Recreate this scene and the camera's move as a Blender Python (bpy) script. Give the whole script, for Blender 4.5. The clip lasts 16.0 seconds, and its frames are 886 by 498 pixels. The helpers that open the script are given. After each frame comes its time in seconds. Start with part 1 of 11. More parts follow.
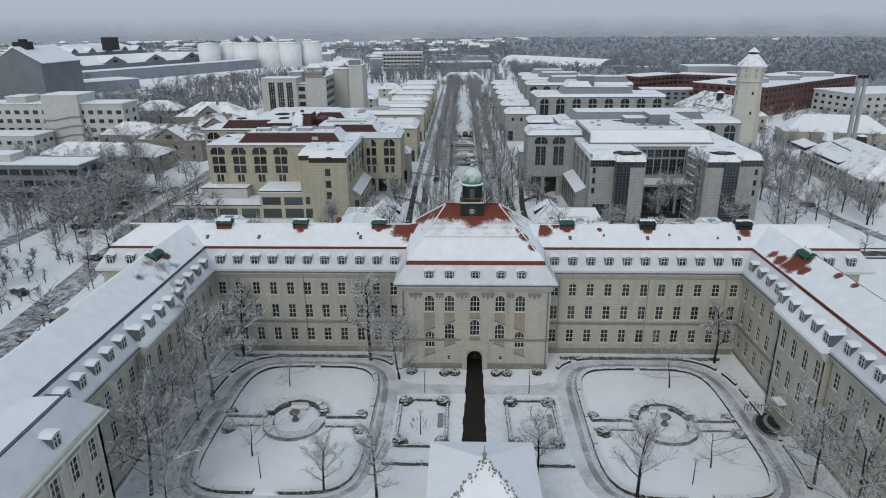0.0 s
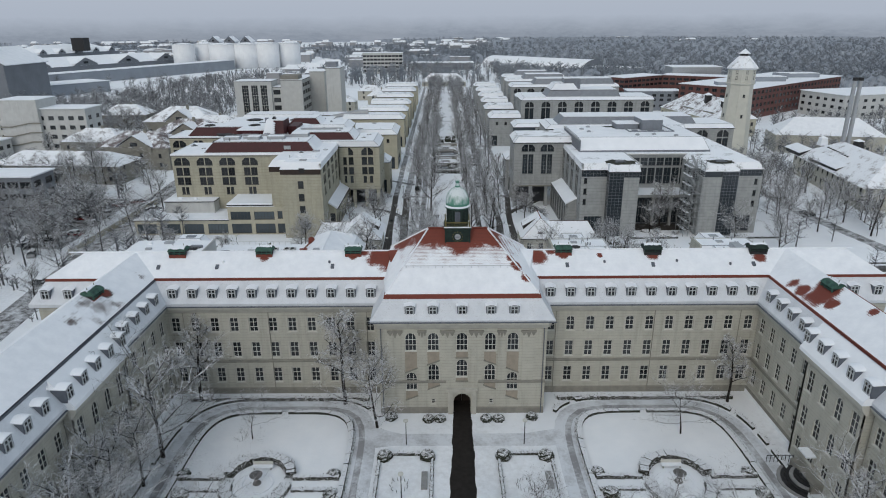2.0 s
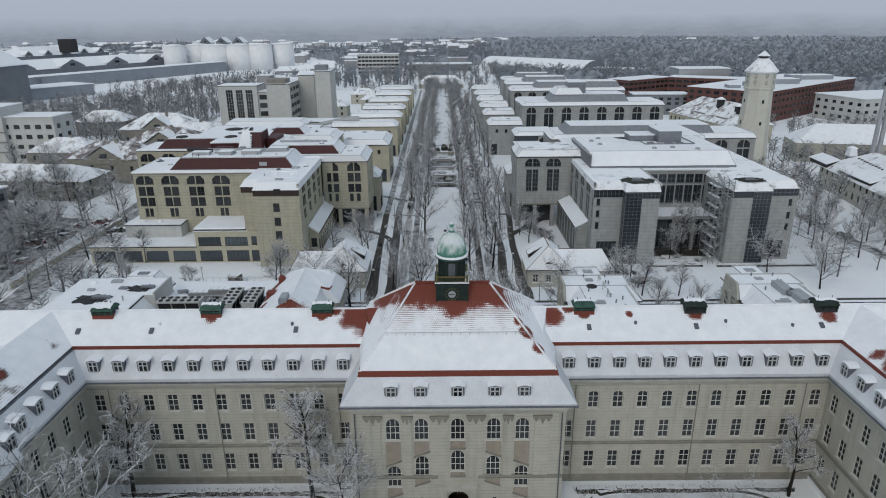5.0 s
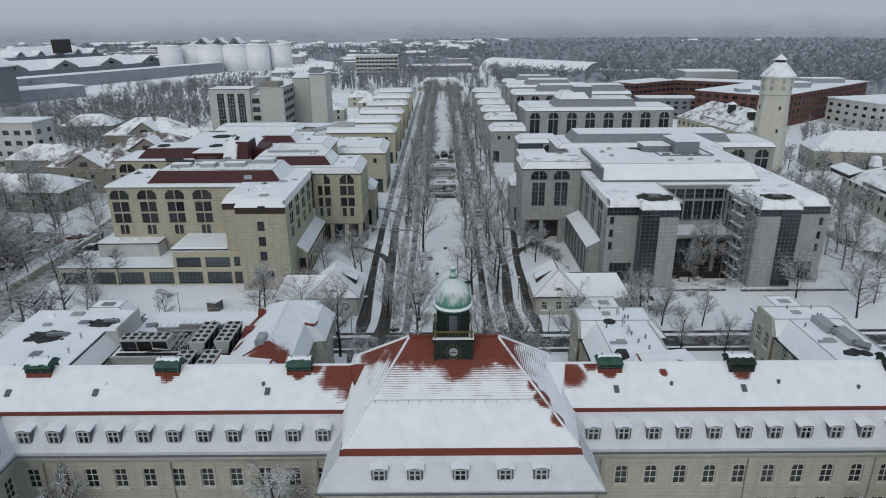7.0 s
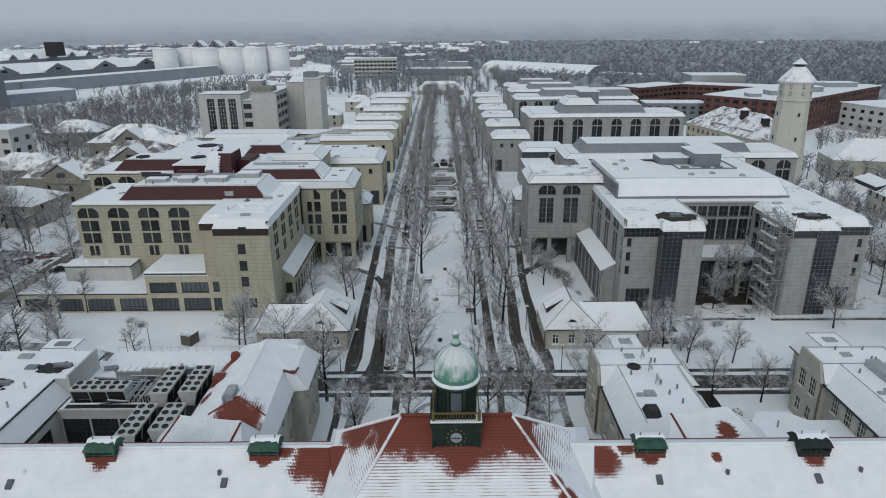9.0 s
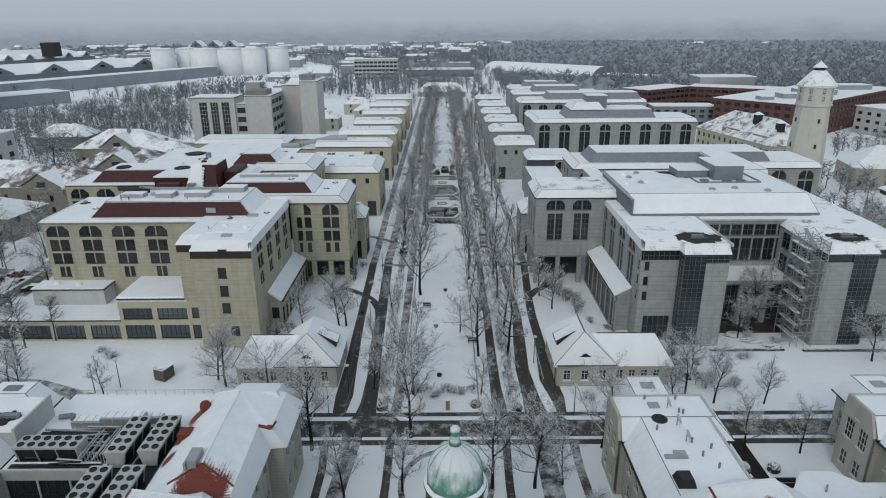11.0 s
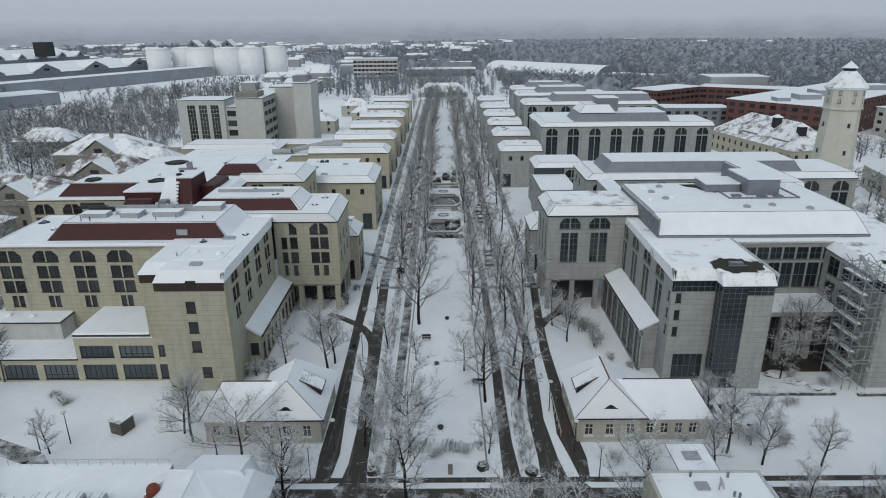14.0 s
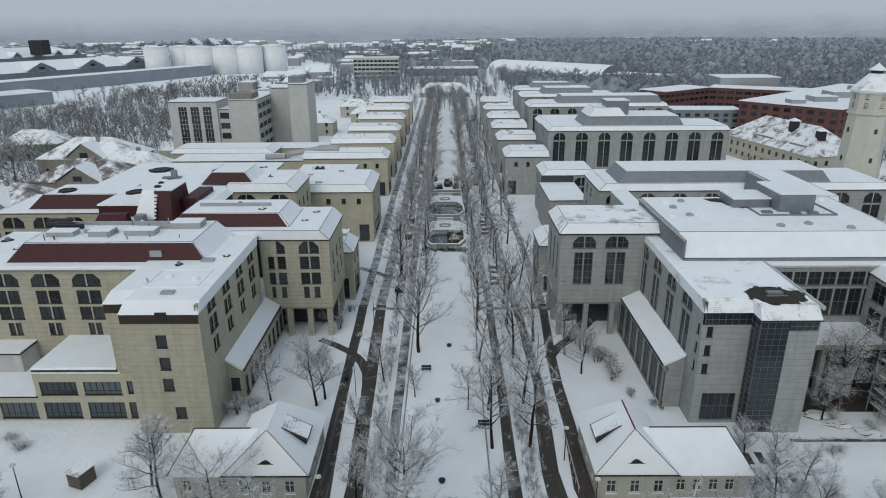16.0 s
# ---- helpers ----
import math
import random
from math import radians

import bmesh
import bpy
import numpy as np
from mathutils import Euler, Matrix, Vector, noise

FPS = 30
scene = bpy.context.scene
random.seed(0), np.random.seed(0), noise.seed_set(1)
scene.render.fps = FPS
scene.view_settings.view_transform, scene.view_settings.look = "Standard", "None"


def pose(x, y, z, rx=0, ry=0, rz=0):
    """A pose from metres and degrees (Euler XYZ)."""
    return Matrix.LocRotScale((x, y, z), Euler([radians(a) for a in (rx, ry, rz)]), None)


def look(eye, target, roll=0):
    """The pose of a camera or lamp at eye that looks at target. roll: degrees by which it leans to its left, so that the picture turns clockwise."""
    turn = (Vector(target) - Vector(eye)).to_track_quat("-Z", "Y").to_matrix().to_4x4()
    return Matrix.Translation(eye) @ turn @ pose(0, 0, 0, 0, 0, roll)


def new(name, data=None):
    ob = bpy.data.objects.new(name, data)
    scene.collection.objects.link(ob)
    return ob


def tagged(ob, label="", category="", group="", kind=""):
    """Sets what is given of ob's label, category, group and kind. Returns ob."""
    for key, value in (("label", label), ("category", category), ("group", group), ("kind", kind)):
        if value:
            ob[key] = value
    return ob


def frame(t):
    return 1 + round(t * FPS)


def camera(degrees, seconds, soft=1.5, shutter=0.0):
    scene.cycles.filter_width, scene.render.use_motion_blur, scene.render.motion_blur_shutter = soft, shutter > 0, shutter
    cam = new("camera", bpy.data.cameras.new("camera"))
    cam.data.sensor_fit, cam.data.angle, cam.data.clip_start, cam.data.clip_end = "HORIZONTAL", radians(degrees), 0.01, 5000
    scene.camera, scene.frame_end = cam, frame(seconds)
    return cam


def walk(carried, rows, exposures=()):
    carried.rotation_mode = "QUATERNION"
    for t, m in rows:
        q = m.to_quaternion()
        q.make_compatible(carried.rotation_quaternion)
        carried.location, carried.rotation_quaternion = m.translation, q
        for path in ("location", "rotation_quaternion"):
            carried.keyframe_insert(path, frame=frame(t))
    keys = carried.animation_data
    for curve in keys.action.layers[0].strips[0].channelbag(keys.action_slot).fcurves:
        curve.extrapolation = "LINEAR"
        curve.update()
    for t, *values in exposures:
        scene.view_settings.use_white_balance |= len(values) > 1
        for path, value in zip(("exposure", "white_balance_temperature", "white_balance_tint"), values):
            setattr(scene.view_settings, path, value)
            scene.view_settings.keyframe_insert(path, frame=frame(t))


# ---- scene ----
cam = camera(69.8, 16.0, soft=1.03)
PATH = [
    (0, (-1.971, -86.921, 49.362), (-2.031, -85.039, 48.688), -0.4),
    (0.5, (-2.143, -84.338, 49.521), (-2.212, -82.457, 48.844), -0.5),
    (1, (-2.299, -81.566, 49.621), (-2.368, -79.685, 48.945), -0.5),
    (1.5, (-2.185, -78.555, 49.612), (-2.244, -76.673, 48.937), -0.5),
    (2, (-2.21, -75.512, 49.623), (-2.216, -73.629, 48.948), -0.4),
    (2.5, (-2.247, -72.843, 49.698), (-2.248, -70.961, 49.023), -0.5),
    (3, (-2.138, -70.077, 49.791), (-2.14, -68.195, 49.114), -0.4),
    (3.5, (-1.877, -67.06, 49.828), (-1.879, -65.178, 49.152), -0.4),
    (4, (-1.552, -63.817, 49.807), (-1.554, -61.935, 49.131), -0.5),
    (6.5, (-1.311, -47.462, 49.985), (-1.312, -45.579, 49.311), -0.5),
    (7, (-1.36, -44.948, 50.081), (-1.36, -43.065, 49.407), -0.4),
    (7.5, (-1.444, -42.178, 50.055), (-1.443, -40.294, 49.383), -0.4),
    (8, (-1.45, -39.173, 49.984), (-1.449, -37.289, 49.314), -0.4),
    (8.5, (-1.375, -36.019, 49.943), (-1.374, -34.134, 49.275), -0.5),
    (9, (-1.361, -32.691, 49.933), (-1.36, -30.806, 49.266), -0.4),
    (11.5, (-0.978, -20.215, 50.457), (-0.983, -18.33, 49.789), -0.4),
    (12, (-1.175, -18.38, 50.505), (-1.176, -16.495, 49.836), -0.4),
    (12.5, (-1.251, -16.289, 50.541), (-1.251, -14.405, 49.869), -0.4),
    (13, (-1.095, -13.94, 50.319), (-1.099, -12.056, 49.649), -0.4),
    (13.5, (-1.122, -11.249, 50.185), (-1.126, -9.364, 49.516), -0.5),
    (14, (-1.07, -8.368, 50.111), (-1.078, -6.484, 49.44), -0.5),
    (14.5, (-1.208, -5.113, 50.08), (-1.216, -3.23, 49.407), -0.5),
    (15, (-1.427, -2.085, 50.11), (-1.431, -0.202, 49.437), -0.4),
    (15.5, (-1.215, 0.366, 50.165), (-1.224, 2.249, 49.492), -0.5),
    (16, (-1.206, 2.114, 50.185), (-1.218, 3.996, 49.51), -0.4),
]
walk(cam, [(t, look(e, g, r)) for t, e, g, r in PATH],
     [(0, -0.08, 6500, 10), (3.5, -0.10, 6500, 10), (6.5, -0.19, 6500, 10), (9, -0.19, 6530, 9), (11.5, -0.11, 6540, 8), (12.5, -0.10, 6540, 8), (16, -0.10, 6540, 8)])

# ---- world and light ----
world = bpy.data.worlds.new("overcast_sky")
scene.world = world
world.use_nodes = True
wn, wl = world.node_tree.nodes, world.node_tree.links
wn.clear()
w_out = wn.new("ShaderNodeOutputWorld")
w_add = wn.new("ShaderNodeAddShader")
w_sky = wn.new("ShaderNodeTexSky")
w_sky.sky_type = "NISHITA"
w_sky.sun_disc = False
w_sky.sun_elevation, w_sky.sun_rotation = radians(37), radians(199)
w_sky.air_density, w_sky.dust_density = 1.5, 4.0
w_b1 = wn.new("ShaderNodeBackground")
w_b1.inputs["Strength"].default_value = 0.03
w_b2 = wn.new("ShaderNodeBackground")
w_b2.inputs["Strength"].default_value = 0.56
w_tc = wn.new("ShaderNodeTexCoord")
w_sep = wn.new("ShaderNodeSeparateXYZ")
w_ramp = wn.new("ShaderNodeValToRGB")
w_ramp.color_ramp.elements[0].position, w_ramp.color_ramp.elements[0].color = 0.0, (0.71, 0.80, 0.93, 1)
w_ramp.color_ramp.elements[1].position, w_ramp.color_ramp.elements[1].color = 0.55, (0.765, 0.88, 0.985, 1)
wl.new(w_tc.outputs["Generated"], w_sep.inputs[0])
wl.new(w_sep.outputs["Z"], w_ramp.inputs[0])
wl.new(w_ramp.outputs[0], w_b2.inputs["Color"])
wl.new(w_sky.outputs[0], w_b1.inputs["Color"])
wl.new(w_b1.outputs[0], w_add.inputs[0])
wl.new(w_b2.outputs[0], w_add.inputs[1])
wl.new(w_add.outputs[0], w_out.inputs["Surface"])

sun = new("sun", bpy.data.lights.new("sun", "SUN"))
sun.data.energy, sun.data.angle, sun.data.color = 0.6, radians(24), (1.0, 0.985, 0.95)
sun.matrix_world = look((-22, -64, 52), (0, 0, 0))


# ---- materials ----
class Nodes:
    """A small builder for node materials."""

    def __init__(self, name, rough=0.7, metal=0.0, spec=0.3):
        self.mat = bpy.data.materials.new(name)
        self.mat.use_nodes = True
        self.t = self.mat.node_tree
        self.b = self.t.nodes["Principled BSDF"]
        self.b.inputs["Roughness"].default_value = rough
        self.b.inputs["Metallic"].default_value = metal
        self.b.inputs["Specular IOR Level"].default_value = spec
        self.tc = self.t.nodes.new("ShaderNodeTexCoord").outputs["Object"]
        self.rnd = None

    def link(self, a, b):
        self.t.links.new(a, b)

    def noise(self, scale, detail=4, rough=0.6, stretch=None):
        n = self.t.nodes.new("ShaderNodeTexNoise")
        n.inputs["Scale"].default_value = scale
        n.inputs["Detail"].default_value = detail
        n.inputs["Roughness"].default_value = rough
        src = self.tc
        if stretch:
            mp = self.t.nodes.new("ShaderNodeMapping")
            mp.inputs["Scale"].default_value = stretch
            self.link(self.tc, mp.inputs["Vector"])
            src = mp.outputs[0]
        self.link(src, n.inputs["Vector"])
        return n.outputs["Fac"]

    def ramp(self, fac, lo, hi, a=0.0, b=1.0):
        n = self.t.nodes.new("ShaderNodeMapRange")
        n.clamp = True
        for k, v in ((1, lo), (2, hi), (3, a), (4, b)):
            n.inputs[k].default_value = v
        self.link(fac, n.inputs[0])
        return n.outputs[0]

    def math(self, op, a, b):
        n = self.t.nodes.new("ShaderNodeMath")
        n.operation = op
        for i, v in enumerate((a, b)):
            if isinstance(v, (int, float)):
                n.inputs[i].default_value = v
            else:
                self.link(v, n.inputs[i])
        return n.outputs[0]

    def mix(self, fac, a, b):
        n = self.t.nodes.new("ShaderNodeMix")
        n.data_type = "RGBA"
        if isinstance(fac, (int, float)):
            n.inputs[0].default_value = fac
        else:
            self.link(fac, n.inputs[0])
        for i, v in ((6, a), (7, b)):
            if isinstance(v, tuple):
                n.inputs[i].default_value = (*v, 1)
            else:
                self.link(v, n.inputs[i])
        return n.outputs[2]

    def color(self, c):
        if isinstance(c, tuple):
            self.b.inputs["Base Color"].default_value = (*c, 1)
        else:
            self.link(c, self.b.inputs["Base Color"])
        return self

    def rough(self, f):
        self.link(f, self.b.inputs["Roughness"])
        return self

    def bump(self, h, dist=0.05, strength=0.6):
        n = self.t.nodes.new("ShaderNodeBump")
        n.inputs["Strength"].default_value = strength
        n.inputs["Distance"].default_value = dist
        self.link(h, n.inputs["Height"])
        self.link(n.outputs[0], self.b.inputs["Normal"])
        return self

    def random(self):
        return self.t.nodes.new("ShaderNodeObjectInfo").outputs["Random"]

    def up(self):
        g = self.t.nodes.new("ShaderNodeNewGeometry")
        s = self.t.nodes.new("ShaderNodeSeparateXYZ")
        self.link(g.outputs["Normal"], s.inputs[0])
        return s.outputs["Z"]

    def axis(self, i):
        s = self.t.nodes.new("ShaderNodeSeparateXYZ")
        self.link(self.tc, s.inputs[0])
        return s.outputs[i]

    def near(self, p, r, soft):
        """1 inside a ball round p, 0 outside."""
        n = self.t.nodes.new("ShaderNodeVectorMath")
        n.operation = "DISTANCE"
        n.inputs[1].default_value = p
        self.link(self.tc, n.inputs[0])
        return self.ramp(n.outputs["Value"], r - soft, r + soft, 1.0, 0.0)


SNOW = (0.85, 0.875, 0.91)


def snow_mat():
    n = Nodes("snow", 0.75)
    a = n.mix(n.ramp(n.noise(0.35, 5), 0.3, 0.75), SNOW, (0.77, 0.80, 0.84))
    a = n.mix(n.ramp(n.noise(1.3, 6, 0.7), 0.58, 0.85, 0.0, 0.14), a, (0.50, 0.52, 0.55))
    a = n.mix(n.ramp(n.noise(7.0, 3, 0.6), 0.72, 0.76, 0.0, 0.40), a, (0.25, 0.25, 0.26))
    n.color(a)
    return n.bump(n.noise(2.2, 5), 0.12, 0.35).mat


def snow_lawn_mat():
    n = Nodes("smooth_lawn_snow", 0.75)
    a = n.mix(n.ramp(n.noise(0.3, 5), 0.3, 0.75), (0.86, 0.88, 0.905), (0.79, 0.82, 0.855))
    n.color(n.mix(n.ramp(n.noise(6.0, 3, 0.6), 0.70, 0.75, 0.0, 0.35), a, (0.30, 0.30, 0.30)))
    return n.bump(n.noise(1.6, 5), 0.10, 0.35).mat


def snow_ground_mat():
    n = Nodes("snowy_ground", 0.8)
    big, mid, fine = n.noise(0.018, 6), n.noise(0.12, 6), n.noise(1.4, 5, 0.7)
    base = n.mix(n.ramp(mid, 0.35, 0.75), (0.85, 0.875, 0.905), (0.77, 0.80, 0.84))
    dirt = n.ramp(n.math("ADD", big, n.math("MULTIPLY", fine, 0.35)), 0.74, 0.98, 0.0, 0.5)
    n.color(n.mix(dirt, base, (0.30, 0.29, 0.28)))
    return n.bump(n.noise(0.9, 7), 0.25, 0.5).mat


def thin_snow_mat(name, under, much=0.5):
    """Thin wind-blown snow through which the roof covering shows in courses and patches."""
    n = Nodes(name, 0.85)
    row = n.math("FRACT", n.math("DIVIDE", n.axis(2), 0.19), 0.0)
    v = n.math("ADD", n.math("MULTIPLY", n.noise(0.35, 5, 0.6), 0.9), n.math("MULTIPLY", n.noise(5.5, 5, 0.8), 0.6))
    v = n.math("ADD", v, n.math("MULTIPLY", row, 0.10))
    m = n.ramp(v, 0.96 - 0.30 * much, 1.10 - 0.30 * much, 0.0, 0.9)
    n.color(n.mix(m, SNOW, n.mix(n.noise(1.2, 4), under, tuple(c * 0.6 for c in under))))
    return n.bump(n.math("ADD", row, n.noise(3.0, 5)), 0.05, 0.5).mat


def plain_mat(name, col, col2, scale=1.2, rough=0.8, bump=0.02, metal=0.0, streak=True, spec=0.3):
    n = Nodes(name, rough, metal, spec)
    a = n.mix(n.ramp(n.noise(scale, 6), 0.32, 0.72), col, col2)
    if streak:
        dk = tuple(v * 0.62 for v in col)
        a = n.mix(n.ramp(n.noise(1.0, 5, 0.6, (1.6, 1.6, 0.10)), 0.56, 0.80, 0.0, 0.55), a, dk)
    n.color(a)
    return n.bump(n.noise(scale * 14, 4), bump, 0.5).mat


def coursed_mat(name, col, col2, course=0.32, dark=0.72, rough=0.85):
    """Wall with horizontal joints."""
    n = Nodes(name, rough)
    z = n.axis(2)
    saw = n.math("FRACT", n.math("DIVIDE", z, course), 0.0)
    joint = n.ramp(saw, 0.0, 0.12, 1.0, 0.0)
    a = n.mix(n.ramp(n.noise(0.8, 6), 0.32, 0.72), col, col2)
    a = n.mix(n.ramp(n.noise(1.0, 5, 0.6, (1.3, 1.3, 0.09)), 0.50, 0.78, 0.0, 0.7), a, tuple(v * 0.6 for v in col))
    n.color(n.mix(n.math("MULTIPLY", joint, 0.55), a, tuple(v * dark * 0.6 for v in col)))
    return n.bump(saw, 0.02, 0.4).mat


def tile_mat(name, blobs, base=0.0, ridge=None, band=0.5, thin=(), courses=None, cover=()):
    """Red clay tiles under snow. blobs: bare places (x, y, z, radius); ridge: bare above this height;
    courses: above this height the lower edges of the tiles show through; cover: places where thin snow lies on."""
    n = Nodes(name, 0.75)
    f1, f2 = n.noise(0.7, 6, 0.65), n.noise(4.0, 4, 0.7)
    z = n.axis(2)
    row = n.math("FRACT", n.math("DIVIDE", z, 0.14), 0.0)
    idx = n.math("FLOOR", n.math("DIVIDE", z, 0.14), 0.0)
    along_course = n.noise(1.1, 5, 0.75, (1.0, 1.0, 7.0))
    jit = n.math("ADD", n.math("MULTIPLY", n.math("SUBTRACT", f1, 0.5), 1.5), n.math("ADD", n.math("MULTIPLY", n.math("SUBTRACT", along_course, 0.5), 0.4), n.math("MULTIPLY", n.math("SUBTRACT", n.noise(9.0, 3, 0.7), 0.5), 0.9)))
    ph = n.math("ADD", n.math("MULTIPLY", n.math("ADD", n.axis(0), n.axis(1)), 31.0), n.math("MULTIPLY", idx, 3.1416))
    joint = n.math("SINE", ph, 0.0)
    jit = n.math("ADD", jit, n.math("MULTIPLY", joint, 0.09))
    jit = n.math("ADD", jit, n.math("MULTIPLY", n.math("SUBTRACT", row, 0.5), 0.28))
    bare = None
    for (x, y, zz, r) in blobs:
        m = n.near((x, y, zz), r, r * 0.75)
        bare = m if bare is None else n.math("MAXIMUM", bare, m)
    if ridge is not None:
        m = n.ramp(z, ridge - band, ridge + band, 0.0, 1.0)
        bare = m if bare is None else n.math("MAXIMUM", bare, m)
    for (x, y, zz, r) in thin:
        m = n.math("MULTIPLY", n.near((x, y, zz), r, r * 0.75), 0.5)
        bare = m if bare is None else n.math("MAXIMUM", bare, m)
    for (x, y, zz, r) in cover:
        bare = n.math("MULTIPLY", bare, n.math("SUBTRACT", 1.0, n.near((x, y, zz), r, r * 0.7)))
    val = n.math("ADD", jit, base)
    if bare is not None:
        val = n.math("ADD", n.math("MULTIPLY", bare, 1.6), n.math("SUBTRACT", val, 0.8))
    else:
        val = n.math("SUBTRACT", val, 0.5)
    mask = n.ramp(val, -0.10, 0.10)
    if courses is not None:
        step = n.math("SINE", n.math("ADD", n.math("MULTIPLY", n.axis(0), 31.0), n.math("MULTIPLY", idx, 3.1416)), 0.0)
        fade = n.math("MULTIPLY", n.math("SUBTRACT", n.noise(0.45, 5, 0.65), 0.52), 2.2)
        edge = n.math("ADD", n.math("SUBTRACT", row, 0.5), n.math("ADD", n.math("MULTIPLY", step, 0.12), fade))
        edge = n.math("ADD", edge, n.ramp(z, courses, courses + 2.2, -0.12, 0.22))
        edge = n.math("MULTIPLY", n.ramp(edge, 0.20, 0.36, 0.0, 0.8), n.ramp(z, courses - 0.05, courses + 0.15))
        mask = n.math("MAXIMUM", mask, edge)
    tile = n.mix(f2, (0.215, 0.055, 0.036), (0.14, 0.038, 0.028))
    tile = n.mix(n.ramp(row, 0.0, 0.2, 0.7, 0.0), tile, (0.05, 0.02, 0.015))
    if thin:
        tile = n.mix(n.ramp(bare, 0.5, 0.75), (0.075, 0.052, 0.046), tile)
    snow = n.mix(n.ramp(f1, 0.3, 0.75), SNOW, (0.735, 0.765, 0.81))
    n.color(n.mix(mask, snow, tile))
    return n.bump(n.math("ADD", n.math("MULTIPLY", row, 0.5), f2), 0.04, 0.5).mat


def glass_mat(name, col, col2):
    n = Nodes(name, 0.08, 0.0, 0.6)
    n.color(n.mix(n.random(), col, col2))
    return n.mat


def bark_mat(name, col, snow_from=0.35, snow_to=0.75, amount=0.85):
    n = Nodes(name, 0.9, 0.0, 0.1)
    b = n.mix(n.noise(3.0, 4), col, tuple(v * 0.6 for v in col))
    up = n.math("ADD", n.up(), n.math("MULTIPLY", n.math("SUBTRACT", n.noise(2.5, 3), 0.5), 0.9))
    n.color(n.mix(n.ramp(up, snow_from, snow_to, 0.0, amount), b, SNOW))
    return n.mat


def asphalt_mat(name, wet, snowy):
    n = Nodes(name, 0.7 if wet else 0.85)
    a = n.mix(n.noise(0.8, 6), (0.036, 0.033, 0.030), (0.068, 0.062, 0.056))
    s = n.ramp(n.math("ADD", n.math("MULTIPLY", n.noise(0.5, 7, 0.7), 1.0), n.math("MULTIPLY", n.noise(5.0, 4, 0.7), 0.35)), 0.62 - snowy, 0.86 - snowy)
    k = n.ramp(n.noise(1.0, 4, 0.6, (1.6, 0.06, 1.0)), 0.55, 0.72, 0.0, 0.45)
    a = n.mix(k, a, (0.24, 0.235, 0.23))
    n.color(n.mix(s, a, (0.62, 0.64, 0.67)))
    return n.bump(n.noise(20, 3), 0.01, 0.4).mat


def walked_mat(name, lo, hi):
    """Trodden snow with grey slush."""
    n = Nodes(name, 0.8)
    s = n.ramp(n.math("ADD", n.noise(0.25, 7, 0.7), n.math("MULTIPLY", n.noise(2.5, 5, 0.7), 0.3)), lo, hi)
    n.color(n.mix(s, (0.68, 0.71, 0.75), (0.27, 0.27, 0.28)))
    return n.bump(n.noise(3.0, 5), 0.06, 0.5).mat


def hedge_mat(name, col, lo=0.22, hi=0.75):
    n = Nodes(name, 0.95, 0.0, 0.1)
    b = n.mix(n.noise(9.0, 4), col, tuple(v * 0.45 for v in col))
    up = n.math("ADD", n.up(), n.math("MULTIPLY", n.math("SUBTRACT", n.noise(6.0, 4, 0.7), 0.5), 2.2))
    n.color(n.mix(n.ramp(up, lo, hi, 0.0, 0.92), b, SNOW))
    return n.bump(n.noise(12.0, 4), 0.12, 0.8).mat


SNOWM = snow_mat()


def mansard_snow_mat():
    """Snow lying thinly on a steep tiled slope: greyer, with the tile rows just showing."""
    n = Nodes("thin_snow_on_mansard", 0.8)
    row = n.math("FRACT", n.math("DIVIDE", n.axis(2), 0.16), 0.0)
    a = n.mix(n.ramp(n.noise(0.5, 6, 0.65), 0.3, 0.75), (0.70, 0.73, 0.77), (0.57, 0.60, 0.645))
    v = n.math("ADD", n.math("MULTIPLY", n.noise(6.0, 4, 0.75, (1.0, 1.0, 2.0)), 1.0), n.math("ADD", n.math("MULTIPLY", row, 0.10), n.math("MULTIPLY", n.noise(0.6, 4), 0.35)))
    n.color(n.mix(n.ramp(v, 0.80, 0.98, 0.0, 0.5), a, (0.22, 0.21, 0.21)))
    return n.bump(n.math("ADD", row, n.noise(3.0, 5)), 0.04, 0.4).mat


MANSARD = mansard_snow_mat()
LAWN = snow_lawn_mat()
GROUND = snow_ground_mat()
CREAM = coursed_mat("cream_render", (0.475, 0.468, 0.41), (0.40, 0.39, 0.34), 0.42, 0.42)
CREAM_TRIM = plain_mat("cream_stone_trim", (0.50, 0.492, 0.44), (0.40, 0.39, 0.35), 1.0)
SANDSTONE = plain_mat("brown_sandstone_panel", (0.34, 0.30, 0.245), (0.26, 0.23, 0.19), 1.5)
DARKTRIM = plain_mat("grey_plinth", (0.27, 0.262, 0.23), (0.19, 0.185, 0.165), 1.0)
BEIGE = coursed_mat("beige_panel_concrete", (0.44, 0.42, 0.33), (0.36, 0.345, 0.275), 0.75, 0.55)
BEIGE_L = plain_mat("pale_yellow_render", (0.47, 0.445, 0.35), (0.39, 0.37, 0.295), 0.6)
GREYC = coursed_mat("grey_panel_concrete", (0.36, 0.373, 0.37), (0.28, 0.292, 0.291), 0.75, 0.50)
WHITEC = plain_mat("white_render", (0.52, 0.53, 0.52), (0.45, 0.455, 0.45), 0.5)
WHITEMETAL = plain_mat("white_tank_steel", (0.80, 0.82, 0.84), (0.72, 0.74, 0.77), 0.2, 0.5)
BRICK = coursed_mat("red_brick", (0.15, 0.068, 0.06), (0.115, 0.058, 0.053), 0.9, 0.8)
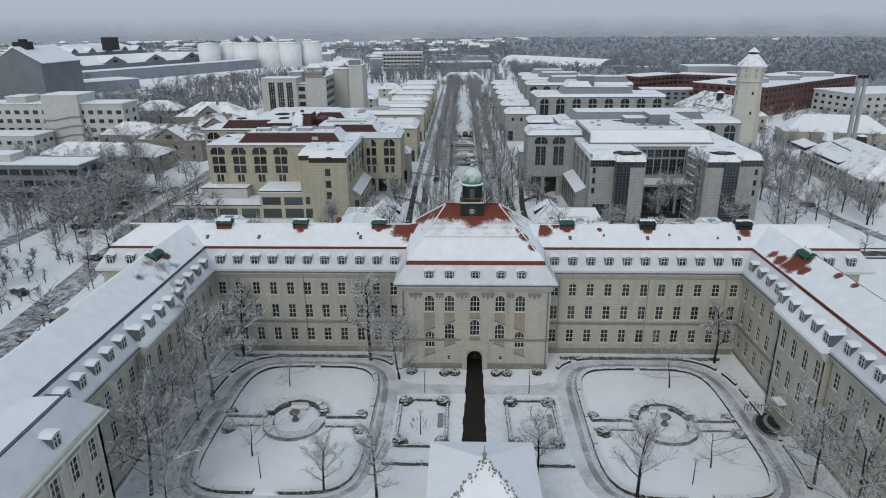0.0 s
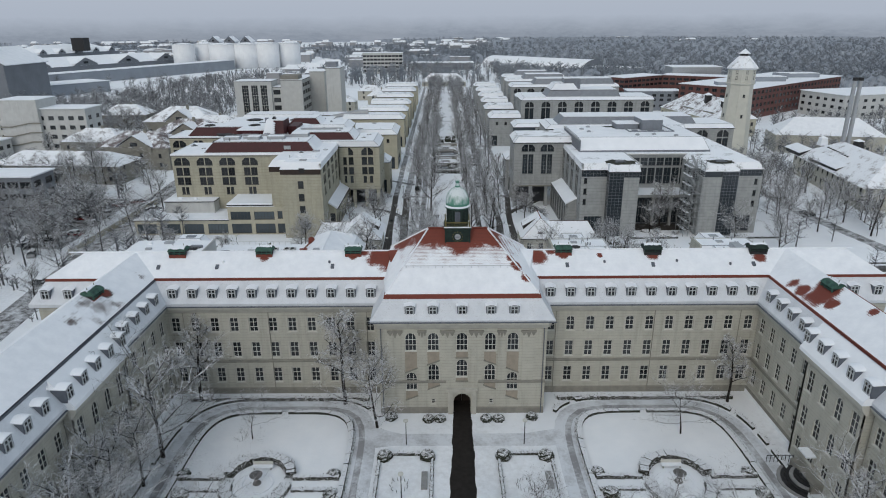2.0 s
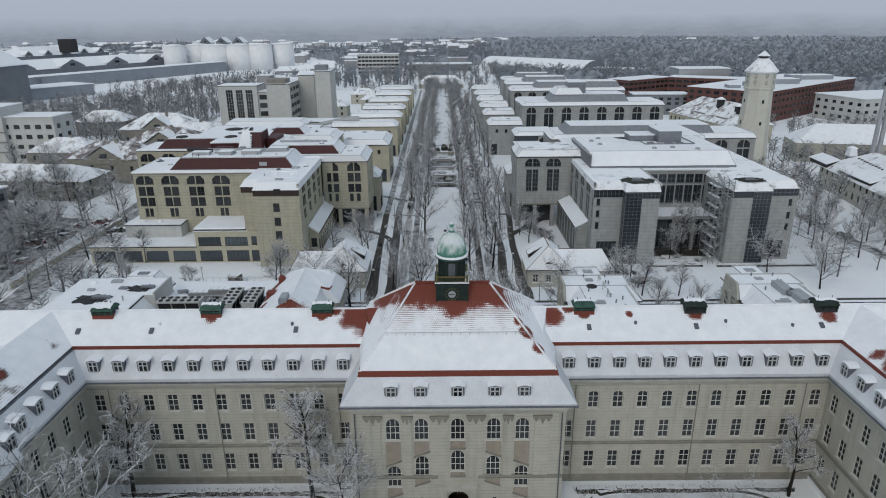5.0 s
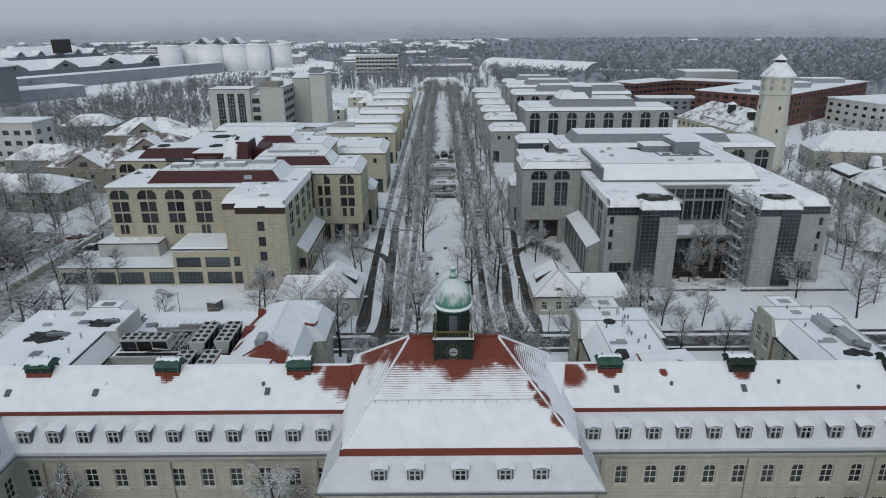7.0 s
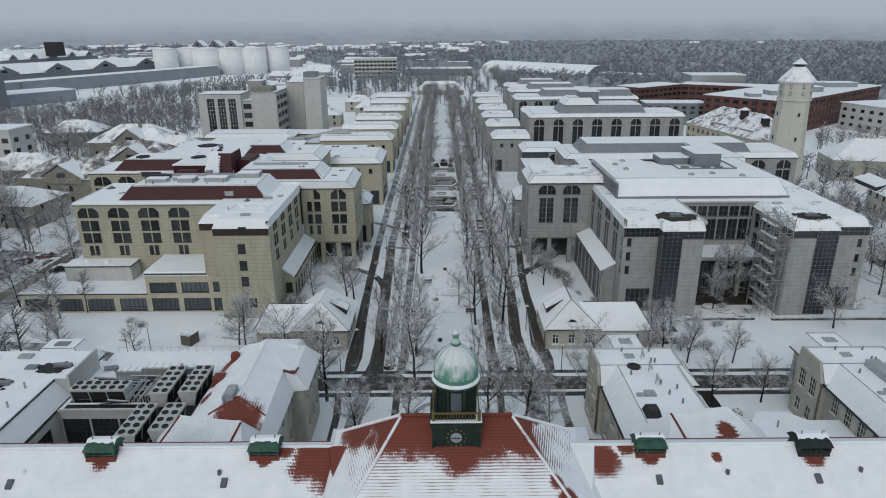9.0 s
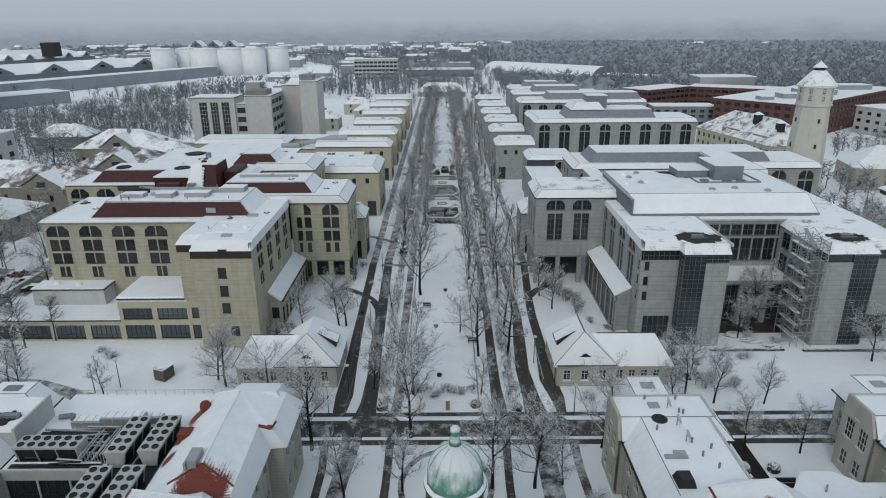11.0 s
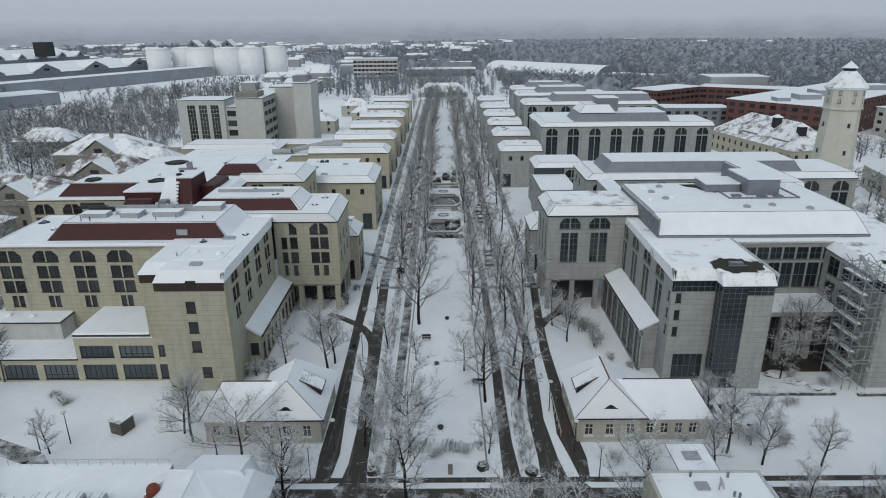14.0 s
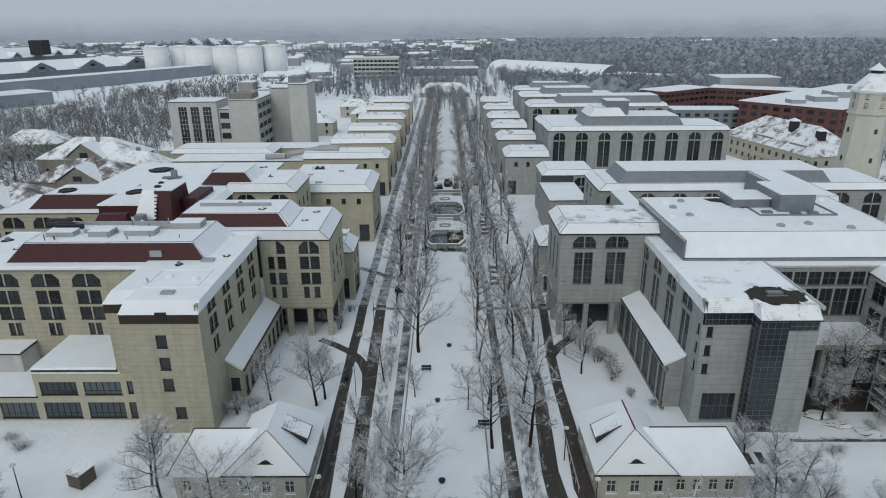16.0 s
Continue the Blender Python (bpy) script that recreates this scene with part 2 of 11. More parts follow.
DARKHALL = plain_mat("near_black_wall", (0.055, 0.06, 0.07), (0.04, 0.043, 0.05), 0.4)
# far hall walls: both colours lightened towards blue-grey for haze
SLATE = plain_mat("hazed_weathered_slate_brick", (0.19, 0.205, 0.23), (0.15, 0.165, 0.185), 0.1)
HALLC = plain_mat("pale_hall_cladding", (0.30, 0.33, 0.37), (0.24, 0.265, 0.30), 0.1)
TOWERC = plain_mat("cream_tower_render", (0.56, 0.555, 0.495), (0.49, 0.485, 0.435), 0.5)
REDMETAL = plain_mat("dark_red_standing_seam_metal", (0.060, 0.013, 0.016), (0.042, 0.010, 0.012), 1.0, 0.55)
BROWN = plain_mat("dark_brown_fascia", (0.05, 0.035, 0.03), (0.035, 0.025, 0.02), 1.0, 0.6)
GREYMETAL = plain_mat("grey_sheet_metal", (0.24, 0.26, 0.29), (0.19, 0.205, 0.23), 0.8, 0.45, 0.01, 0.4)
LIGHTMETAL = plain_mat("galvanised_steel", (0.42, 0.44, 0.46), (0.34, 0.355, 0.37), 1.5, 0.45, 0.01, 0.5)
UNITMETAL = plain_mat("pale_grey_unit_paint", (0.50, 0.51, 0.50), (0.40, 0.41, 0.41), 1.5, 0.6, 0.01)
DARKMETAL = plain_mat("black_fan_steel", (0.03, 0.03, 0.032), (0.02, 0.02, 0.022), 2.0, 0.6)
COPPER = plain_mat("green_patina_copper", (0.050, 0.125, 0.095), (0.018, 0.042, 0.036), 1.6, 0.6, 0.02, 0.2)
COPPER_D = plain_mat("blackened_copper", (0.022, 0.042, 0.034), (0.012, 0.018, 0.016), 2.2, 0.6, 0.02, 0.2)
GILT = plain_mat("worn_gilt_trim", (0.20, 0.17, 0.06), (0.12, 0.10, 0.05), 3.0, 0.5, 0.01, 0.5)
THINROOF = thin_snow_mat("thin_snow_on_planted_roof", (0.10, 0.105, 0.085), 0.30)
TILE_BARE = tile_mat("bare_red_tile", [], 1.25)
TILE_OLD = tile_mat("half_melted_red_tile", [], -0.10)
FRAME = plain_mat("white_window_paint", (0.62, 0.62, 0.58), (0.52, 0.52, 0.48), 2.0, 0.6, 0.005, 0, False)
FRAME_G = plain_mat("grey_window_paint", (0.46, 0.485, 0.50), (0.38, 0.40, 0.415), 2.0, 0.6, 0.005, 0, False)
SCAFF = plain_mat("weathered_scaffold_steel", (0.36, 0.375, 0.38), (0.22, 0.23, 0.235), 2.0, 0.5, 0.005, 0.3, False)
FRAME_D = plain_mat("dark_window_frame", (0.05, 0.052, 0.054), (0.038, 0.04, 0.042), 2.0, 0.5, 0.005, 0, False)
GLASS = glass_mat("window_glass", (0.012, 0.014, 0.017), (0.045, 0.05, 0.055))
GLASS_B = glass_mat("tinted_curtain_glass", (0.014, 0.019, 0.024), (0.03, 0.038, 0.046))
DORMER = plain_mat("lead_grey_dormer_cheek", (0.125, 0.14, 0.165), (0.09, 0.10, 0.12), 2.0)
ASPHALT = asphalt_mat("wet_asphalt", True, -0.14)
ASPHALT_S = asphalt_mat("slushy_asphalt", True, 0.02)
SLUSH = walked_mat("trodden_snow_path", 0.52, 0.80)
WETPATH = plain_mat("wet_dark_path", (0.026, 0.023, 0.021), (0.014, 0.012, 0.011), 1.5, 0.6, 0.02, 0, False, 0.15)
KERB = plain_mat("kerb_stone", (0.30, 0.30, 0.30), (0.22, 0.22, 0.22), 2.0)
BARK = bark_mat("snowy_bark", (0.030, 0.026, 0.024), 0.42, 0.75, 0.88)
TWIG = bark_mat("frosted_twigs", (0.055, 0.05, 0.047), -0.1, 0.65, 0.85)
# distant twigs: haze put into the base colour as grey-blue, snow on top
TWIG_FAR = bark_mat("frosty_hazed_woods", (0.27, 0.30, 0.34), 0.2, 1.0, 0.13)
TWIG_MID = bark_mat("snowy_hazed_copse", (0.13, 0.135, 0.145), 0.0, 0.9, 0.7)
HEDGE = hedge_mat("snowy_hedge", (0.060, 0.062, 0.050))
BUSHM = hedge_mat("snowy_bush", (0.055, 0.06, 0.045), 0.6, 1.05)
STONE = plain_mat("fountain_stone", (0.16, 0.155, 0.15), (0.10, 0.10, 0.10), 4.0)


# ---- mesh helpers ----
class Mb:
    """Vertices and faces for one mesh."""

    def __init__(self):
        self.v, self.f = [], []

    def face(self, *pts):
        k = len(self.v)
        self.v.extend(tuple(p) for p in pts)
        self.f.append(tuple(range(k, k + len(pts))))
        return self

    def box(self, x0, x1, y0, y1, z0, z1):
        k = len(self.v)
        self.v += [(x0, y0, z0), (x1, y0, z0), (x1, y1, z0), (x0, y1, z0), (x0, y0, z1), (x1, y0, z1), (x1, y1, z1), (x0, y1, z1)]
        self.f += [tuple(k + i for i in q) for q in ((0, 3, 2, 1), (4, 5, 6, 7), (0, 1, 5, 4), (1, 2, 6, 5), (2, 3, 7, 6), (3, 0, 4, 7))]
        return self

    def prism(self, base, top):
        """Closed solid between two rings of points of equal count (counter-clockwise from above)."""
        k, n = len(self.v), len(base)
        self.v += [tuple(p) for p in base] + [tuple(p) for p in top]
        self.f.append(tuple(k + i for i in reversed(range(n))))
        self.f.append(tuple(k + n + i for i in range(n)))
        for i in range(n):
            j = (i + 1) % n
            self.f.append((k + i, k + j, k + n + j, k + n + i))
        return self

    def slab(self, poly, z0, z1):
        return self.prism([(x, y, z0) for x, y in poly], [(x, y, z1) for x, y in poly])

    def tube(self, p0, p1, r0, r1, n=6, cap=True):
        a, b = Vector(p0), Vector(p1)
        d = (b - a).normalized()
        u = d.orthogonal().normalized()
        w = d.cross(u)
        ring = [u * math.cos(i * 2 * math.pi / n) + w * math.sin(i * 2 * math.pi / n) for i in range(n)]
        k = len(self.v)
        self.v += [tuple(a + r * r0) for r in ring] + [tuple(b + r * r1) for r in ring]
        for i in range(n):
            j = (i + 1) % n
            self.f.append((k + i, k + j, k + n + j, k + n + i))
        if cap:
            self.f.append(tuple(k + i for i in reversed(range(n))))
            self.f.append(tuple(k + n + i for i in range(n)))
        return self

    def lathe(self, c, prof, n=16, phase=0.0):
        """Turned body round the vertical through c; prof: (radius, z) from the bottom up."""
        k = len(self.v)
        for r, z in prof:
            for i in range(n):
                a = phase + i * 2 * math.pi / n
                self.v.append((c[0] + r * math.cos(a), c[1] + r * math.sin(a), c[2] + z))
        for s in range(len(prof) - 1):
            for i in range(n):
                j = (i + 1) % n
                self.f.append((k + s * n + i, k + s * n + j, k + (s + 1) * n + j, k + (s + 1) * n + i))
        self.f.append(tuple(k + i for i in reversed(range(n))))
        self.f.append(tuple(k + (len(prof) - 1) * n + i for i in range(n)))
        return self

    def blob(self, c, r, n=10, rough=0.15, rings=6, seed=0):
        """A rounded lump standing on the ground."""
        rg = random.Random(seed)
        k = len(self.v)
        for s in range(rings + 1):
            a = s / rings * math.pi * 0.5
            for i in range(n):
                t = i * 2 * math.pi / n
                q = 1 + rg.uniform(-rough, rough)
                rr = math.cos(a) ** 0.6 if s < rings else 0.04
                self.v.append((c[0] + r[0] * rr * q * math.cos(t), c[1] + r[1] * rr * q * math.sin(t), c[2] + r[2] * math.sin(a) * (1 + rg.uniform(-rough, rough) * 0.5)))
        for s in range(rings):
            for i in range(n):
                j = (i + 1) % n
                self.f.append((k + s * n + i, k + s * n + j, k + (s + 1) * n + j, k + (s + 1) * n + i))
        self.f.append(tuple(k + rings * n + i for i in range(n)))
        return self

    def weld(self):
        """Joins vertices that lie in one place."""
        at, new_i, vs = {}, [], []
        for v in self.v:
            k = (round(v[0], 3), round(v[1], 3), round(v[2], 3))
            if k not in at:
                at[k] = len(vs)
                vs.append(v)
            new_i.append(at[k])
        fs = []
        for f in self.f:
            g = []
            for i in f:
                if new_i[i] not in g:
                    g.append(new_i[i])
            if len(g) > 2:
                fs.append(tuple(g))
        self.v, self.f = vs, fs
        return self

    def mesh(self, name, mat, smooth=False):
        me = bpy.data.meshes.new(name)
        me.from_pydata(self.v, [], self.f)
        me.materials.append(mat)
        if smooth:
            me.polygons.foreach_set("use_smooth", [True] * len(me.polygons))
        me.update()
        return me


def thing(name, at, label, category, group="", kind=""):
    ob = new(name)
    ob.location = at
    ob.empty_display_size = 0.5
    return tagged(ob, label, category, group, kind)


def part(name, mb, mat, parent, label="", smooth=False):
    """One mesh under a thing, given in the world's coordinates."""
    ob = new(name, mb.mesh(name, mat, smooth) if isinstance(mb, Mb) else mb)
    if parent is not None:
        ob.parent = parent
        ob.matrix_parent_inverse = Matrix.Translation(-parent.location)
    return tagged(ob, label)


def solo(name, mb, mat, label, category, group="", kind="", smooth=False):
    return tagged(new(name, mb.mesh(name, mat, smooth)), label, category, group, kind)


def outline(w, h, style, n=7):
    """Outline of an opening, x across and z up from its sill."""
    a = w / 2
    if style == "a":
        return [(-a, 0), (a, 0)] + [(a * math.cos(t * math.pi / n), h - a + a * math.sin(t * math.pi / n)) for t in range(n + 1)]
    if style == "s":
        r = h * 0.13
        return [(-a, 0), (a, 0)] + [(a * math.cos(t * math.pi / n), h - r + r * math.sin(t * math.pi / n)) for t in range(n + 1)]
    if style == "c":
        c = min(0.30 * h, 0.55 * a)
        return [(-a, 0), (a, 0), (a, h - c), (a - c, h), (-a + c, h), (-a, h - c)]
    if style == "l":
        c = 0.45 * h
        return [(-a, 0), (a, 0), (a, h), (-a + c, h), (-a, h - c)]
    if style == "k":
        c = 0.45 * h
        return [(-a, 0), (a, 0), (a, h - c), (a - c, h), (-a, h)]
    return [(-a, 0), (a, 0), (a, h), (-a, h)]


WINDOWS = {}


def window_meshes(w, h, style, cols, bars, frame_mat, glass, fw=0.07):
    key = (w, h, style, cols, bars, frame_mat.name, glass.name)
    if key not in WINDOWS:
        f, g = Mb(), Mb()
        o = outline(w, h, style)
        cx, cz = 0.0, h / 2
        inner = [(x * (1 - 2 * fw / w), cz + (z - cz) * (1 - 2 * fw / h)) for x, z in o]
        k = len(o)
        for i in range(k):
            j = (i + 1) % k
            f.face((o[i][0], 0.10, o[i][1]), (o[j][0], 0.10, o[j][1]), (inner[j][0], 0.10, inner[j][1]), (inner[i][0], 0.10, inner[i][1]))
            f.face((inner[i][0], 0.10, inner[i][1]), (inner[j][0], 0.10, inner[j][1]), (inner[j][0], 0.17, inner[j][1]), (inner[i][0], 0.17, inner[i][1]))
        top = h - (w / 2 * 0.35 if style == "a" else 0.02)
        for c in range(1, cols):
            x = -w / 2 + w * c / cols
            f.box(x - fw * 0.45, x + fw * 0.45, 0.11, 0.17, 0.02, top)
        for b in bars:
            f.box(-w / 2 + 0.02, w / 2 - 0.02, 0.115, 0.17, h * b - fw * 0.45, h * b + fw * 0.45)
        f.box(-w / 2 - 0.07, w / 2 + 0.07, -0.07, 0.12, -0.09, 0.015)
        g.face(*[(x, 0.16, z) for x, z in o])
        WINDOWS[key] = (f.mesh("window", frame_mat), g.mesh("pane", glass))
    return WINDOWS[key]


def put_window(house, m, w, h, style="r", cols=2, bars=(0.66,), frame_mat=None, glass=None, fw=0.07):
    me, pane = window_meshes(round(w, 3), round(h, 3), style, cols, tuple(bars), frame_mat or FRAME, glass or GLASS, fw)
    ob = new("window", me)
    ob.parent = house
    ob.matrix_parent_inverse = Matrix.Translation(-house.location)
    ob.matrix_basis = m
    p = new("pane", pane)
    p.parent = ob
    return ob


def wall(house, p0, p1, z0, z1, mat, opens=(), thick=0.35, name="wall", wins=True, label=""):
    """A wall from p0 to p1 (left to right from outside) with openings (s, sill, w, h, style, cols, bars, frame, glass) that go through it."""
    a, b = Vector((p0[0], p0[1], 0)), Vector((p1[0], p1[1], 0))
    L = (b - a).length
    u = (b - a) / L
    inw = Vector((-u.y, u.x, 0))
    mb = Mb()
    rects = [(s - w / 2, s + w / 2, sl, sl + h) for s, sl, w, h, *_ in opens]
    xs = sorted({0.0, L, *[round(r[0], 4) for r in rects], *[round(r[1], 4) for r in rects]})
    zs = sorted({z0, z1, *[round(r[2], 4) for r in rects], *[round(r[3], 4) for r in rects]})
    P = lambda s, d, z: tuple(a + u * s + inw * d + Vector((0, 0, z)))
    for zi in range(len(zs) - 1):
        za, zb = zs[zi], zs[zi + 1]
        zm, run = (za + zb) / 2, None
        for xi in range(len(xs)):
            hole = True
            if xi < len(xs) - 1:
                xm = (xs[xi] + xs[xi + 1]) / 2
                hole = any(r[0] < xm < r[1] and r[2] < zm < r[3] for r in rects)
            if hole:
                if run is not None:
                    mb.face(P(run, 0, za), P(xs[xi], 0, za), P(xs[xi], 0, zb), P(run, 0, zb))
                    mb.face(P(xs[xi], thick, za), P(run, thick, za), P(run, thick, zb), P(xs[xi], thick, zb))
                    run = None
            elif run is None:
                run = xs[xi]
    mb.face(P(0, 0, z1), P(L, 0, z1), P(L, thick, z1), P(0, thick, z1))
    for (s, sl, w, h, style, *_), r in zip(opens, rects):
        o = outline(w, h, style)
        k = len(o)
        for i in range(k):
            j = (i + 1) % k
            mb.face(P(s + o[j][0], 0, sl + o[j][1]), P(s + o[i][0], 0, sl + o[i][1]), P(s + o[i][0], thick, sl + o[i][1]), P(s + o[j][0], thick, sl + o[j][1]))
        if style != "r":
            up = o[2:]
            for i in range(len(up) - 1):
                (xa, za), (xb, zb) = up[i], up[i + 1]
                cx = w / 2 if (xa + xb) / 2 > 0 else -w / 2
                if abs(zb - h) < 1e-6 and abs(za - h) < 1e-6:
                    continue
                for d in (0, thick):
                    mb.face(P(s + xa, d, sl + za), P(s + cx, d, sl + h), P(s + xb, d, sl + zb))
    ob = part(name, mb.weld(), mat, house, label)
    if wins:
        rot = Matrix(((u.x, inw.x, 0, 0), (u.y, inw.y, 0, 0), (0, 0, 1, 0), (0, 0, 0, 1)))
        for s, sl, w, h, style, cols, bars, fm, gm in opens:
            if cols == 0:
                continue
            put_window(house, Matrix.Translation(a + u * s + Vector((0, 0, sl))) @ rot, w, h, style, cols, bars, fm, gm)
    return ob


def extrude(mb, prof, a, b, inw, hip0=None, hip1=None):
    """Closed profile (d inward, z) carried from a to b; inw: unit vector inward; hip0, hip1: how far an end leans in at height z."""
    A, B, n = Vector((*a, 0)), Vector((*b, 0)), Vector((*inw, 0))
    u = (B - A).normalized()
    r0 = [tuple(A + u * (hip0(z) if hip0 else 0) + n * d + Vector((0, 0, z))) for d, z in prof]
    r1 = [tuple(B - u * (hip1(z) if hip1 else 0) + n * d + Vector((0, 0, z))) for d, z in prof]
    k, m = len(mb.v), len(prof)
    mb.v += r0 + r1
    for i in range(m):
        j = (i + 1) % m
        mb.f.append((k + i, k + j, k + m + j, k + m + i))
    mb.f.append(tuple(k + i for i in reversed(range(m))))
    mb.f.append(tuple(k + m + i for i in range(m)))
    return mb


def W(s, sill, w, h, style="r", cols=2, bars=(0.66,), frame_mat=None, glass=None):
    return (s, sill, w, h, style, cols, tuple(bars), frame_mat, glass)


# ---- ground ----
CY = -0.5
gm = Mb()
for xa, xb in ((-4900, -700), (-700, -40.55), (40.55, 700), (700, 4900)):
    for ya, yb in ((-4900, -500), (-500, 3.6), (3.6, 500), (500, 1500), (1500, 4900)):
        gm.face((xa, ya, 0), (xb, ya, 0), (xb, yb, 0), (xa, yb, 0))
for ya, yb in ((3.6, 500), (500, 1500), (1500, 4900)):
    gm.face((-40.55, ya, 0), (40.55, ya, 0), (40.55, yb, 0), (-40.55, yb, 0))
for ya, yb in ((-4900, -500), (-500, 3.6)):
    gm.face((-40.55, ya, CY), (40.55, ya, CY), (40.55, yb, CY), (-40.55, yb, CY))
    gm.face((-40.55, ya, 0), (-40.55, yb, 0), (-40.55, yb, CY), (-40.55, ya, CY))
    gm.face((40.55, yb, 0), (40.55, ya, 0), (40.55, ya, CY), (40.55, yb, CY))
gm.face((-40.55, 3.6, CY), (40.55, 3.6, CY), (40.55, 3.6, 0), (-40.55, 3.6, 0))
solo("ground", gm, GROUND, "snow-covered open ground reaching the horizon", "ground", kind="structure")

# ---- the palace-like main building ----
palace = thing("main_building", (0, 3.4, CY), "cream three-winged historic building with snowy mansard roofs", "building")
YR, YF, XW = 3.4, -1.7, 40.7
ROWS = ((9.35, 2.1), (5.4, 2.3), (1.4, 2.25))
COLW = [-12.6 - 2.68 * i for i in range(11)]
COLE = [12.3 + 2.72 * i for i in range(11)]


def rows_at(ss, extra=True, arch=False):
    o = []
    for s in ss:
        for sill, h in ROWS:
            o.append(W(s, sill, 1.16, h, "s" if arch and h <= 2.2 else "r", 2, (0.34, 0.67)))
    if extra:
        o += [W(s, -0.22, 0.75, 0.42, "r", 1, ()) for s in ss[1::3]]
    return o


wall(palace, (-XW, YR), (-11, YR), CY, 12.9, CREAM, rows_at([x + XW for x in COLW]))
wall(palace, (11, YR), (XW, YR), CY, 12.9, CREAM, rows_at([x - 11 for x in COLE], True, True))
# centre pavilion
ris = [W(x + 11, 9.0, 1.5, 2.6, "a", 3, (0.32, 0.62)) for x in (-6.75, -3.8, -0.05, 3.65, 6.6)]
ris += [W(x + 11, 4.5, 1.5, 2.5, "a", 3, (0.32, 0.62)) for x in (-3.8, 3.65)]
ris += [W(10.95, 5.1, 1.5, 2.6, "a", 3, (0.32, 0.62))]
ris += [W(x + 11, 3.1, 1.5, 2.65, "a", 3, (0.32, 0.62)) for x in (-6.75, 6.65)]
ris += [W(x + 11, 0.95, 0.55, 0.7, "r", 1, (0.5,)) for x in (-3.9, 3.9)]
ris += [W(11, CY, 2.3, 3.0, "a", 0)]
wall(palace, (-11, YF), (11, YF), CY, 12.9, CREAM, ris)
wall(palace, (-11, YR), (-11, YF), CY, 12.9, CREAM, [W(2.5, 9.0, 1.4, 2.5, "a", 3, (0.32, 0.62))])
wall(palace, (11, YF), (11, YR), CY, 12.9, CREAM, [W(2.5, 9.0, 1.4, 2.5, "a", 3, (0.32, 0.62))])
# gateway with its passage
gate = Mb().box(-1.9, -1.22, YF - 0.35, YF - 0.002, CY, 2.7).box(1.22, 1.9, YF - 0.35, YF - 0.002, CY, 2.7)
gate.box(-1.9, 1.9, YF - 0.35, YF - 0.003, 2.7, 3.15).box(-2.1, 2.1, YF - 0.55, YF - 0.002, 3.15, 3.4)
part("portal", gate, CREAM_TRIM, palace, "pale stone gateway surround")
tun = Mb()
for q in (((-1.15, YF + 0.36, CY), (-1.15, 12, CY), (-1.15, 12, 2.6), (-1.15, YF + 0.36, 2.6)), ((1.15, YF + 0.36, CY), (1.15, 12, CY), (1.15, 12, 2.6), (1.15, YF + 0.36, 2.6)),
          ((-1.15, YF + 0.36, 2.6), (1.15, YF + 0.36, 2.6), (1.15, 12, 2.6), (-1.15, 12, 2.6)), ((-1.15, 12, CY), (1.15, 12, CY), (1.15, 12, 2.6), (-1.15, 12, 2.6))):
    tun.face(*q)
part("passage", tun, DARKTRIM, palace, "unlit vaulted gateway passage")
# dark leaves and floor added to stand for the passage's deep shade
for sx in (-1, 1):
    leaf = Mb().box(min(sx * 0.02, sx * 1.14), max(sx * 0.02, sx * 1.14), 1.2, 1.3, CY, 2.55)
    for k in range(4):
        leaf.box(min(sx * (0.1 + k * 0.26), sx * (0.3 + k * 0.26)), max(sx * (0.1 + k * 0.26), sx * (0.3 + k * 0.26)), 1.16, 1.2, CY + 0.1, 2.4)
    part("gate_leaf", leaf, BROWN, palace, "added dark leaf that keeps the gateway passage dark")
part("passage_floor", Mb().box(-1.14, 1.14, YF + 0.2, 1.2, CY, CY + 0.05), WETPATH, palace)
# slanting stair panels under the pavilion windows
for x, zb, slope, zt in ((-6.75, 6.2, 0.45, 8.85), (6.6, 6.2, -0.45, 8.85), (-3.8, 7.35, 0.42, 8.85), (3.65, 7.35, -0.42, 8.85), (-0.05, 8.05, 0.0, 8.85),
                         (-6.75, 2.0, 0.42, 2.98), (6.65, 2.0, -0.42, 2.98), (-3.8, 3.6, 0.42, 4.38), (3.65, 3.6, -0.42, 4.38), (-0.05, 4.55, 0.0, 4.98)):
    a, b = zb - slope * 0.78, zb + slope * 0.78
    p = Mb().prism([(x - 0.78, YF - 0.05, a), (x + 0.78, YF - 0.05, b), (x + 0.78, YF + 0.05, b), (x - 0.78, YF + 0.05, a)],
                   [(x - 0.78, YF - 0.05, zt), (x + 0.78, YF - 0.05, zt), (x + 0.78, YF + 0.05, zt), (x - 0.78, YF + 0.05, zt)])
    part("panel", p, SANDSTONE, palace, "brown sandstone panel slanting with the stairs")
    c = Mb().prism([(x - 0.85, YF - 0.14, a - 0.16), (x + 0.85, YF - 0.14, b - 0.16), (x + 0.85, YF, b - 0.16), (x - 0.85, YF, a - 0.16)],
                   [(x - 0.85, YF - 0.14, a), (x + 0.85, YF - 0.14, b), (x + 0.85, YF, b), (x - 0.85, YF, a)])
    part("moulding", c, DARKTRIM, palace)
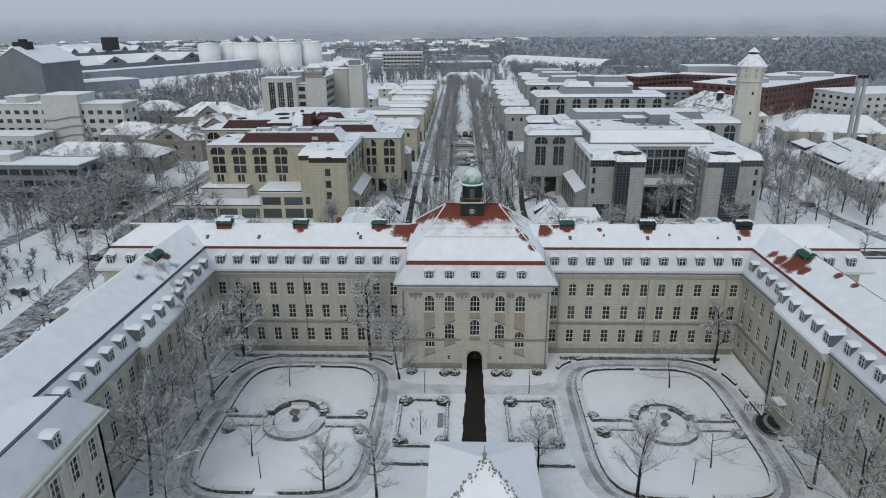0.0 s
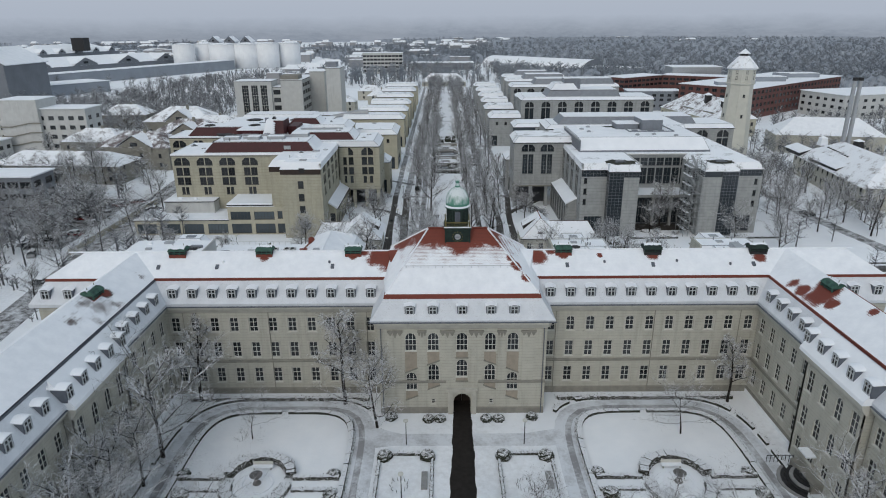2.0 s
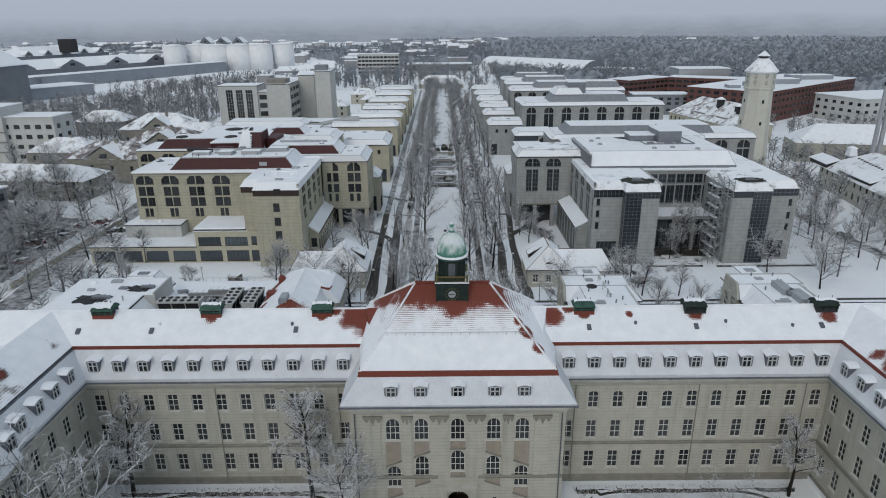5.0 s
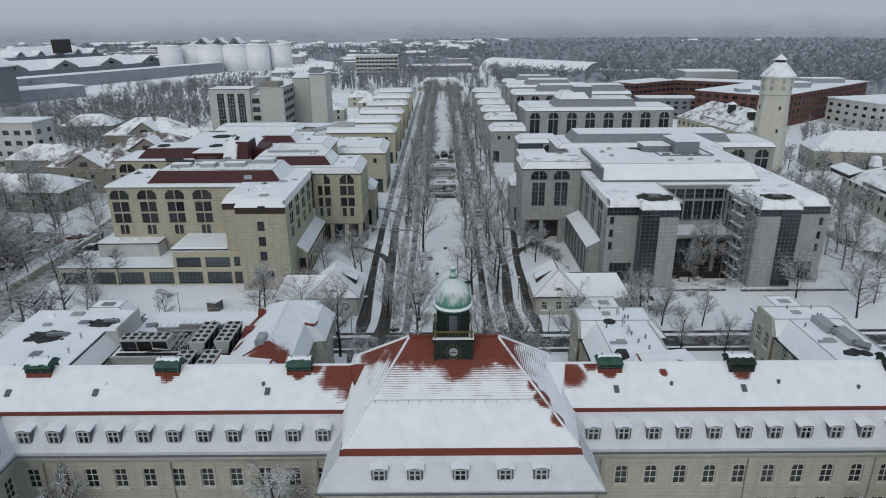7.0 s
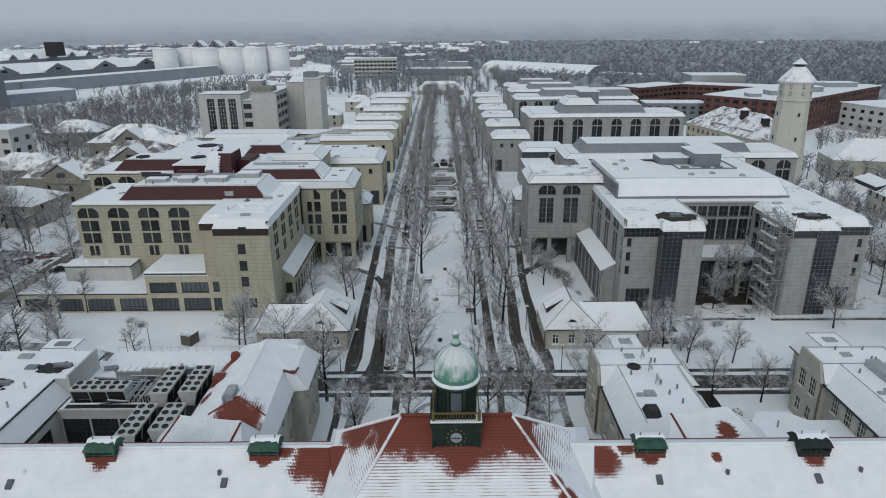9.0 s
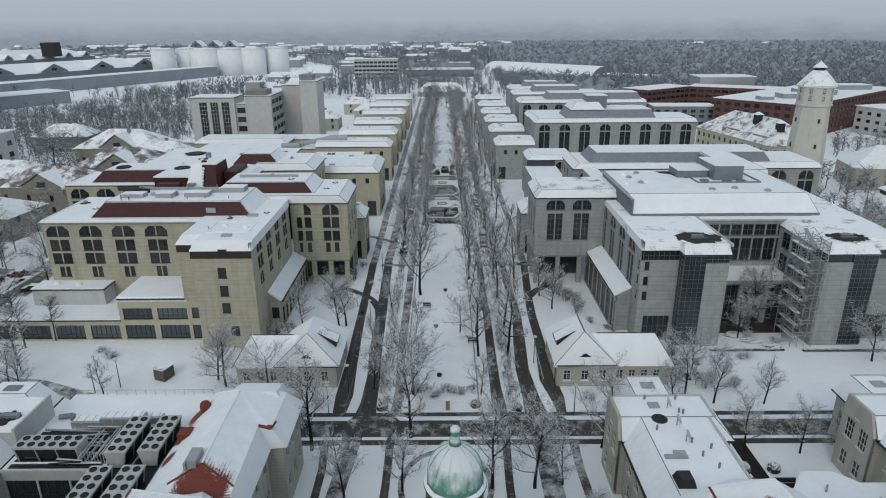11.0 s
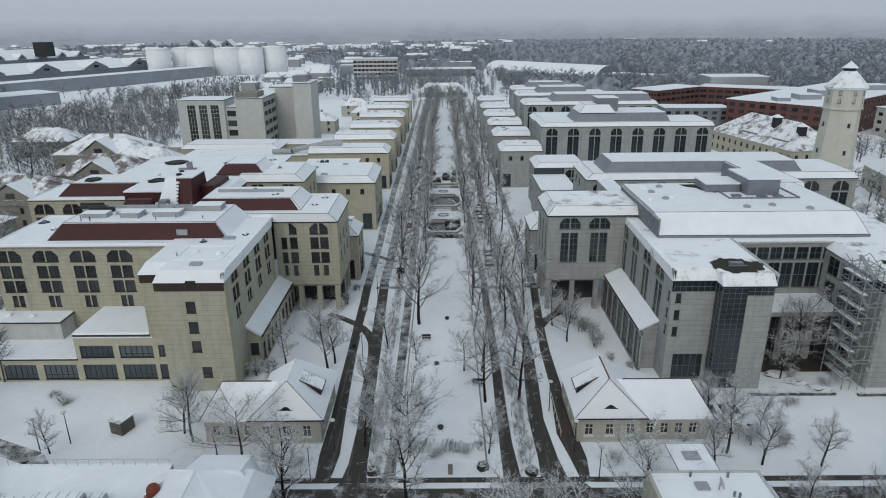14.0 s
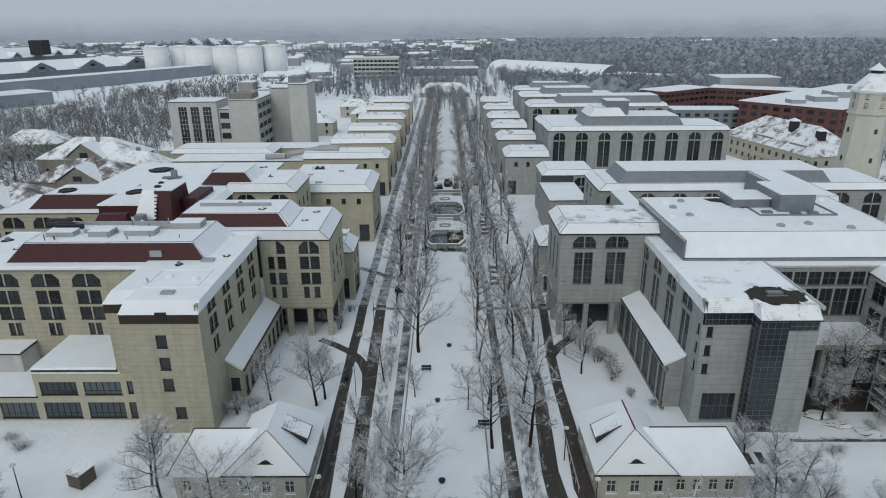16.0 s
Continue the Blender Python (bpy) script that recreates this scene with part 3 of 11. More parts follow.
for x in (-8.75, -5.25, -1.95, 1.8, 5.1, 8.6):
    w = 1.0 if abs(x) > 8 or abs(x) < 3 else 0.6
    p = Mb().box(x - w * 0.75, x + w * 0.75, YF - 0.10, YF - 0.002, 4.5, 11.9)
    part("pilaster", p, CREAM, palace)
    c = Mb().box(x - w, x + w, YF - 0.24, YF - 0.003, 11.75, 12.0)
    for k in (-0.62, 0, 0.62):
        c.prism([(x + k * w - 0.05, YF - 0.16, 11.0 + abs(k) * 0.4), (x + k * w + 0.05, YF - 0.16, 11.0 + abs(k) * 0.4), (x + k * w + 0.05, YF - 0.1, 11.0 + abs(k) * 0.4), (x + k * w - 0.05, YF - 0.1, 11.0 + abs(k) * 0.4)],
                [(x + k * w - 0.3 * w, YF - 0.24, 11.75), (x + k * w + 0.3 * w, YF - 0.24, 11.75), (x + k * w + 0.3 * w, YF - 0.1, 11.75), (x + k * w - 0.3 * w, YF - 0.1, 11.75)])
    part("capital", c, DARKTRIM, palace, "weathered stone pilaster capital")
# wing walls: a shallow bay stands out in the middle of each
WY0, WY1, BAY0, BAY1 = -56.0, YR, -21.2, -10.2


def wing(side):
    x = side * XW
    xb = x - side * 0.8
    pts = [(x, WY1, BAY1), (xb, BAY1, BAY0), (x, BAY0, WY0)]
    for px, ya, yb in pts:
        n = max(2, round((ya - yb) / 2.75))
        ys = [ya - (i + 0.5) * (ya - yb) / n for i in range(n)]
        if px == xb:
            op = []
            for i, y in enumerate(ys):
                op.append(W(abs(ya - y), 8.8, 1.25, 2.7, "a" if i in (1, 2) else "r", 2, (0.34, 0.66)))
                op.append(W(abs(ya - y), 4.3, 1.25, 2.6, "a" if i in (1, 2) else "r", 2, (0.34, 0.66)))
                op.append(W(abs(ya - y), 1.0, 1.1, 1.7, "r", 2, (0.64,)))
        else:
            op = rows_at([ya - y for y in ys])
        if side > 0:
            wall(palace, (px, ya), (px, yb), CY, 12.9, CREAM, op)
        else:
            wall(palace, (px, yb), (px, ya), CY, 12.9, CREAM, [(abs(ya - yb) - o[0], *o[1:]) for o in op])
        if px == xb:
            for yy, d in ((ya, -1), (yb, 1)):
                q = Mb().box(min(x, xb), max(x, xb), yy - 0.001 if d > 0 else yy - 0.3, yy + 0.3 if d > 0 else yy + 0.001, CY, 12.9)
                part("return_wall", q, CREAM, palace)
    bay = Mb()
    extrude(bay, [(-0.3, 12.3), (-0.75, 12.95), (-0.85, 13.5), (0, 13.5), (0, 12.3)], (xb, BAY0 - 0.3), (xb, BAY1 + 0.3), (side, 0))
    part("cornice", bay, CREAM_TRIM, palace)
    st = Mb()
    extrude(st, [(-0.95, 13.5), (-0.9, 13.9), (1.2, 16.9), (1.4, 13.5)], (xb, BAY0 - 0.4), (xb, BAY1 + 0.4), (side, 0))
    part("bay_roof", st, SNOWM, palace)


wing(-1)
wing(1)
# cornices, belts and plinths along the walls
CORN = [(-0.2, 12.35), (-0.55, 12.95), (-0.78, 13.1), (-0.8, 13.5), (0.0, 13.5), (0.0, 12.35)]
BELT = [(-0.10, 4.55), (-0.16, 4.75), (-0.10, 4.95), (0.0, 4.95), (0.0, 4.55)]
PLINTH = [(-0.10, CY), (-0.10, 0.25), (0.0, 0.42), (0.0, CY)]
RUNS = [((-XW, YR), (-11, YR), (0, 1)), ((11, YR), (XW, YR), (0, 1)), ((-11.0, YF), (11.0, YF), (0, 1)),
        ((-XW, WY0), (-XW, YR), (-1, 0)), ((XW, YR), (XW, WY0), (1, 0))]
for a, b, n in RUNS:
    for nm, pr, mt in (("cornice", CORN, CREAM_TRIM), ("belt_course", BELT, DARKTRIM), ("plinth", PLINTH, DARKTRIM)):
        if nm == "belt_course" and a[1] == YF:
            for sa, sb in ((-11, -2.15), (2.15, 11)):
                part(nm, extrude(Mb(), [(d, z - 0.35) for d, z in pr], (sa, YF), (sb, YF), n), mt, palace)
            continue
        if nm == "plinth" and a[1] == YF:
            for sa, sb in ((-11, -1.92), (1.92, 11)):
                part(nm, extrude(Mb(), pr, (sa, YF), (sb, YF), n), mt, palace)
            continue
        part(nm, extrude(Mb(), pr, a, b, n), mt, palace)
for sx in (-1, 1):
    part("cornice", extrude(Mb(), CORN, (sx * 11, YR if sx < 0 else YF), (sx * 11, YF if sx < 0 else YR), (-sx, 0)), CREAM_TRIM, palace)
    part("downpipe", Mb().tube((sx * 26.5, YR - 0.12, CY), (sx * 26.5, YR - 0.12, 13.0), 0.06, 0.06, 6), DARKTRIM, palace)
# gutters, downpipes and window surrounds
for a, b in (((-XW, YR - 0.86), (-11.8, YR - 0.86)), ((11.8, YR - 0.86), (XW, YR - 0.86)), ((-12.0, YF - 0.86), (12.0, YF - 0.86)), ((-XW + 0.86, WY0), (-XW + 0.86, BAY0)), ((-XW + 0.86, BAY1), (-XW + 0.86, YR)), ((XW - 0.86, WY0), (XW - 0.86, BAY0)), ((XW - 0.86, BAY1), (XW - 0.86, YR))):
    part("gutter", Mb().tube((*a, 13.48), (*b, 13.48), 0.10, 0.10, 6), DORMER, palace)
for x in (-38.2, -13.0, 13.0, 38.2):
    part("downpipe", Mb().tube((x, YR - 0.12, CY), (x, YR - 0.12, 13.0), 0.05, 0.05, 6), DARKTRIM, palace)
for x in (-10.6, 10.6):
    part("downpipe", Mb().tube((x, YF - 0.12, CY), (x, YF - 0.12, 13.0), 0.06, 0.06, 6), DORMER, palace)
for side in (-1, 1):
    for y in (BAY1 + 0.25, BAY0 - 0.25, -33.0):
        part("downpipe", Mb().tube((side * (XW - 0.12), y, CY), (side * (XW - 0.12), y, 13.0), 0.05, 0.05, 6), DARKTRIM, palace)
sur = {}
for x in COLW + COLE:
    for sill, h in ROWS:
        if h not in sur:
            q = Mb().box(-0.80, -0.60, -0.05, 0.0, -0.1, h + 0.16).box(0.60, 0.80, -0.05, 0.0, -0.1, h + 0.16).box(-0.60, 0.60, -0.05, 0.0, h + 0.02, h + 0.16).box(-0.86, 0.86, -0.12, 0.0, -0.26, -0.1)
            sur[h] = q.mesh("window_surround", CREAM_TRIM)
        o = part("window_surround", sur[h], None, palace)
        o.matrix_basis = Matrix.Translation((x, YR - 0.002, sill))
# roofs
LOWER = [(-0.8, 13.5), (-0.88, 13.95), (1.0, 16.6), (8.8, 16.6), (10.68, 13.95), (10.6, 13.5)]
BAND = [(0.95, 16.60), (0.90, 16.98), (8.90, 16.98), (8.85, 16.60)]
UPPER = [(1.0, 16.95), (4.9, 19.4), (8.8, 16.95)]


def hip(z):
    return 0.0 if z < 13.9 else (1.85 * (z - 13.95) / 2.65 if z < 16.7 else 1.85 + 3.9 * (z - 16.95) / 2.45)


MAIN_TILE = tile_mat("main_roof_tile", [(-9.4, 7.4, 18.8, 2.6), (-11.2, 7.6, 18.9, 1.8), (-13.6, 8.2, 19.3, 0.9), (9.2, 7.6, 18.9, 1.6), (10.6, 7.3, 18.7, 1.3), (12.6, 8.2, 19.3, 0.8), (-27.4, 7.5, 18.9, 0.7), (-15.0, 7.5, 18.9, 0.6), (14.3, 7.5, 18.9, 0.7),
                                        (26.7, 7.5, 18.9, 0.9), (19.3, 7.4, 18.8, 0.4), (41.4, 7.1, 18.65, 0.9)], 0.0)
EAST_TILE = tile_mat("east_wing_tile", [(43.6, -4.7, 18.3, 2.0), (44.6, -3.6, 18.9, 1.3), (42.6, -2.2, 17.8, 1.0), (42.4, 0.2, 17.9, 0.8), (43.2, -7.3, 18.0, 0.8), (45.2, -11.7, 18.9, 0.6), (45.4, -15.1, 19.0, 0.5)], 0.05)
WEST_TILE = tile_mat("west_wing_tile", [(-44.1, -3.8, 18.5, 0.9)], 0.02, None, 0.5, ((-44.0, -11.0, 18.4, 1.6), (-44.3, -7.4, 18.6, 1.8), (-43.1, -6.5, 17.8, 1.8), (-42.4, -5.0, 17.4, 1.5), (-42.7, 3.3, 17.6, 1.3), (-42.2, -9.4, 17.3, 1.2)))
for nm, pr, mt, lb in (("lower_roof", LOWER, MANSARD, "snow-covered steep lower mansard slope"), ("tile_band", BAND, TILE_BARE, "strip of bare red roof tiles"), ("upper_roof", UPPER, MAIN_TILE, "snowy roof with red tiles showing")):
    part(nm, extrude(Mb(), pr, (-58.5, YR), (59.5, YR), (0, 1), hip, hip), mt, palace, lb)
for side, mt2 in ((-1, WEST_TILE), (1, EAST_TILE)):
    for nm, pr, mt in (("lower_roof", LOWER, MANSARD), ("tile_band", BAND if side > 0 else [(0.96, 16.5), (0.90, 16.78), (8.9, 16.78), (8.84, 16.5)], TILE_BARE if side > 0 else DORMER), ("upper_roof", UPPER, mt2)):
        a, b = ((side * XW, WY0), (side * XW, YR + 4.9))
        part(nm, extrude(Mb(), pr, a, b, (side, 0)), mt, palace)
    # end stub walls of the range beyond the wings
    xo = side * (XW + 10.2)
    x1 = side * 57.8
    pa, pb = ((xo, YR), (x1, YR)) if side > 0 else ((x1, YR), (xo, YR))
    wall(palace, pa, pb, 0, 13.4, CREAM, rows_at([1.8, 4.9], False))
    part("outer_wall", Mb().box(min(x1, x1 - side * 0.3), max(x1, x1 - side * 0.3), YR + 0.4, 13, 0, 13.4), CREAM, palace)
    part("outer_wall", Mb().box(min(xo, xo - side * 0.35), max(xo, xo - side * 0.35), WY0, YR - 0.01, 0, 13.4), CREAM, palace)
part("rear_wall", Mb().box(-57, 57, 12.9, 13.25, 0, 13.4), CREAM, palace)
HIP_SNOW = tile_mat("snow_on_hip_tile", [], 0.22)
RIS_TILE = tile_mat("pavilion_roof_tile", [(7.4, 2.4, 19.5, 0.9), (8.4, 0.9, 18.3, 0.7), (6.6, 3.3, 20.3, 0.7), (-0.3, 4.8, 21.4, 1.5), (-7.6, 8.6, 20.6, 1.9), (-6.4, 6.6, 20.8, 1.0)], 0.0, 21.1, 0.9, (), 19.45, ((6.3, 6.9, 20.9, 1.3),))
low = Mb().prism([(-11.85, -2.5, 13.5), (11.85, -2.5, 13.5), (11.85, 16, 13.5), (-11.85, 16, 13.5)], [(-11.85, -2.55, 13.75), (11.85, -2.55, 13.75), (11.85, 16, 13.75), (-11.85, 16, 13.75)])
low.prism([(-11.8, -2.5, 13.75), (11.8, -2.5, 13.75), (11.8, 16, 13.75), (-11.8, 16, 13.75)], [(-10.1, -1.1, 16.2), (10.1, -1.1, 16.2), (10.1, 14.6, 16.2), (-10.1, 14.6, 16.2)])
part("pavilion_lower_roof", low, MANSARD, palace, "snow-covered flared eaves of the centre pavilion")
part("tile_band", Mb().prism([(-10.15, -1.15, 16.2), (10.15, -1.15, 16.2), (10.15, 14.6, 16.2), (-10.15, 14.6, 16.2)], [(-10.0, -1.0, 16.75), (10.0, -1.0, 16.75), (10.0, 14.5, 16.75), (-10.0, 14.5, 16.75)]), TILE_BARE, palace, "strip of bare red roof tiles")
pu = Mb()
ra, rb, rc, rd, re_, rw = (-9.9, -0.95, 16.7), (9.9, -0.95, 16.7), (3.6, 6.8, 23.1), (-4.5, 6.8, 23.1), (9.0, 10.1, 19.3), (-9.9, 10.1, 19.3)
rn1, rn2, we, ww = (11.0, 14.4, 16.7), (-11.0, 14.4, 16.7), (11.0, 8.0, 16.7), (-11.0, 8.0, 16.7)
for q in ((ra, rb, rc, rd), (ra, rd, rw), (ra, rw, ww), (rb, re_, rc), (rb, we, re_), (rd, rc, re_, rw), (rw, re_, rn1, rn2), (ww, rw, rn2), (we, rn1, re_), (ra, ww, rn2, rn1, we, rb)):
    pu.face(*q)
part("pavilion_upper_roof", pu, RIS_TILE, palace, "tall hipped roof, snow sliding off red tiles")
for side, xr in ((-1, -4.5), (1, 3.6)):
    xe = -9.9 if side < 0 else 9.0
    part("hip_ridge", Mb().tube((xr, 6.85, 23.15), (xe, 10.1, 19.35), 0.13, 0.13, 6), TILE_OLD, palace)
    # small valley roof leaning from the range's ridge against the tall roof
    x0, x1 = side * 6.3, side * 9.4
    cr_ = Mb()
    p = [(side * 7.0, 8.3, 19.62), (side * 10.2, 8.3, 19.42), (side * 9.5, 4.6, 17.25), (side * 8.9, 3.0, 17.6), (side * 6.6, 6.9, 20.15)]
    cr_.prism([(a, b_, c - 0.9) for a, b_, c in (p if side > 0 else p[::-1])][::-1], p[::-1] if side > 0 else p)
    part("valley_roof", cr_, TILE_BARE if side < 0 else TILE_OLD, palace, "narrow strip of bare red tiles in the roof valley")
for (xa, xb) in ((-9.9, -4.5), (9.9, 3.6)):
    part("hip_ridge", Mb().tube((xa, -0.95, 16.72), (xb, 6.7, 23.1), 0.11, 0.11, 6), HIP_SNOW, palace)
part("ridge_tiles", Mb().tube((-4.5, 6.8, 23.15), (3.6, 6.8, 23.15), 0.16, 0.16, 6), TILE_BARE, palace)
part("ridge_tiles", Mb().tube((-55, 8.3, 19.4), (55, 8.3, 19.4), 0.13, 0.13, 6), TILE_OLD, palace)
guard = Mb().tube((-7.5, 2.06, 19.5), (7.2, 2.06, 19.5), 0.03, 0.03, 5)
for k in range(16):
    guard.box(-7.3 + k * 0.95, -7.26 + k * 0.95, 2.02, 2.08, 19.2, 19.52)
part("snow_guard", guard, LIGHTMETAL, palace, "thin snow guard rail half buried in snow")


# dormers, made once
def make_dormer(w=1.28, h=1.4):
    body = Mb().box(-w / 2, w / 2, 0.0, 1.5, -0.1, h)
    cap = Mb()
    n = 8
    pr = [(-w / 2 - 0.12 + (w + 0.24) * i / n, h - 0.02 + 0.17 * math.sin(math.pi * i / n)) for i in range(n + 1)]
    ring0 = [(x, -0.12, z) for x, z in pr] + [(x, -0.12, z + 0.10) for x, z in reversed(pr)]
    ring1 = [(x, 1.9, z + 0.1) for x, z in pr] + [(x, 1.9, z + 0.23) for x, z in reversed(pr)]
    k = len(cap.v)
    cap.v += ring0 + ring1
    m = len(ring0)
    for i in range(m):
        j = (i + 1) % m
        cap.f.append((i, j, m + j, m + i))
    for i in range(n):
        cap.f.append((i, i + 1, m - 2 - i, m - 1 - i))
    fill = Mb()
    fill.face(*[(x * 0.9, -0.02, z) for x, z in pr])
    frm = Mb()
    a = w * 0.40
    for x0, x1, z0, z1 in ((-a, -a + 0.12, 0.12, h), (a - 0.12, a, 0.12, h), (-a, a, 0.12, 0.23), (-a, a, h - 0.12, h), (-0.06, 0.06, 0.12, h), (-a, a, h * 0.60, h * 0.60 + 0.10)):
        frm.box(x0, x1, -0.075, -0.004, z0, z1)
    pane = Mb().face((-a, -0.02, 0.14), (a, -0.02, 0.14), (a, -0.02, h - 0.02), (-a, -0.02, h - 0.02))
    return (body.mesh("dormer", DORMER), cap.mesh("dormer_roof", SNOWM), frm.mesh("window_frame", FRAME_G), pane.mesh("pane", GLASS), fill.mesh("gable", DORMER))


DORM = make_dormer()


def put_dormer(house, m):
    ob = new("dormer", DORM[0])
    ob.parent = house
    ob.matrix_parent_inverse = Matrix.Translation(-house.location)
    ob.matrix_basis = m
    for nm, me in zip(("dormer_roof", "window_frame", "pane", "gable"), DORM[1:]):
        c = new(nm, me)
        c.parent = ob


DZ, DD = 14.45, -0.38
for x in COLW + COLE:
    put_dormer(palace, pose(x + (0.35 if x < 0 else -0.3), YR + DD, DZ))
for x in (-56.2, -53.1, 52.8, 56.0):
    put_dormer(palace, pose(x, YR + DD, DZ))
for x in (-6.75, -3.8, -0.05, 3.65, 6.6):
    put_dormer(palace, pose(x, -2.05, 14.15))
for k in range(20):
    y = 1.0 - 2.75 * k
    d = DD - (0.8 if BAY0 - 0.6 < y < BAY1 + 0.6 else 0)
    if y > WY0 + 1:
        put_dormer(palace, pose(-XW - d, y, DZ, 0, 0, 90))
        put_dormer(palace, pose(XW + d, y, DZ, 0, 0, -90))

# clock turret on the pavilion ridge
tx, ty = -0.5, 6.8
turret = thing("clock_turret", (tx, ty, 21.1), "green copper clock turret with a snowy dome", "turret")
part("base", Mb().box(tx - 1.72, tx + 1.72, ty - 1.7, ty + 1.7, 20.8, 23.45), COPPER_D, turret, "dark green copper base with a clock")
fr = Mb()
for x0, x1, z0, z1 in ((-1.72, 1.72, 23.2, 23.45), (-1.72, 1.72, 21.35, 21.55), (-1.72, -1.5, 21.55, 23.2), (1.5, 1.72, 21.55, 23.2), (-1.05, -0.98, 21.55, 23.2), (0.98, 1.05, 21.55, 23.2)):
    fr.box(tx + x0, tx + x1, ty - 1.78, ty - 1.7, z0, z1)
part("panel_frame", fr, COPPER_D, turret)
part("cornice", Mb().box(tx - 1.85, tx + 1.85, ty - 1.85, ty + 1.85, 23.45, 23.62).box(tx - 1.75, tx + 1.75, ty - 1.75, ty + 1.75, 23.62, 23.72), COPPER_D, turret)
part("snow_edge", Mb().box(tx - 1.82, tx + 1.82, ty - 1.83, ty - 1.5, 23.72, 23.8).box(tx + 1.4, tx + 1.82, ty - 1.5, ty + 1.5, 23.72, 23.79), SNOWM, turret)
gal = Mb()
for sx, sy in ((-1, -1), (1, -1), (1, 1), (-1, 1)):
    gal.box(tx + sx * 1.62 - 0.09, tx + sx * 1.62 + 0.09, ty + sy * 1.62 - 0.09, ty + sy * 1.62 + 0.09, 23.72, 24.6)
gal.box(tx - 1.62, tx + 1.62, ty - 1.66, ty - 1.58, 24.32, 24.46).box(tx - 1.62, tx + 1.62, ty + 1.58, ty + 1.66, 24.32, 24.46)
gal.box(tx - 1.66, tx - 1.58, ty - 1.58, ty + 1.58, 24.32, 24.46).box(tx + 1.58, tx + 1.66, ty - 1.58, ty + 1.58, 24.32, 24.46)
for k in range(15):
    gal.box(tx - 1.5 + k * 0.213, tx - 1.46 + k * 0.213, ty - 1.64, ty - 1.6, 23.78, 24.32)
part("railing", gal, GILT, turret, "worn gilt railing round the drum")
part("drum", Mb().lathe((tx, ty, 23.72), [(1.42, 0), (1.42, 2.5)], 8, math.pi / 8), COPPER_D, turret, "eight-sided drum of dark green copper")
for i in range(8):
    a = i * math.pi / 4
    m = Matrix.Translation((tx, ty, 24.2)) @ Matrix.Rotation(a, 4, "Z") @ Matrix.Translation((0, -1.335, 0))
    lv = Mb().box(-0.36, 0.36, -0.03, 0.02, 0, 1.6)
    for k in range(7):
        lv.box(-0.30, 0.30, -0.09, -0.03, 0.10 + k * 0.2, 0.19 + k * 0.2)
    me = lv.mesh("louvre", DORMER if i == 0 else COPPER_D)
    me.transform(m)
    part("louvre", me, None, turret)
    px, py = tx + 1.46 * math.cos(a + math.pi / 8), ty + 1.46 * math.sin(a + math.pi / 8)
    part("column", Mb().tube((px, py, 23.72), (px, py, 26.2), 0.12, 0.12, 6), COPPER_D, turret)
part("rim", Mb().lathe((tx, ty, 26.05), [(1.5, 0), (1.72, 0.12), (1.76, 0.24), (1.62, 0.3)], 32), COPPER, turret, "round copper cornice", True)
part("rim_snow", Mb().lathe((tx, ty, 26.3), [(1.72, 0), (1.74, 0.1), (1.55, 0.24)], 32), SNOWM, turret, "snow lying on the round cornice", True)
dome_n = Nodes("dome_copper_snow", 0.6)
dome_up = dome_n.math("ADD", dome_n.up(), dome_n.math("MULTIPLY", dome_n.math("SUBTRACT", dome_n.noise(1.3, 6, 0.65, (1.0, 1.0, 0.45)), 0.5), 1.5))
dome_n.color(dome_n.mix(dome_n.ramp(dome_up, 0.0, 0.5, 0.0, 0.9), (0.085, 0.24, 0.18), (0.70, 0.735, 0.76)))
part("dome", Mb().lathe((tx, ty, 26.4), [(1.56, 0), (1.57, 0.45), (1.5, 0.95), (1.34, 1.45), (1.08, 1.88), (0.74, 2.22), (0.38, 2.45), (0.16, 2.56)], 32), dome_n.mat, turret, "tall dome of green copper half covered with snow", True)
for i in range(12):
    a = (i + 0.5) * math.pi / 6
    rb_ = Mb()
    pr = [(1.58, 0.1), (1.59, 0.45), (1.52, 0.95), (1.36, 1.45), (1.10, 1.88), (0.76, 2.22), (0.40, 2.45)]
    for (r0, z0), (r1, z1) in zip(pr, pr[1:]):
        rb_.tube((tx + r0 * math.cos(a), ty + r0 * math.sin(a), 26.4 + z0), (tx + r1 * math.cos(a), ty + r1 * math.sin(a), 26.4 + z1), 0.035, 0.035, 4, False)
    part("rib", rb_, dome_n.mat, turret)
part("finial", Mb().lathe((tx, ty, 28.9), [(0.36, 0), (0.3, 0.25), (0.22, 0.5), (0.2, 0.62), (0.27, 0.72), (0.29, 0.9), (0.16, 1.08), (0.04, 1.14)], 12), dome_n.mat, turret, "stout copper finial capped with snow", True)
clock = Mb().lathe((0, 0, 0), [(0.40, 0), (0.40, 0.05)], 20)
cm = clock.mesh("clock_face", LIGHTMETAL)
cm.transform(Matrix.Translation((tx, ty - 1.72, 22.45)) @ Matrix.Rotation(radians(90), 4, "X"))
part("clock_face", cm, None, turret, "pale round clock face")
for i in range(12):
    a = i * math.pi / 6
    part("ray", Mb().box(tx + 0.66 * math.cos(a) - 0.06, tx + 0.66 * math.cos(a) + 0.06, ty - 1.76, ty - 1.7, 22.45 + 0.66 * math.sin(a) - 0.06, 22.45 + 0.66 * math.sin(a) + 0.06), GILT, turret)
part("clock_hand", Mb().box(tx - 0.34, tx + 0.30, ty - 1.81, ty - 1.78, 22.41, 22.48), DARKMETAL, turret)


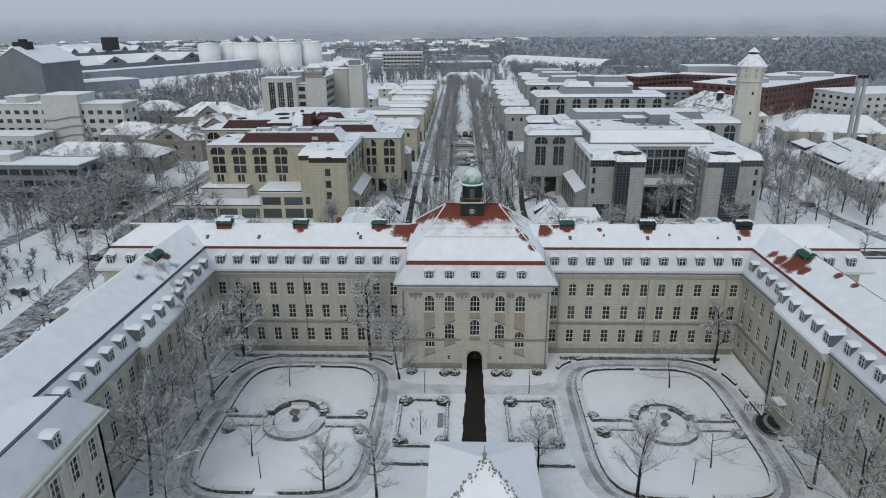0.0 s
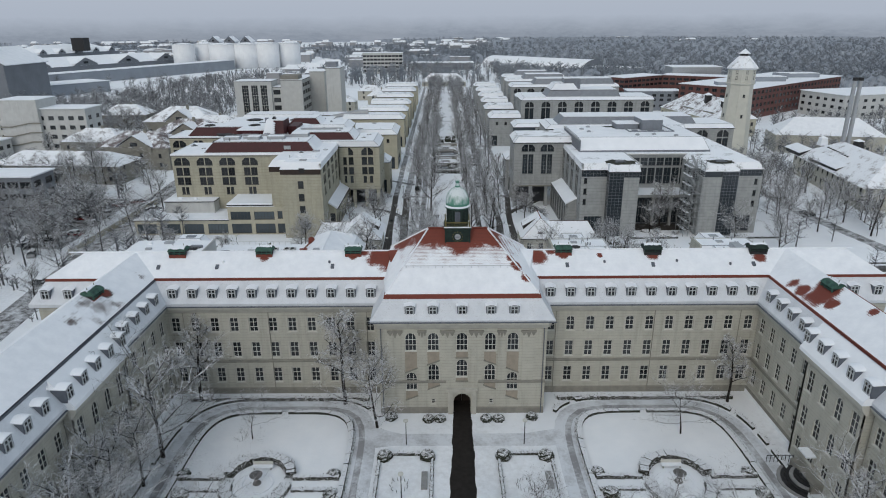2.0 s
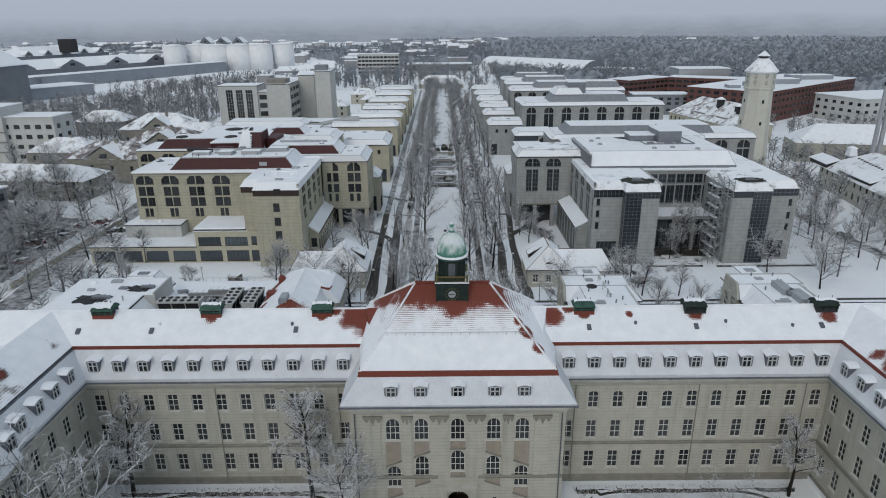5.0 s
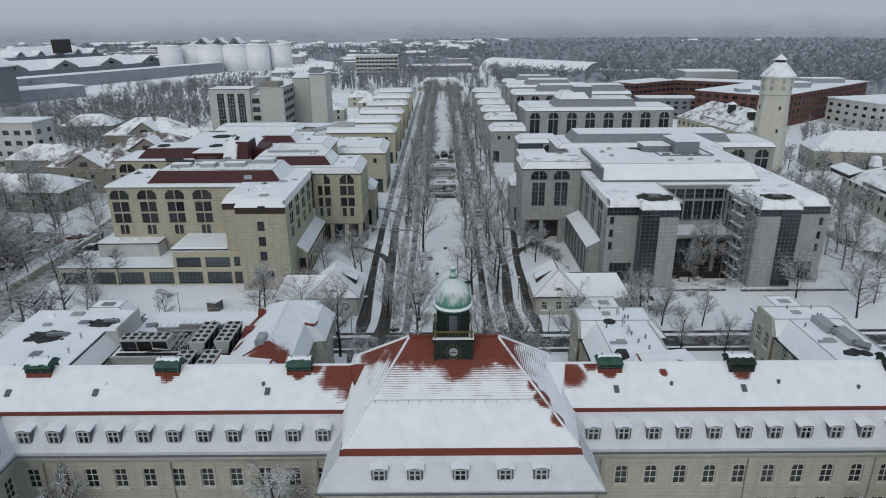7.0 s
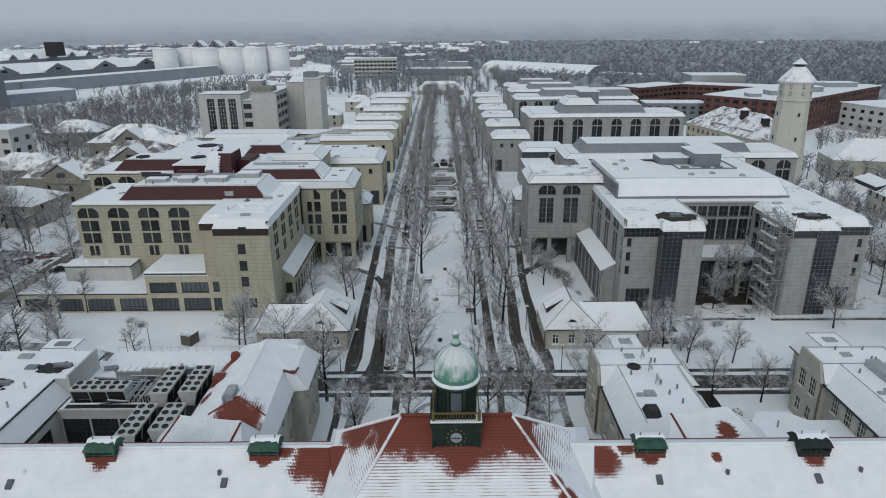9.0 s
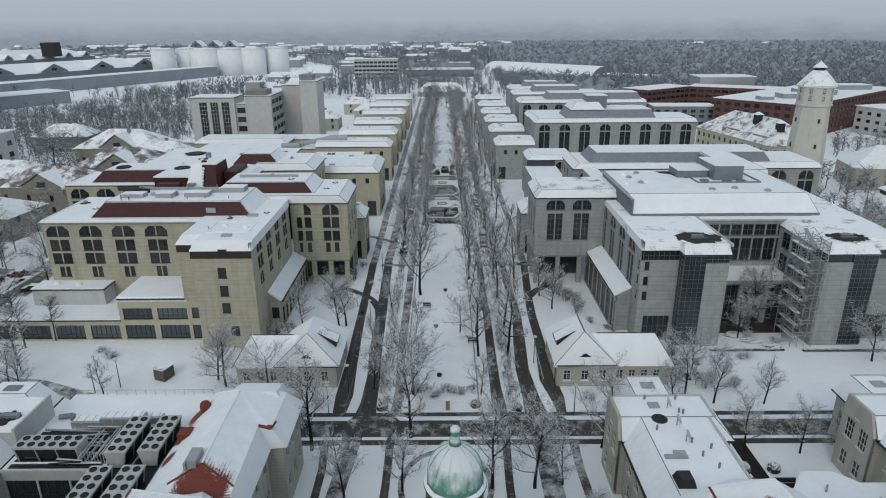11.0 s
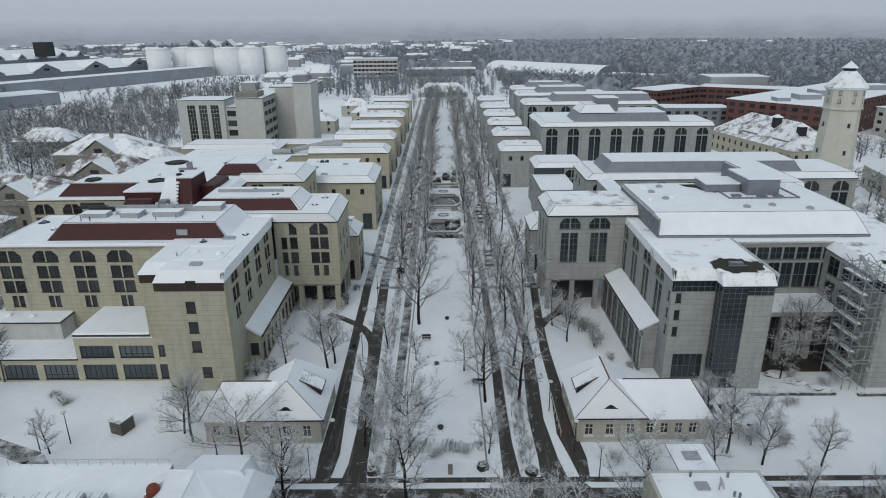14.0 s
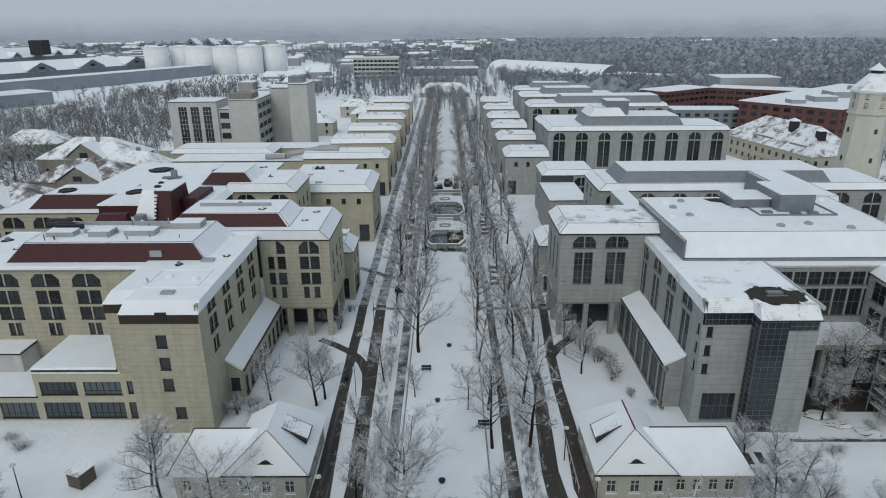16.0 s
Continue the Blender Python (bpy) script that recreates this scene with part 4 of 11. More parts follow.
# copper roof ventilators on the ridge
def ridge_vent(x, y, z, w, d, h, mat, label, yaw=0, snow=0.8):
    v = thing("roof_ventilator", (x, y, z), label, "roof vent", "roof ventilators")
    m = pose(x, y, z, 0, 0, yaw)

    def ring(k, q, zz):
        return [(-w * k, -d * q, zz), (w * k, -d * q, zz), (w * k, d * q, zz), (-w * k, d * q, zz)]

    bars = Mb()
    for k in (-0.45, -0.15, 0.15, 0.45):
        bars.box(w * k - 0.05, w * k + 0.05, -d * 0.5, -d * 0.4, h * 0.05, h * 0.52)
    bars.box(-w * 0.48, w * 0.48, -d * 0.51, -d * 0.42, h * 0.22, h * 0.30)
    pieces = [("skirt", Mb().prism(ring(0.50, 0.52, -0.7), ring(0.47, 0.45, h * 0.06)), TILE_BARE if mat is COPPER else DARKMETAL),
              ("body", Mb().prism(ring(0.46, 0.42, h * 0.06), ring(0.46, 0.42, h * 0.52)), DARKMETAL), ("louvre", bars, mat),
              ("hood", Mb().prism(ring(0.52, 0.56, h * 0.50), ring(0.46, 0.34, h * 0.84)), mat),
              ("ridge_cap", Mb().prism(ring(0.46, 0.34, h * 0.84), ring(0.40, 0.12, h * 0.93)), mat)]
    for k in (-0.3, 0.32):
        pieces.append(("rod", Mb().tube((w * k, 0, h * 0.8), (w * k, 0, h * 1.25), 0.06, 0.05, 6), DARKTRIM))
    sn = Mb()
    rg = random.Random(int(x * 10))
    n = 9
    top = [(-w * 0.47 + w * 0.94 * i / n, rg.uniform(0.7, 1.0)) for i in range(n + 1)]
    for (xa, fa), (xb, fb) in zip(top, top[1:]):
        sn.face((xa, -d * 0.34 * fa * snow, h * 0.88), (xb, -d * 0.34 * fb * snow, h * 0.88), (xb, 0, h * 1.05), (xa, 0, h * 1.05))
        sn.face((xa, 0, h * 1.05), (xb, 0, h * 1.05), (xb, d * 0.4, h * 0.86), (xa, d * 0.4, h * 0.86))
        sn.face((xa, -d * 0.36 * fa * snow, h * 0.78), (xb, -d * 0.36 * fb * snow, h * 0.78), (xb, -d * 0.34 * fb * snow, h * 0.88), (xa, -d * 0.34 * fa * snow, h * 0.88))
    pieces.append(("snow_cap", sn, SNOWM))
    for nm, q, mt in pieces:
        me = q.mesh(nm, mt)
        me.transform(m)
        part(nm, me, None, v)


for x in (-27.4, -15.0, 14.3):
    ridge_vent(x, 8.15, 19.15, 2.35, 1.6, 1.15, COPPER, "green copper roof ventilator capped with snow", 0, 0.75 if x != 14.3 else 0.45)
ridge_vent(-39.5, 8.2, 19.15, 2.4, 1.8, 1.2, COPPER, "green copper roof ventilator deep in snow", 0, 1.45)
for x in (26.7, 41.4):
    ridge_vent(x, 8.25, 19.1, 2.5, 1.8, 1.15, COPPER_D, "blackened copper roof ventilator with patches of snow", 0, 0.85)
ridge_vent(-44.9, -5.2, 18.55, 2.5, 1.8, 1.2, COPPER, "green copper roof ventilator on the side wing", 90, 0.4)
ridge_vent(45.1, -4.2, 18.55, 2.5, 1.8, 1.2, COPPER, "green copper roof ventilator on the side wing", -90, 0.4)
ridge_vent(-47.4, -23.3, 17.9, 2.0, 1.4, 1.3, DARKTRIM, "square grey vent housing capped with snow", 90, 0.6)
sk = Mb()
for x in (-41.7, -33.6, -17.7, 14.6, 26.4, 40.2):
    sk.v.clear(), sk.f.clear()
    z = 17.9
    sk.prism([(x - 0.22, YR + 2.3, z - 0.3), (x + 0.22, YR + 2.3, z - 0.3), (x + 0.22, YR + 2.9, z + 0.1), (x - 0.22, YR + 2.9, z + 0.1)], [(x - 0.22, YR + 2.25, z + 0.02), (x + 0.22, YR + 2.25, z + 0.02), (x + 0.22, YR + 2.8, z + 0.36), (x - 0.22, YR + 2.8, z + 0.36)])
    part("roof_hatch", sk, DORMER, palace)
for x, q in ((-32.9, 3.3), (-18.2, 3.2), (19.8, 3.0), (29.8, 3.1), (37.0, 2.6)):
    zz = 16.95 + 0.628 * (q - 1.0)
    part("vent_pipe", Mb().tube((x, YR + q, zz - 0.1), (x, YR + q, zz + 0.24), 0.17, 0.15, 9), TILE_OLD if x < -25 else DORMER, palace, "short clay vent pipe")

# near pavilion at the end of the west wing
pav = thing("corner_pavilion", (-46, -45, 0), "cream corner pavilion with a snowy mansard roof", "building")
wall(pav, (-38.0, -56), (-38.0, -34.3), CY, 12.6, CREAM, [W(s, sl, 1.3, h, "r", 2, (0.34, 0.66)) for s in (5.0, 8.0, 11.0, 14.0, 17.0, 20.0) for sl, h in ((8.9, 2.6), (4.9, 2.4), (1.2, 2.0))])
part("side_wall", Mb().box(-50, -38.0, -34.65, -34.3, CY, 12.6), CREAM, pav)
part("cornice", extrude(Mb(), CORN, (-38.0, -56), (-38.0, -34.0), (-1, 0)), CREAM_TRIM, pav)
part("lower_roof", Mb().prism([(-55, -58, 13.0), (-37.1, -58, 13.0), (-37.1, -33.6, 13.0), (-55, -33.6, 13.0)], [(-53, -57, 16.2), (-39.6, -57, 16.2), (-39.6, -36.0, 16.2), (-53, -36.0, 16.2)]), MANSARD, pav)
part("upper_roof", Mb().prism([(-53, -57, 16.3), (-39.8, -57, 16.3), (-39.8, -36.2, 16.3), (-53, -36.2, 16.3)], [(-47, -52, 18.8), (-46, -52, 18.8), (-46, -41, 18.8), (-47, -41, 18.8)]), SNOWM, pav)
put_dormer(pav, pose(-37.9, -40.6, 13.8, 0, 0, 90))
part("skylight", Mb().prism([(-39.1, -44.6, 14.6), (-38.2, -44.6, 13.5), (-38.2, -43.2, 13.5), (-39.1, -43.2, 14.6)], [(-39.0, -44.6, 14.85), (-38.1, -44.6, 13.75), (-38.1, -43.2, 13.75), (-39.0, -43.2, 14.85)]), DORMER, pav, "lead-grey sloping skylight")
part("tile_band", Mb().box(-53.05, -39.55, -57.05, -35.95, 16.12, 16.32), DORMER, pav, "dark lead flashing below the upper roof")
for y in (-36.0, -39.0, -42.0, -45.0, -48.0):
    q = Mb().box(-37.98, -37.86, y - 0.95, y + 0.95, 8.55, 8.8).box(-37.98, -37.88, y - 0.95, y - 0.7, 8.8, 11.6).box(-37.98, -37.88, y + 0.7, y + 0.95, 8.8, 11.6).box(-37.98, -37.78, y - 1.1, y + 1.1, 11.6, 11.85)
    part("window_surround", q, CREAM_TRIM, pav)

# small square pavilion at the foot of the garden
gp = thing("garden_pavilion", (0.2, -37.5, CY), "square garden pavilion with a snowy pyramid roof", "pavilion")
part("roof", Mb().prism([(-5.3, -43.5, 7.0), (5.7, -43.5, 7.0), (5.7, -29.8, 7.0), (-5.3, -29.8, 7.0)], [(0.1, -37.8, 11.0), (0.3, -37.8, 11.0), (0.3, -37.6, 11.0), (0.1, -37.6, 11.0)]), SNOWM, gp, "pyramid roof under snow")
hp = Mb()
rg = random.Random(4)
for cx, cy in ((-5.2, -43.4), (5.6, -43.4)):
    for k in range(60):
        f = (k + 0.5) / 60
        x, y, z = 0.2 + (cx - 0.2) * f, -37.7 + (cy + 37.7) * f, 11.0 - 4.0 * f
        for _ in range(2):
            dx, dy = rg.uniform(-0.35, 0.35), rg.uniform(-0.3, 0.3)
            hp.box(x + dx - 0.07, x + dx + 0.07, y + dy - 0.06, y + dy + 0.06, z - 0.3, z + 0.03)
part("hip_tiles", hp, DARKTRIM, gp, "dark ridge tiles showing through snow")
part("finial", Mb().lathe((0.2, -37.7, 10.9), [(0.2, 0), (0.12, 0.4), (0.25, 0.6), (0.05, 0.9), (0.03, 1.6)], 8), DARKTRIM, gp)
for q in (((-4.6, -43), (5.0, -43)), ((5.0, -43), (5.0, -30.5)), ((5.0, -30.5), (-4.6, -30.5)), ((-4.6, -30.5), (-4.6, -43))):
    wall(gp, q[0], q[1], CY, 7.0, CREAM, [W(2.5, 1.0, 1.3, 2.8, "a", 2, (0.5,)), W(7.0, 1.0, 1.3, 2.8, "a", 2, (0.5,))])


# ---- garden court ----
def oval(cx, cy, a, b, e=3.0, n=44):
    """A rounded rectangle with evenly spaced points."""
    p = []
    for i in range(480):
        t = i * 2 * math.pi / 480
        c, s = math.cos(t), math.sin(t)
        p.append((cx + a * math.copysign(abs(c) ** (2 / e), c), cy + b * math.copysign(abs(s) ** (2 / e), s)))
    d = [0.0]
    for i in range(480):
        d.append(d[-1] + math.dist(p[i], p[(i + 1) % 480]))
    o, k = [], 0
    for i in range(n):
        w = d[-1] * i / n
        while d[k + 1] <= w:
            k += 1
        f = (w - d[k]) / (d[k + 1] - d[k])
        q, r = p[k], p[(k + 1) % 480]
        o.append((q[0] + (r[0] - q[0]) * f, q[1] + (r[1] - q[1]) * f))
    return o


def ring_strip(mb, outer, inner, z0, z1):
    n = len(outer)
    for i in range(n):
        j = (i + 1) % n
        mb.prism([(*outer[i], z0), (*outer[j], z0), (*inner[j], z0), (*inner[i], z0)], [(*outer[i], z1), (*outer[j], z1), (*inner[j], z1), (*inner[i], z1)])
    return mb


def twigs(mb, p, w, h, n, rg):
    """Short snowy shoots sticking out of a hedge at p."""
    for _ in range(n):
        a, e = rg.uniform(0, 6.283), rg.uniform(0.1, 1.3)
        d = Vector((math.cos(a) * math.cos(e), math.sin(a) * math.cos(e), math.sin(e)))
        q = Vector(p) + Vector((rg.uniform(-w, w), rg.uniform(-w, w), h * rg.uniform(0.3, 0.95)))
        s_ = d.orthogonal().normalized() * rg.uniform(0.025, 0.06)
        mb.face(q - s_, q + s_, q + d * rg.uniform(0.18, 0.42))


def hedge_run(p0, p1, w=0.6, h=0.6, label="clipped hedge dusted with snow", z=CY):
    mb = Mb()
    a, b = Vector((*p0, 0)), Vector((*p1, 0))
    L = (b - a).length
    u = (b - a) / L
    v = Vector((-u.y, u.x, 0))
    rg = random.Random(int(abs(p0[0] * 31 + p0[1] * 17)))
    n = max(2, int(L / 0.5))
    for i in range(n):
        s0, s1 = L * i / n, L * (i + 1) / n + 0.02
        ww, hh = w / 2 * rg.uniform(0.82, 1.15), h * rg.uniform(0.8, 1.12)
        q = [a + u * s0 - v * ww, a + u * s1 - v * ww, a + u * s1 + v * ww, a + u * s0 + v * ww]
        r = [a + u * s0 - v * ww * 0.7, a + u * s1 - v * ww * 0.7, a + u * s1 + v * ww * 0.7, a + u * s0 + v * ww * 0.7]
        mb.prism([(p.x, p.y, z) for p in q], [(p.x, p.y, z + hh) for p in r])
        twigs(mb, a + u * s0 + Vector((0, 0, z)), w * 0.5, hh, 12, rg)
    return solo("hedge", mb, HEDGE, label, "hedge", "garden hedges")


def hedge_arc(cx, cy, r, a0, a1, w, h, z=CY):
    mb = Mb()
    n = max(6, int(abs(a1 - a0) * r / 0.45))
    rg = random.Random(int(cx * 13 + r * 7))
    for i in range(n):
        t0, t1 = a0 + (a1 - a0) * i / n, a0 + (a1 - a0) * (i + 1.05) / n
        ri, ro, hh = r - w / 2 * rg.uniform(0.93, 1.07), r + w / 2 * rg.uniform(0.93, 1.07), h * rg.uniform(0.9, 1.06)
        P = lambda rr, t, zz: (cx + rr * math.cos(t), cy + rr * math.sin(t), zz)
        mb.prism([P(ri, t0, z), P(ro, t0, z), P(ro, t1, z), P(ri, t1, z)], [P(ri + w * 0.12, t0, z + hh), P(ro - w * 0.12, t0, z + hh), P(ro - w * 0.12, t1, z + hh), P(ri + w * 0.12, t1, z + hh)])
        twigs(mb, P(r, t0, z), w * 0.5, hh, int(24 + 26 * w), rg)
    return solo("hedge", mb, HEDGE, "curved clipped hedge round a fountain, dusted with snow", "hedge", "garden hedges")


def bush(x, y, r, h, z=CY, seed=1, mat=None):
    mb = Mb().blob((x, y, z), (r * 0.9, r * 0.9, h * 0.95), 12, 0.16, 6, seed)
    rr = random.Random(seed + 7)
    for _ in range(240):
        a, e = rr.uniform(0, 6.283), rr.uniform(0.05, 1.5)
        d = Vector((math.cos(a) * math.cos(e), math.sin(a) * math.cos(e), math.sin(e)))
        q = Vector((x + d.x * r * 0.82, y + d.y * r * 0.82, z + d.z * h * 0.86))
        t_ = (d + Vector((rr.uniform(-0.6, 0.6), rr.uniform(-0.6, 0.6), rr.uniform(-0.3, 0.6)))).normalized()
        s_ = t_.orthogonal().normalized() * rr.uniform(0.03, 0.07)
        mb.face(q - s_, q + s_, q + t_ * rr.uniform(0.10, 0.22))
    return solo("bush", mb, mat or BUSHM, "round clipped bush dusted with snow", "bush", "bushes")


TRACK = walked_mat("wet_wheel_track", 0.46, 0.70)
RING = walked_mat("court_drive_slush", 0.60, 0.95)
for cx in (-24.0, 24.5):
    n = 44
    solo("drive", ring_strip(Mb(), oval(cx, -15.6, 13.0, 16.8, 4.2, n), oval(cx, -15.6, 10.3, 14.3, 5.0, n), CY - 0.05, CY + 0.03), RING, "curved drive of trodden grey snow", "drive", kind="structure")
    track = ring_strip(Mb(), oval(cx, -15.6, 11.6, 15.5, 4.5, n), oval(cx, -15.6, 10.8, 14.8, 4.8, n), CY, CY + 0.045)
    solo("wheel_track", track, TRACK, "dark wheel track in the snowy drive", "track", kind="structure")
    solo("lawn", Mb().slab(oval(cx, -15.6, 10.0, 14.0, 5.0), CY - 0.05, CY + 0.14), LAWN, "rounded lawn under smooth snow", "lawn", kind="structure")
    for ao, ai, bo, bi, e_, n_, low, gaps, lb in ((10.1, 9.5, 14.1, 13.5, 5.0, 90, 0.40, (22, 66, 67, 68), "low clipped hedge edging a rounded lawn"), (13.75, 13.3, 17.5, 17.05, 4.2, 100, 0.30, (), "low hedge along the outside of the drive")):
        hd, inner = oval(cx, -15.6, ao, bo, e_, n_), oval(cx, -15.6, ai, bi, e_, n_)
        hb = Mb()
        rg = random.Random(7)
        for i in range(n_):
            j = (i + 1) % n_
            mx, my = hd[i][0] - cx, hd[i][1] + 15.6
            if i in gaps or (e_ < 4.5 and (mx * (1 if cx > 0 else -1) < 7 and my < 15 or my < -13 or rg.random() < 0.12)):
                continue
            h = rg.uniform(low, low * 1.3)
            for g in (0.0, 0.33, 0.66):
                twigs(hb, (hd[i][0] * (1 - g) + hd[j][0] * g, hd[i][1] * (1 - g) + hd[j][1] * g, CY), 0.28, h, 7, rg)
            hb.prism([(*hd[i], CY), (*hd[j], CY), (*inner[j], CY), (*inner[i], CY)], [(*hd[i], CY + h), (*hd[j], CY + h), (*inner[j], CY + h), (*inner[i], CY + h)])
        solo("hedge", hb, HEDGE, lb, "hedge", "garden hedges")
    fx, fy = cx, -15.6
    hedge_run((cx - 9.3, fy + 0.6), (cx - 4.0, fy + 0.6), 0.7, 0.55)
    hedge_run((cx + 4.0, fy + 0.6), (cx + 9.3, fy + 0.6), 0.7, 0.55)
    hedge_run((cx - 9.3, fy - 1.4), (cx - 4.2, fy - 1.4), 0.6, 0.4)
    hedge_run((cx + 4.2, fy - 1.4), (cx + 9.3, fy - 1.4), 0.6, 0.4)
    hedge_arc(cx, fy + 0.3, 3.7, 0.15, math.pi - 0.15, 1.3, 0.95)
    hedge_arc(cx, fy - 0.6, 3.4, math.pi + 0.0, 2 * math.pi, 1.5, 0.55)
    bush(cx - 9.0, fy + 1.3, 0.95, 0.9, seed=int(cx) + 60)
    bush(cx - 8.2, fy - 2.2, 1.1, 1.0, seed=int(cx) + 61)
    bush(cx + 8.6, fy + 1.2, 0.9, 0.85, seed=int(cx) + 62)
    bush(cx + 8.8, fy - 2.2, 1.0, 0.9, seed=int(cx) + 63)
    f = thing("fountain", (cx, fy, CY), "small dark stone bowl fountain in a hedge ring", "fountain", "fountains")
    part("basin", Mb().lathe((cx, fy - 0.2, CY), [(1.9, 0), (1.9, 0.28), (1.65, 0.3), (1.6, 0.2)], 24), SNOWM, f, "snow-filled round basin")
    part("pedestal", Mb().lathe((cx, fy - 0.2, CY), [(0.5, 0.2), (0.35, 0.5), (0.2, 0.8), (0.3, 1.1)], 12), STONE, f)
    part("bowl", Mb().lathe((cx, fy - 0.2, CY + 1.1), [(0.25, 0), (0.65, 0.15), (0.75, 0.3), (0.5, 0.34), (0.1, 0.3), (0.12, 0.75), (0.02, 0.8)], 14), STONE, f)
    b = thing("garden_bench", (cx, fy + 2.3, CY), "garden bench thick with snow", "bench", "garden benches")
    part("seat", Mb().box(cx - 1.2, cx + 1.2, fy + 2.1, fy + 2.6, CY + 0.42, CY + 0.6), SNOWM, b)
    part("backrest", Mb().box(cx - 1.2, cx + 1.2, fy + 2.62, fy + 2.7, CY + 0.5, CY + 1.0), FRAME, b)
    for dx in (-1.0, 1.0):
        part("leg", Mb().box(cx + dx - 0.06, cx + dx + 0.06, fy + 2.15, fy + 2.65, CY, CY + 0.42), DARKTRIM, b)

cpath = Mb()
prev = None
rg = random.Random(61)
for i in range(66):
    y = YF + 0.2 - i * 0.41
    f = i / 5.5
    xm = -0.05 - 0.6 * max(0, (f - 3) / 9) + 0.06 * math.sin(f * 1.9)
    hw = 1.2 + 0.35 * min(1, f / 8)
    cur = ((xm - hw + 0.05 * math.sin(i * 0.7) + rg.uniform(-0.04, 0.04), y), (xm + hw + 0.05 * math.sin(i * 0.83 + 2) + rg.uniform(-0.04, 0.04), y))
    if prev:
        cpath.prism([(*cur[0], CY - 0.02), (*cur[1], CY - 0.02), (*prev[1], CY - 0.02), (*prev[0], CY - 0.02)], [(*cur[0], CY + 0.035), (*cur[1], CY + 0.035), (*prev[1], CY + 0.035), (*prev[0], CY + 0.035)])
    prev = cur
solo("garden_path", cpath, WETPATH, "cleared wet dark path to the gateway", "path", kind="structure")
solo("cross_path", Mb().slab([(-14.0, -6.6), (-12.4, -9.4), (-9, -8.9), (12, -8.9), (14.2, -9.4), (14.2, -4.4), (12.2, -5.4), (8, -6.4), (-8, -6.4), (-12.0, -4.8), (-14.0, -3.6)], CY - 0.02, CY + 0.025), RING, "path of trodden snow before the gateway", "path", kind="structure")
for cx in (-7.1, 7.4):
    y0, y1, hw = -20.8, -10.6, 3.2
    for a, b in (((cx - hw, y0), (cx + hw, y0)), ((cx - hw, y1), (cx + hw, y1)), ((cx - hw, y0), (cx - hw, y1)), ((cx + hw, y0), (cx + hw, y1))):
        hedge_run(a, b, 0.4, 0.32, "low clipped hedge framing a flower bed")
    for sx in (-1, 1):
        for sy, yy in ((0, y0 + 0.7), (1, y1 - 0.5)):
            bush(cx + sx * (hw - 0.6), yy, 1.05, 1.0, seed=int(cx * 3 + sx * 5 + sy + 50))
    rb = Mb()
    rg = random.Random(int(cx + 40))
    for i in range(14):
        t = i * 2 * math.pi / 14
        x, y = cx - 0.5 + 1.0 * math.cos(t), -16.2 + 1.0 * math.sin(t)
        rb.tube((x, y, CY), (x + rg.uniform(-0.2, 0.2), y + rg.uniform(-0.2, 0.2), CY + rg.uniform(0.4, 0.8)), 0.05, 0.02, 4)
    solo("rose_bed", rb, TWIG, "ring of bare rose stems in snow", "flower bed")
    solo("stone_slab", Mb().box(cx + 2.0, cx + 2.7, -16.8, -14.0, CY, CY + 0.3), KERB, "grey stone slab in the snow", "slab")
for x in (-9.5, -4.5, -3.0, 3.2, 4.8, 9.3):
    bush(x, -2.9 - (0.4 if abs(x) < 5 else 0), 0.9, 0.7, seed=int(x * 7) + 90)
hedge_run((-38, 1.6), (-13, 1.6), 0.8, 0.5, "low hedge along the wall, dusted with snow")
hedge_run((13.5, 1.6), (38, 1.6), 0.8, 0.5, "low hedge along the wall, dusted with snow")
hedge_run((-11.5, -24.2), (-4.5, -24.2), 0.5, 0.4)
hedge_run((4.8, -24.2), (11.5, -24.2), 0.5, 0.4)
# stepped terrace and porch at the east wing
po = thing("side_porch", (38.5, -17.2, CY), "stone steps and canopy at a side door", "porch")
part("canopy", Mb().box(38.7, 39.85, -18.2, -16.4, 2.6, 2.8), SNOWM, po, "snowy flat canopy")
for k in range(7):
    q = Mb()
    r0, r1 = 3.6 - k * 0.42, 3.2 - k * 0.42
    for j in range(8):
        a0, a1 = math.pi * (0.62 + j * 0.085), math.pi * (0.62 + (j + 1) * 0.085)
        P = lambda r_, t_, z_: (39.6 + r_ * math.cos(t_), -18.6 + r_ * math.sin(t_), z_)
        q.prism([P(r1, a0, CY), P(r0, a0, CY), P(r0, a1, CY), P(r1, a1, CY)], [P(r1, a0, CY + 0.17 * (k + 1)), P(r0, a0, CY + 0.17 * (k + 1)), P(r0, a1, CY + 0.17 * (k + 1)), P(r1, a1, CY + 0.17 * (k + 1))])
    part("step", q.weld(), DARKMETAL if k % 3 else KERB, po)
part("landing", Mb().box(38.6, 39.85, -20.4, -15.6, CY, CY + 1.2), DARKTRIM, po)
for k in range(8):
    part("baluster", Mb().tube((36.2 + k * 0.45, -14.9, CY), (36.2 + k * 0.45, -14.9, CY + 1.0), 0.04, 0.04, 4), DARKMETAL, po)
part("handrail", Mb().tube((36.2, -14.9, CY + 1.0), (39.4, -14.9, CY + 1.0), 0.05, 0.05, 5), DARKMETAL, po)


po.location.y += 2.6


